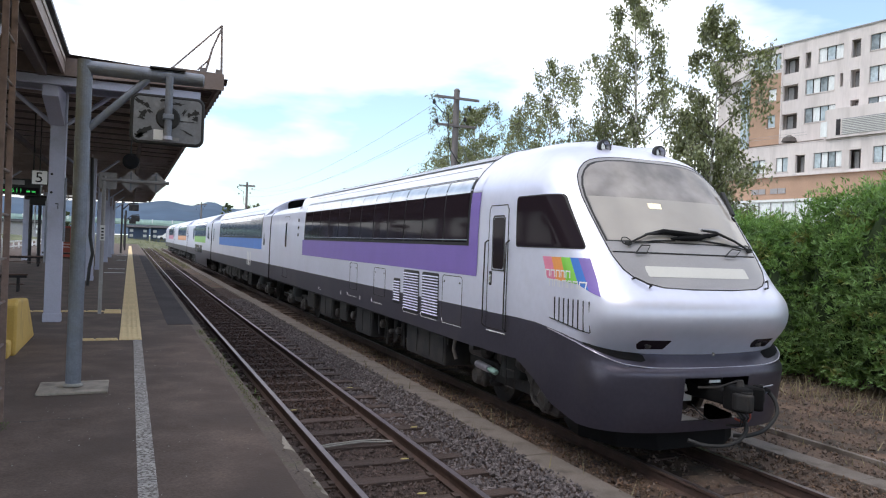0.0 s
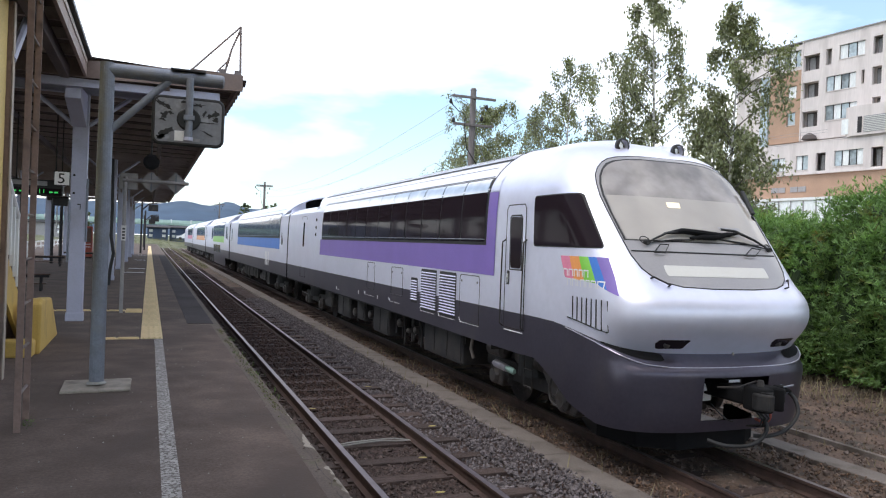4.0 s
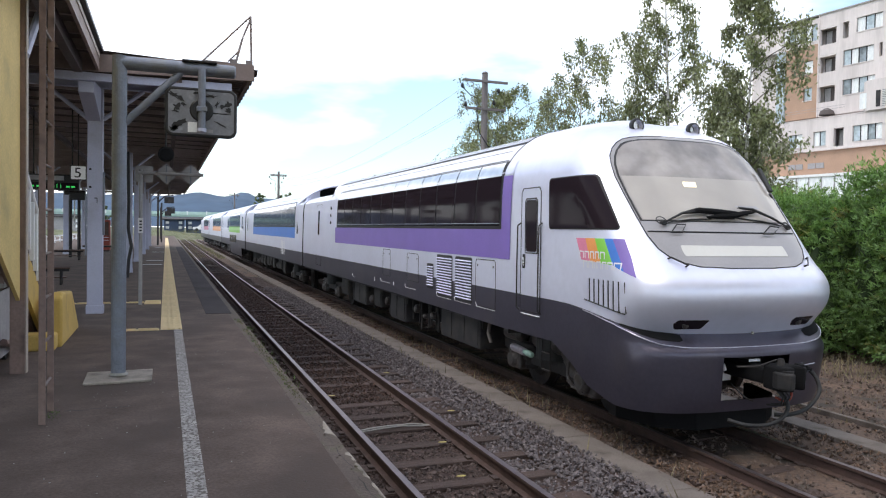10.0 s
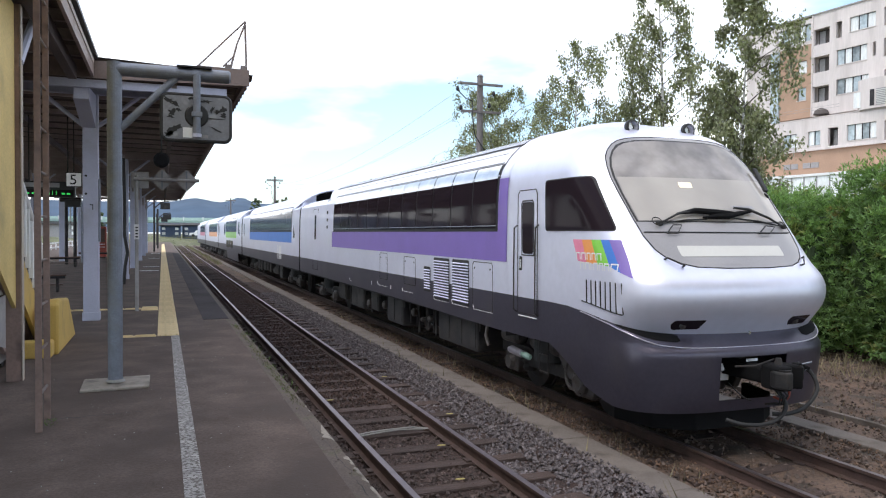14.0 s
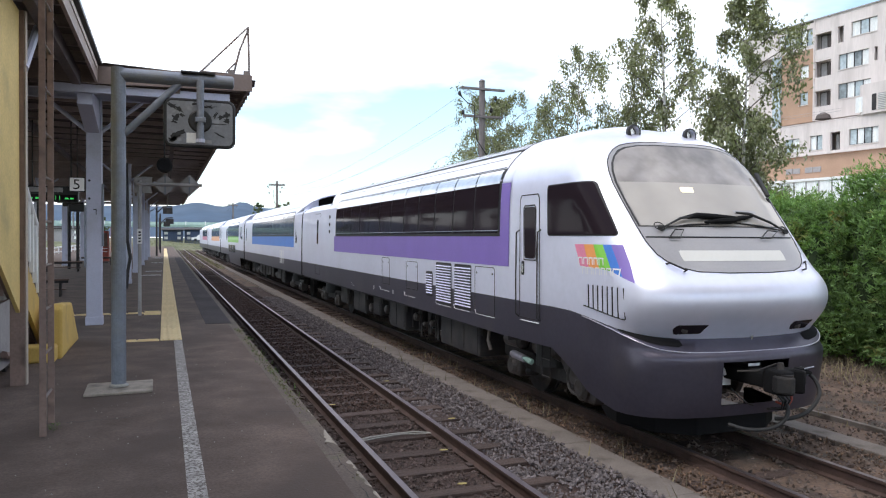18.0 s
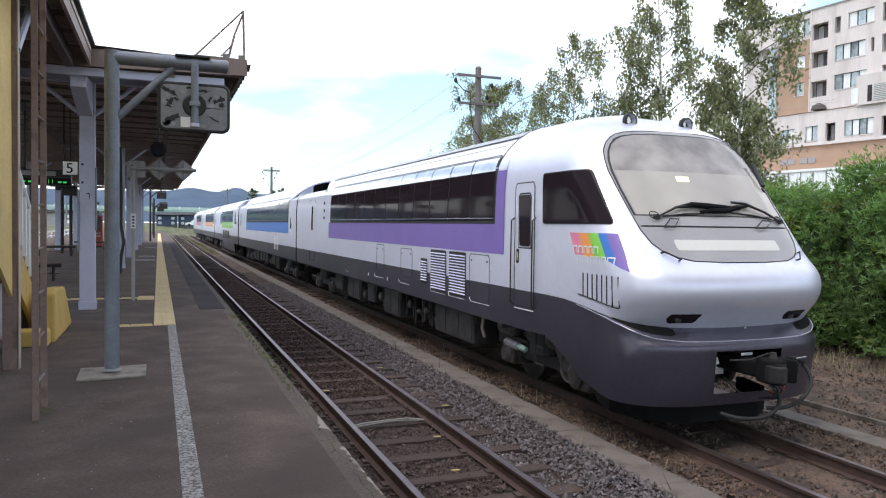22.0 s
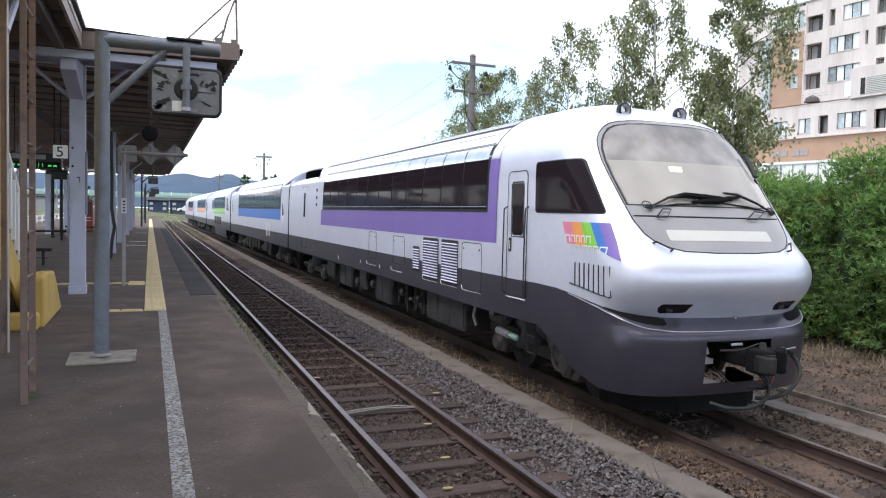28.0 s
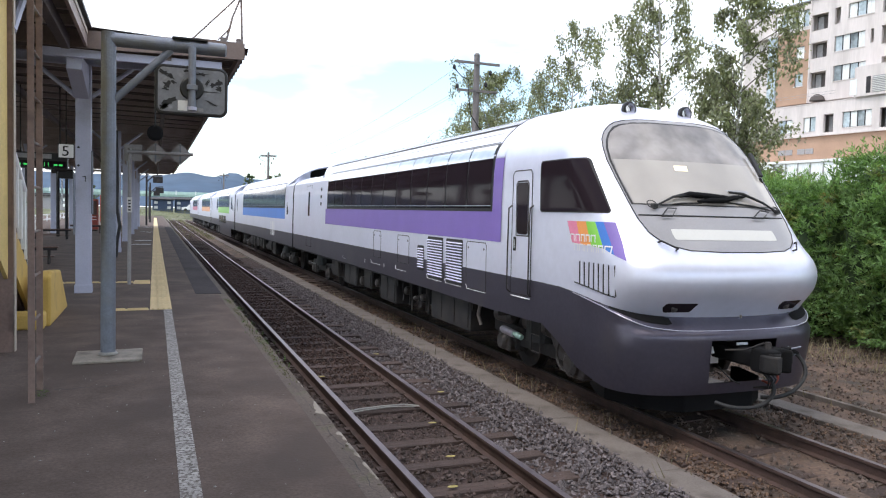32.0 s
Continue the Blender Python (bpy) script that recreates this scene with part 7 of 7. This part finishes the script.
def hedge_meshes(seed):
    g = np.random.default_rng(seed)
    # solid core in a dark colour, for the shade between the fronds
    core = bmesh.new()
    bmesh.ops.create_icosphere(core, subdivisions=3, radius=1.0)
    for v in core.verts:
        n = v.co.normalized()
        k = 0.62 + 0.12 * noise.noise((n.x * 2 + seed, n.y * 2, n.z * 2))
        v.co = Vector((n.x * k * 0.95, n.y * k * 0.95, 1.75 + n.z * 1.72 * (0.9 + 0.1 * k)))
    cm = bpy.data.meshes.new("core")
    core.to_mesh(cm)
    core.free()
    cm.materials.append(M["hedge_shade_core"])
    nf, per = 1250, 18
    fa, fh = g.uniform(0, math.tau, nf), g.uniform(0.02, 1.0, nf) ** 0.92
    lump = 1 + 0.2 * np.sin(fa * 3 + fh * 9 + seed) + 0.14 * np.sin(fa * 5 - fh * 17)
    fr = 0.95 * np.sqrt(np.clip(1 - (np.abs(fh - 0.42) / 0.62) ** 2.6, 0, 1)) * lump * g.uniform(0.62, 1.1, nf)
    root = np.stack([fr * np.cos(fa), fr * np.sin(fa), 0.05 + 3.4 * fh], 1)
    axis = np.stack([np.cos(fa), np.sin(fa), 0.35 + 1.5 * fh ** 2], 1) + g.normal(0, 0.35, (nf, 3))
    axis /= np.linalg.norm(axis, axis=1)[:, None]
    long = g.uniform(0.16, 0.42, (nf, 1)) * (1 + 0.7 * (fh[:, None] > 0.88))
    k = np.repeat(np.arange(nf), per)
    u = g.random((nf * per, 1))
    n = nf * per
    cross = np.cross(axis[k], g.normal(0, 1, (n, 3)))
    cross /= np.linalg.norm(cross, axis=1)[:, None]
    c = root[k] + axis[k] * long[k] * u + np.array([0, 0, -0.12]) * u ** 2
    out = axis[k] * 0.75 + cross * (1.05 - 0.6 * u)
    out /= np.linalg.norm(out, axis=1)[:, None]
    s = g.uniform(0.05, 0.13, (n, 1)) * (1.15 - 0.55 * u)
    side = np.cross(out, g.normal(0, 1, (n, 3)))
    side /= np.linalg.norm(side, axis=1)[:, None]
    p = np.stack([c - side * s * 0.1, c + out * s * 0.6 - side * s * 0.17, c + out * s * 1.3, c + out * s * 0.6 + side * s * 0.17], 1)
    fm = bpy.data.meshes.new("foliage")
    fm.from_pydata(p.reshape(-1, 3).tolist(), [], np.arange(4 * n).reshape(-1, 4).tolist())
    fm.materials.append(M["leaf_hedge"])
    return cm, fm


kinds = [hedge_meshes(s) for s in (1, 2, 3)]
rnd = random.Random(21)
for k in range(24):
    y = 6.0 + 1.05 * k
    for row in (0, 1):
        sh = thing("hedge_shrub", (10.75 + 0.07 * max(0, k - 5) * 0.3 + 1.2 * row + rnd.uniform(-0.15, 0.15), y + 0.5 * row, 0.02), "dense dark green conifer shrub in a tall hedge", "shrub", "hedge beside the railway", rz=rnd.uniform(0, 360))
        hgt = lerp(((3.2, 1.08), (3.9, 1.04), (4.4, 0.97), (5, 0.88), (5.6, 0.84), (6.0, 0.86), (6.6, 0.92), (24, 0.95)), k + 0.5 * row) + rnd.uniform(-0.04, 0.04)
        sh.scale = (rnd.uniform(0.95, 1.1), rnd.uniform(0.95, 1.1), hgt)
        cm, fm = kinds[rnd.randrange(3)]
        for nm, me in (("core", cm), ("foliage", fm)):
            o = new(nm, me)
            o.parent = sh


def blades(name, count, place, height, material, label, seed):
    """Thin upright blades of grass, each a bent triangle."""
    g = np.random.default_rng(seed)
    base = np.array([place(g) for _ in range(count)])
    a = g.uniform(0, math.tau, count)
    h = g.uniform(height[0], height[1], (count, 1))
    w = 0.012 + 0.02 * h
    side = np.stack([np.cos(a), np.sin(a), np.zeros(count)], 1) * w
    lean = np.stack([g.normal(0, 0.35, count), g.normal(0, 0.35, count), np.ones(count)], 1) * h
    v = np.stack([base - side * 0.5, base + side * 0.5, base + lean], 1).reshape(-1, 3)
    me = bpy.data.meshes.new(name)
    me.from_pydata(v.tolist(), [], np.arange(3 * count).reshape(-1, 3).tolist())
    me.materials.append(material)
    return tagged(new(name, me), label, "grass", kind="stuff")


blades("verge_grass", 2600, lambda g: (g.uniform(8.6, 10.3), g.uniform(6, 24), 0.0), (0.06, 0.3), M["dry_grass"], "dry straw-coloured grass at the hedge's foot", 31)
blades("verge_grass", 1200, lambda g: (g.uniform(6.2, 10.2), g.uniform(4, 24), -0.1), (0.04, 0.16), M["dry_grass"], "thin dry grass on the brown verge", 32)
blades("edge_moss", 900, lambda g: (EDGE - 0.05 + g.normal(0, 0.025), g.choice([6.8, 7.4, 8.0, 8.6, 9.4, 10.2, 11.0, 12.0]) + g.normal(0, 0.22), PLAT), (0.004, 0.014), M["weed_dry"], "yellowish moss along the platform edge", 39)
blades("edge_weeds", 150, lambda g: (EDGE + g.normal(-0.03, 0.05), g.choice([7.2, 7.6, 8.3, 9.0, 9.7, 10.4, 11.2, 12.2]) + g.normal(0, 0.12), PLAT - 0.02), (0.02, 0.06), M["weed"], "small green weeds in the platform edge", 33)
blades("ladder_weeds", 70, lambda g: (-3.0 + g.normal(0, 0.03), 6.42 + g.normal(0, 0.1), PLAT), (0.004, 0.011), M["weed"], "low green moss and weeds at the ladder's foot", 38)
blades("track_weeds", 170, lambda g: (g.choice([2.9, 3.1, 2.42]) + g.normal(0, 0.08), g.uniform(5.5, 22), -0.17), (0.08, 0.26), M["dry_grass"], "dry weeds beside the kerb", 34)
blades("far_grass", 4500, lambda g: (g.choice([g.uniform(-0.9, 2.2), g.uniform(1.9, 2.5), g.uniform(5, 9)]), 62 + 95 * g.random() ** 1.2, -0.2), (0.12, 0.42), M["weed_dry"], "yellowed grass growing along the distant track", 35)
blades("far_grass", 3000, lambda g: (g.uniform(-8, 12), (y := g.uniform(150, 162)), -0.3 + 1.6 * (0.5 - 0.5 * math.cos((y - 146) / 16 * math.pi))), (0.3, 0.7), M["weed_dry"], "taller yellowed grass at the end of the yard", 37)
blades("far_grass", 5000, lambda g: (g.uniform(-60, -11), g.uniform(40, 160), -0.2), (0.2, 0.7), M["weed_dry"], "rough grass beyond the platform", 36)
leaf_g = np.random.default_rng(5)
for k, (x, y) in enumerate(((0.95, 8.2), (0.7, 7.0), (1.32, 5.45), (1.45, 5.0), (1.6, 9.6), (0.2, 11.0), (1.5, 12.5), (0.4, 6.2))):
    lf = thing("fallen_leaf", (x, y, -0.125), "yellow fallen leaf on the ballast", "leaf", "fallen leaves")
    part("blade", prism([(-0.045, 0), (-0.012, 0.024), (0.03, 0.018), (0.05, 0), (0.03, -0.02), (-0.02, -0.018)], "z", 0, 0.004), M["leaf_yellow"], lf)
    lf.scale = (1.7, 1.7, 1) if k in (2, 3) else (1.2, 1.2, 1)
wire_bits = thing("ground_cable", (NEAR_X, 8.97, -0.13), "pale cable lying across the sleepers of the near track", "cable")
part("cable", pipe([(-0.5, 0.0, 0), (-0.3, 0.02, 0.02), (0.0, 0.07, 0.02), (0.3, 0.08, 0.02), (0.5, 0.03, 0)], 0.012, 6), M["concrete"], wire_bits)
part("cable", pipe([(-0.5, -0.06, 0), (-0.2, -0.04, 0.02), (0.1, 0.02, 0.02), (0.5, 0.0, 0)], 0.01, 6), M["concrete"], wire_bits)


# ---- utility poles and wires ----
def utility_pole(y, label, arms=((8.72, -0.95, 0.9), (8.6, -0.95, 0.9))):
    p = thing("utility_pole", (10.0, y, -0.2), label, "utility pole", "poles along the railway")
    part("shaft", pipe([(0, 0, 0), (0, 0, 9.05)], [0.17, 0.12], 14), M["pole_wood"], p)
    part("cap", pipe([(0, 0, 9.04), (0, 0, 9.12)], [0.14, 0.08], 12), M["pole_wood"], p)
    for z, a, b in arms:
        part("cross_arm", box(a, b, -0.19, -0.11, z - 0.05, z + 0.05, 0.008), M["pole_wood"], p)
    for x, z in ((-1.05, 8.5), (0.55, 8.4), (-0.9, 7.75), (0.35, 7.9)):
        part("insulator", pipe([(x, -0.15, z - 0.14), (x, -0.15, z - 0.08), (x, -0.15, z), (x, -0.15, z + 0.06)], [0.03, 0.07, 0.06, 0.03], 10), M["under_grey"], p)
    part("lead_wire", pipe([(-1.05, -0.15, 8.4), (-0.7, -0.15, 8.1), (-0.4, -0.15, 8.0), (-0.42, -0.2, 7.4), (-0.3, -0.2, 6.6), (0.15, -0.2, 6.0), (0.17, -0.2, 5.2)], 0.02, 6), M["rubber"], p)
    part("stay_wire", pipe([(0.1, 0, 7.4), (1.1, -0.4, 4.6)], 0.012, 5), M["galv"], p)
    for k in range(4):
        part("step_bolt", pipe([(-0.3, 0, 4.6 + 0.5 * k), (0.3, 0, 4.6 + 0.5 * k)], 0.015, 6), M["under"], p)
    return p


utility_pole(27.7, "brown utility pole with twin cross arms behind the train", ((8.7, -0.98, 0.95), (7.58, -0.9, 0.85)))
utility_pole(86.5, "distant utility pole beside the far cars")
utility_pole(145.0, "distant utility pole near the overpass")
for x, z, sag in ((-1.05, 8.35, 1.3), (0.55, 8.3, 1.3), (-0.9, 7.5, 1.1)):
    w = thing("overhead_wire", (10.0 + x, 27.7, z - 0.2), "thin sagging overhead wire between the poles", "wire", "overhead wires")
    part("wire", pipe([(0, 58.8 * k / 16, -4 * sag * (k / 16) * (1 - k / 16)) for k in range(17)], 0.007, 4), M["sign_grey"], w)

# ---- the building across the road ----
bld = thing("hospital_building", (60.13, 57.15, 0), "pale multi-storey building with brown tiled bands and recessed balconies", "building", rz=6.4)
# local: x inwards from the facade, y along it (towards the camera is -y), z up
def wall_with_holes(name, holes, s0, s1, z0, z1, depth, material, label, x0=0.0):
    """A facade panel built as the pieces left round rectangular openings."""
    ss = sorted({s0, s1, *[h[0] for h in holes], *[h[1] for h in holes]})
    zs = sorted({z0, z1, *[h[2] for h in holes], *[h[3] for h in holes]})
    for a, b in zip(ss, ss[1:]):
        run = None
        for c, d in zip(zs, zs[1:]):
            inside = any(h[0] < (a + b) / 2 < h[1] and h[2] < (c + d) / 2 < h[3] for h in holes)
            if inside:
                if run:
                    part(name, box(x0, x0 + depth, -b, -a, run[0], run[1]), material, bld, label)
                run = None
            else:
                run = (run[0] if run else c, d)
        if run:
            part(name, box(x0, x0 + depth, -b, -a, run[0], run[1]), material, bld, label)


BALC = [(0.05, 1.8, 21.8, 23.4), (0.05, 1.8, 19.0, 20.6), (0.05, 1.8, 16.0, 17.6)]
SLOTS = [(2.5, 3.1, 22.0, 23.6), (7.3, 8.2, 22.1, 23.8), (7.3, 8.2, 19.2, 20.9), (7.4, 8.2, 16.9, 18.0), (6.25, 6.55, 19.5, 20.8)]
WINS = [(3.9, 6.5, 22.3, 23.7), (9.1, 11.5, 22.4, 23.9), (2.6, 5.7, 19.3, 20.8), (9.1, 11.5, 19.4, 20.9), (2.6, 5.9, 16.4, 17.9), (9.1, 11.7, 16.5, 18.0), (13.5, 16.5, 22.4, 23.9), (13.5, 16.5, 19.4, 20.9)]
LOW_W = [(-2.2, -0.5, 11.4, 12.8), (0.73, 2.1, 11.4, 12.85), (4.88, 7.76, 11.5, 13.0), (10.7, 13.1, 11.6, 13.1)]
LOW_S = [(2.95, 3.97, 11.2, 12.96), (8.5, 9.6, 11.2, 13.0)]
BROWN_W = [(-1.75, -0.7, 19.25, 20.55), (-1.75, -0.75, 16.45, 17.75)]
wall_with_holes("upper_wall", BALC + SLOTS + WINS, 0.0, 22, 14.6, 24.9, 0.3, M["wall_pale"], "pale rendered upper wall")
wall_with_holes("tiled_wall", BROWN_W, -3.9, 0.0, 14.6, 22.1, 0.3, M["wall_brown"], "brown tiled wall")
wall_with_holes("top_wall", [(-4.3, -0.3, 22.45, 24.2)], -9, 0.0, 22.1, 24.7, 0.3, M["wall_pale"], "pale parapet wall over a window strip")
wall_with_holes("low_wall", LOW_W + LOW_S, -6, 22, 10.95, 14.12, 0.3, M["wall_pale"], "pale lower wall standing forward", -1.6)
part("tiled_base", box(-1.45, -1.2, -22, 6, 8.6, 11.0), M["wall_brown"], bld, "brown tiled band above the entrance")
part("ledge", box(-1.75, -1.2, -22, 6, 10.9, 11.06), M["wall_pale"], bld)
part("ledge", box(-1.6, 0.4, -22, 6, 14.05, 14.2), M["wall_pale"], bld, "flat terrace roof")
part("entrance_roof", box(-4.5, -1.3, -14, 8, 8.05, 8.3), M["wall_pale"], bld, "pale entrance canopy")
part("entrance_fascia", box(-4.58, -4.5, -14, 8, 8.1, 8.34), M["white_paint"], bld)
part("back_mass", box(0.9, 14, -22, 9, 0, 24.7), M["wall_pale"], bld, "pale main block")
part("base_mass", box(-1.2, 0.9, -22, 9, 0, 8.6), M["wall_pale"], bld)
part("roof_edge", box(-0.12, 14.1, -22, 9, 24.9, 25.02), M["sign_grey"], bld, "thin dark roof edge")
part("stair_glass", box(-0.2, 0.2, 3.92, 4.9, 9, 22.0), M["glass_blue"], bld, "tall strip of bluish stair glazing")
part("corner_fin", box(-0.1, 0.3, 0.0, 0.12, 14.6, 24.9), M["wall_pale"], bld)


def fill(items, kind, x0):
    for k, (a, b, c, d) in enumerate(items):
        if kind == "window":
            w = part("window", box(x0 + 0.2, x0 + 0.24, -b, -a, c, d), M["glass_far"], bld, "sliding window with pale curtains")
            n = max(1, round((b - a) / 0.75))
            for i in range(n):
                y0, y1 = -b + (b - a) * i / n, -b + (b - a) * (i + 1) / n
                part("pane", box(x0 + 0.17, x0 + 0.19, y0 + 0.05, y1 - 0.05, c + 0.06, d - 0.06), M[("curtain_and_sky", "glass_blue", "curtain_and_sky", "glass_far")[(i + k) % 4]], w)
                part("mullion", box(x0 + 0.12, x0 + 0.18, y0 - 0.035, y0 + 0.035, c, d), M["under_grey"], w)
            part("sill", box(x0 - 0.06, x0 + 0.2, -b - 0.05, -a + 0.05, c - 0.08, c), M["wall_pale"], w)
        else:
            # back of the opening, coloured dark in place of real shade
            w = part("recess", box(x0 + 0.82, x0 + 0.88, -b, -a, c, d), M["recess"], bld, "recess behind the wall, its shade painted dark")
            part("door_leaf", box(x0 + 0.74, x0 + 0.8, -a - (b - a) * 0.45, -a - (b - a) * 0.1, c, d - 0.15), M["sign_grey"], w)


fill(WINS + BROWN_W, "window", 0.0)
fill([(-4.3, -2.3, 22.45, 24.2), (-2.3, -0.3, 22.45, 24.2)], "window", 0.0)
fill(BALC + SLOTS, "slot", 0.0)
fill(LOW_W, "window", -1.6)
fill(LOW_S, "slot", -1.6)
# rounded terrace pavilion
PAV = [(-1.9 + 1.6 * (1 - math.sin(a)), -5.4 - 1.5 * (1 - math.cos(a))) for a in (k / 12 * math.pi / 2 for k in range(13))] + [(-1.9, -22)]
smooth_part("pavilion_wall", sheet([[(x, y, z) for x, y in PAV] for z in (14.2, 17.0)]), M["wall_pale"], bld, "rounded pale terrace pavilion")
smooth_part("pavilion_roof", sheet([[(x, y, 17.0) for x, y in PAV], [(0.5, y, 17.0) for x, y in PAV]]), M["wall_pale"], bld)
part("pavilion_window", box(-1.95, -1.9, -7.7, -7.3, 14.45, 15.95), M["under_grey"], bld, "dark narrow pavilion window")
pale = part("pavilion_window", box(-1.76, -1.7, -6.3, -5.6, 14.45, 15.9), M["curtain_and_sky"], bld, "pale pavilion window")
part("slat_panel", box(-1.93, -1.9, -13.0, -7.88, 14.45, 15.95), M["sign_grey"], bld, "grey slatted pavilion window")
for k in range(9):
    part("slat", box(-1.97, -1.93, -13.0, -7.88, 14.5 + 0.16 * k, 14.57 + 0.16 * k), M["pale_plate"], bld)
# no curtains here: the pale colour stands in for bright sky on glass
part("entrance_window", box(-4.44, -4.4, -12, 6, 5.4, 8.05), M["curtain_and_sky"], bld, "long entrance glazing, painted pale for the reflected sky")
for k in range(14):
    part("entrance_mullion", box(-4.5, -4.44, -12 + 1.35 * k, -11.88 + 1.35 * k, 5.4, 8.05), M["sign_grey"], bld)
for a, b in ((-2.1, -1.31), (-1.23, -0.44), (0.14, 0.98), (1.06, 1.91)):
    part("vent", box(-1.52, -1.46, -b, -a, 9.2, 9.74), M["sign_grey"], bld, "grey vent in the tiled band")
dome = part("skylight", pipe([(-0.4, -1.3, 14.6), (-0.4, -1.3, 15.0), (-0.4, -1.3, 15.25)], [0.75, 0.6, 0.2], 14), M["recess"], bld, "dark rounded skylight")

for z in (14.95, 15.2):
    part("terrace_rail", pipe([(-1.5, 3.8, z), (-1.5, -4.0, z)], 0.016, 5), M["sign_grey"], bld, "thin terrace railing")

# ---- distance: overpass, houses, hills ----
rows = []
for j in range(13):
    y = 146 + 2.0 * j
    rows.append([(x, y, -0.25 + 1.75 * (0.5 - 0.5 * math.cos(min(1, j / 8) * math.pi)) * (0.85 + 0.3 * noise.noise((x * 0.1, y * 0.1, 2)))) for x in range(-40, 41, 2)])
tagged(link_mesh("grass_bank", sheet(rows), M["grass_soil"], smooth=True), "low grassy bank before the overpass", "bank", kind="structure")
overpass = thing("road_overpass", (0, 172, -0.2), "pale green road overpass across the tracks", "overpass")
part("deck", box(-90, 70, -4, 4, 4.7, 5.1), M["bridge_green"], overpass)
part("parapet", box(-90, 70, -4.2, -4.0, 5.1, 5.75), M["bridge_green"], overpass, "pale green parapet")
for k in range(40):
    part("rail_post", box(-90 + 4 * k, -89.8 + 4 * k, -4.28, -4.2, 5.1, 5.9), M["white_paint"], overpass)
for x in (-70, -45, -22, 16, 40, 64):
    part("pier", box(x - 0.8, x + 0.8, -2, 2, 0, 4.7, 0.05), M["concrete"], overpass)
for x, y, w, h, key, label in ((-0.4, 179, 4.4, 4.2, "blue_wall", "dark blue two-storey house beyond the platform"), (4.6, 180, 4.6, 4.3, "blue_wall", "dark blue house beside the overpass"), (9.6, 181, 4.4, 3.9, "sign_grey", "grey house behind the far cars"), (-24, 165, 12, 4.2, "sign_grey", "grey low house beyond the tracks"), (-48, 150, 14, 4.6, "sign_grey", "grey long house on the left bank"), (26, 172, 12, 4.6, "wall_pale", "pale low house behind the far cars")):
    hs = thing("distant_house", (x, y, -0.2), label.replace("on the left bank", "across the yard"), "house", "houses beyond the station")
    part("wall", box(-w / 2, w / 2, 0, 7, 0, h), M[key], hs)
    part("roof", prism([(-0.4, h), (3.5, h + 0.5), (7.4, h), (7.4, h - 0.15), (-0.4, h - 0.15)], "x", -w / 2 - 0.4, w / 2 + 0.4), M["under_grey"], hs)
    for i in (0, 2):
        for z in (2.0, 3.1):
            win = part("window", box(-w / 2 + 0.35 + i * (w - 1.6) / 2, -w / 2 + 1.1 + i * (w - 1.6) / 2, -0.05, 0.02, z, z + 0.6), M["curtain_and_sky"], hs)
for x, y in ((5.2, 166),):
    c = thing("parked_car", (x, y, 1.4), "small white parked car in the distance", "car")
    part("body", prism([(-2.0, 0.35), (-2.0, 0.85), (-1.0, 0.95), (-0.5, 1.45), (0.9, 1.45), (1.5, 0.95), (2.1, 0.85), (2.1, 0.35)], "y", -0.8, 0.8, bev=0.05), M["white_paint"], c)
    for wx in (-1.25, 1.3):
        part("wheel", pipe([(wx, -0.82, 0.32), (wx, -0.65, 0.32)], 0.32, 14), M["rubber"], c)
for x, y, h, s in ((19.1, 182, 10.8, 1), (24.0, 182, 10.4, 2), (26.4, 184, 11.2, 3), (32, 185, 10, 4), (-34, 176, 8, 5), (-60, 170, 10, 6), (-16, 190, 7, 7), (38, 150, 9, 8)):
    tree((x, y, -0.2), h, 1.35, "dark distant tree behind the tracks", 40 + s, 1500, "bark", leaf="far_green", leaf_size=(0.3, 0.6), droop=0.3)
# hills: their haze is in the material colour, no air is modelled
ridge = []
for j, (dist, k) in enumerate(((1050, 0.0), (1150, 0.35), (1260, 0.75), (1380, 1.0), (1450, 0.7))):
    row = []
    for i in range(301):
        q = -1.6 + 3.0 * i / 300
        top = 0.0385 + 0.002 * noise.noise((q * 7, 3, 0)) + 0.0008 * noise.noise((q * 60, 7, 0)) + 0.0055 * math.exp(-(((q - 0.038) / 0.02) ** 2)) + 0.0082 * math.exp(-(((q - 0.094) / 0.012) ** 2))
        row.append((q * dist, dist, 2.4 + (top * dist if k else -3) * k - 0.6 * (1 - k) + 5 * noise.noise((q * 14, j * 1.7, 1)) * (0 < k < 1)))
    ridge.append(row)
tagged(link_mesh("hills", sheet(ridge), M["mountain_haze"], smooth=True), "wooded hills on the horizon, tinted blue for distance haze", "hills", kind="structure")


def motions():
    """Nothing in the place moves: the train stands and the camera alone sways."""
    return None


motions()
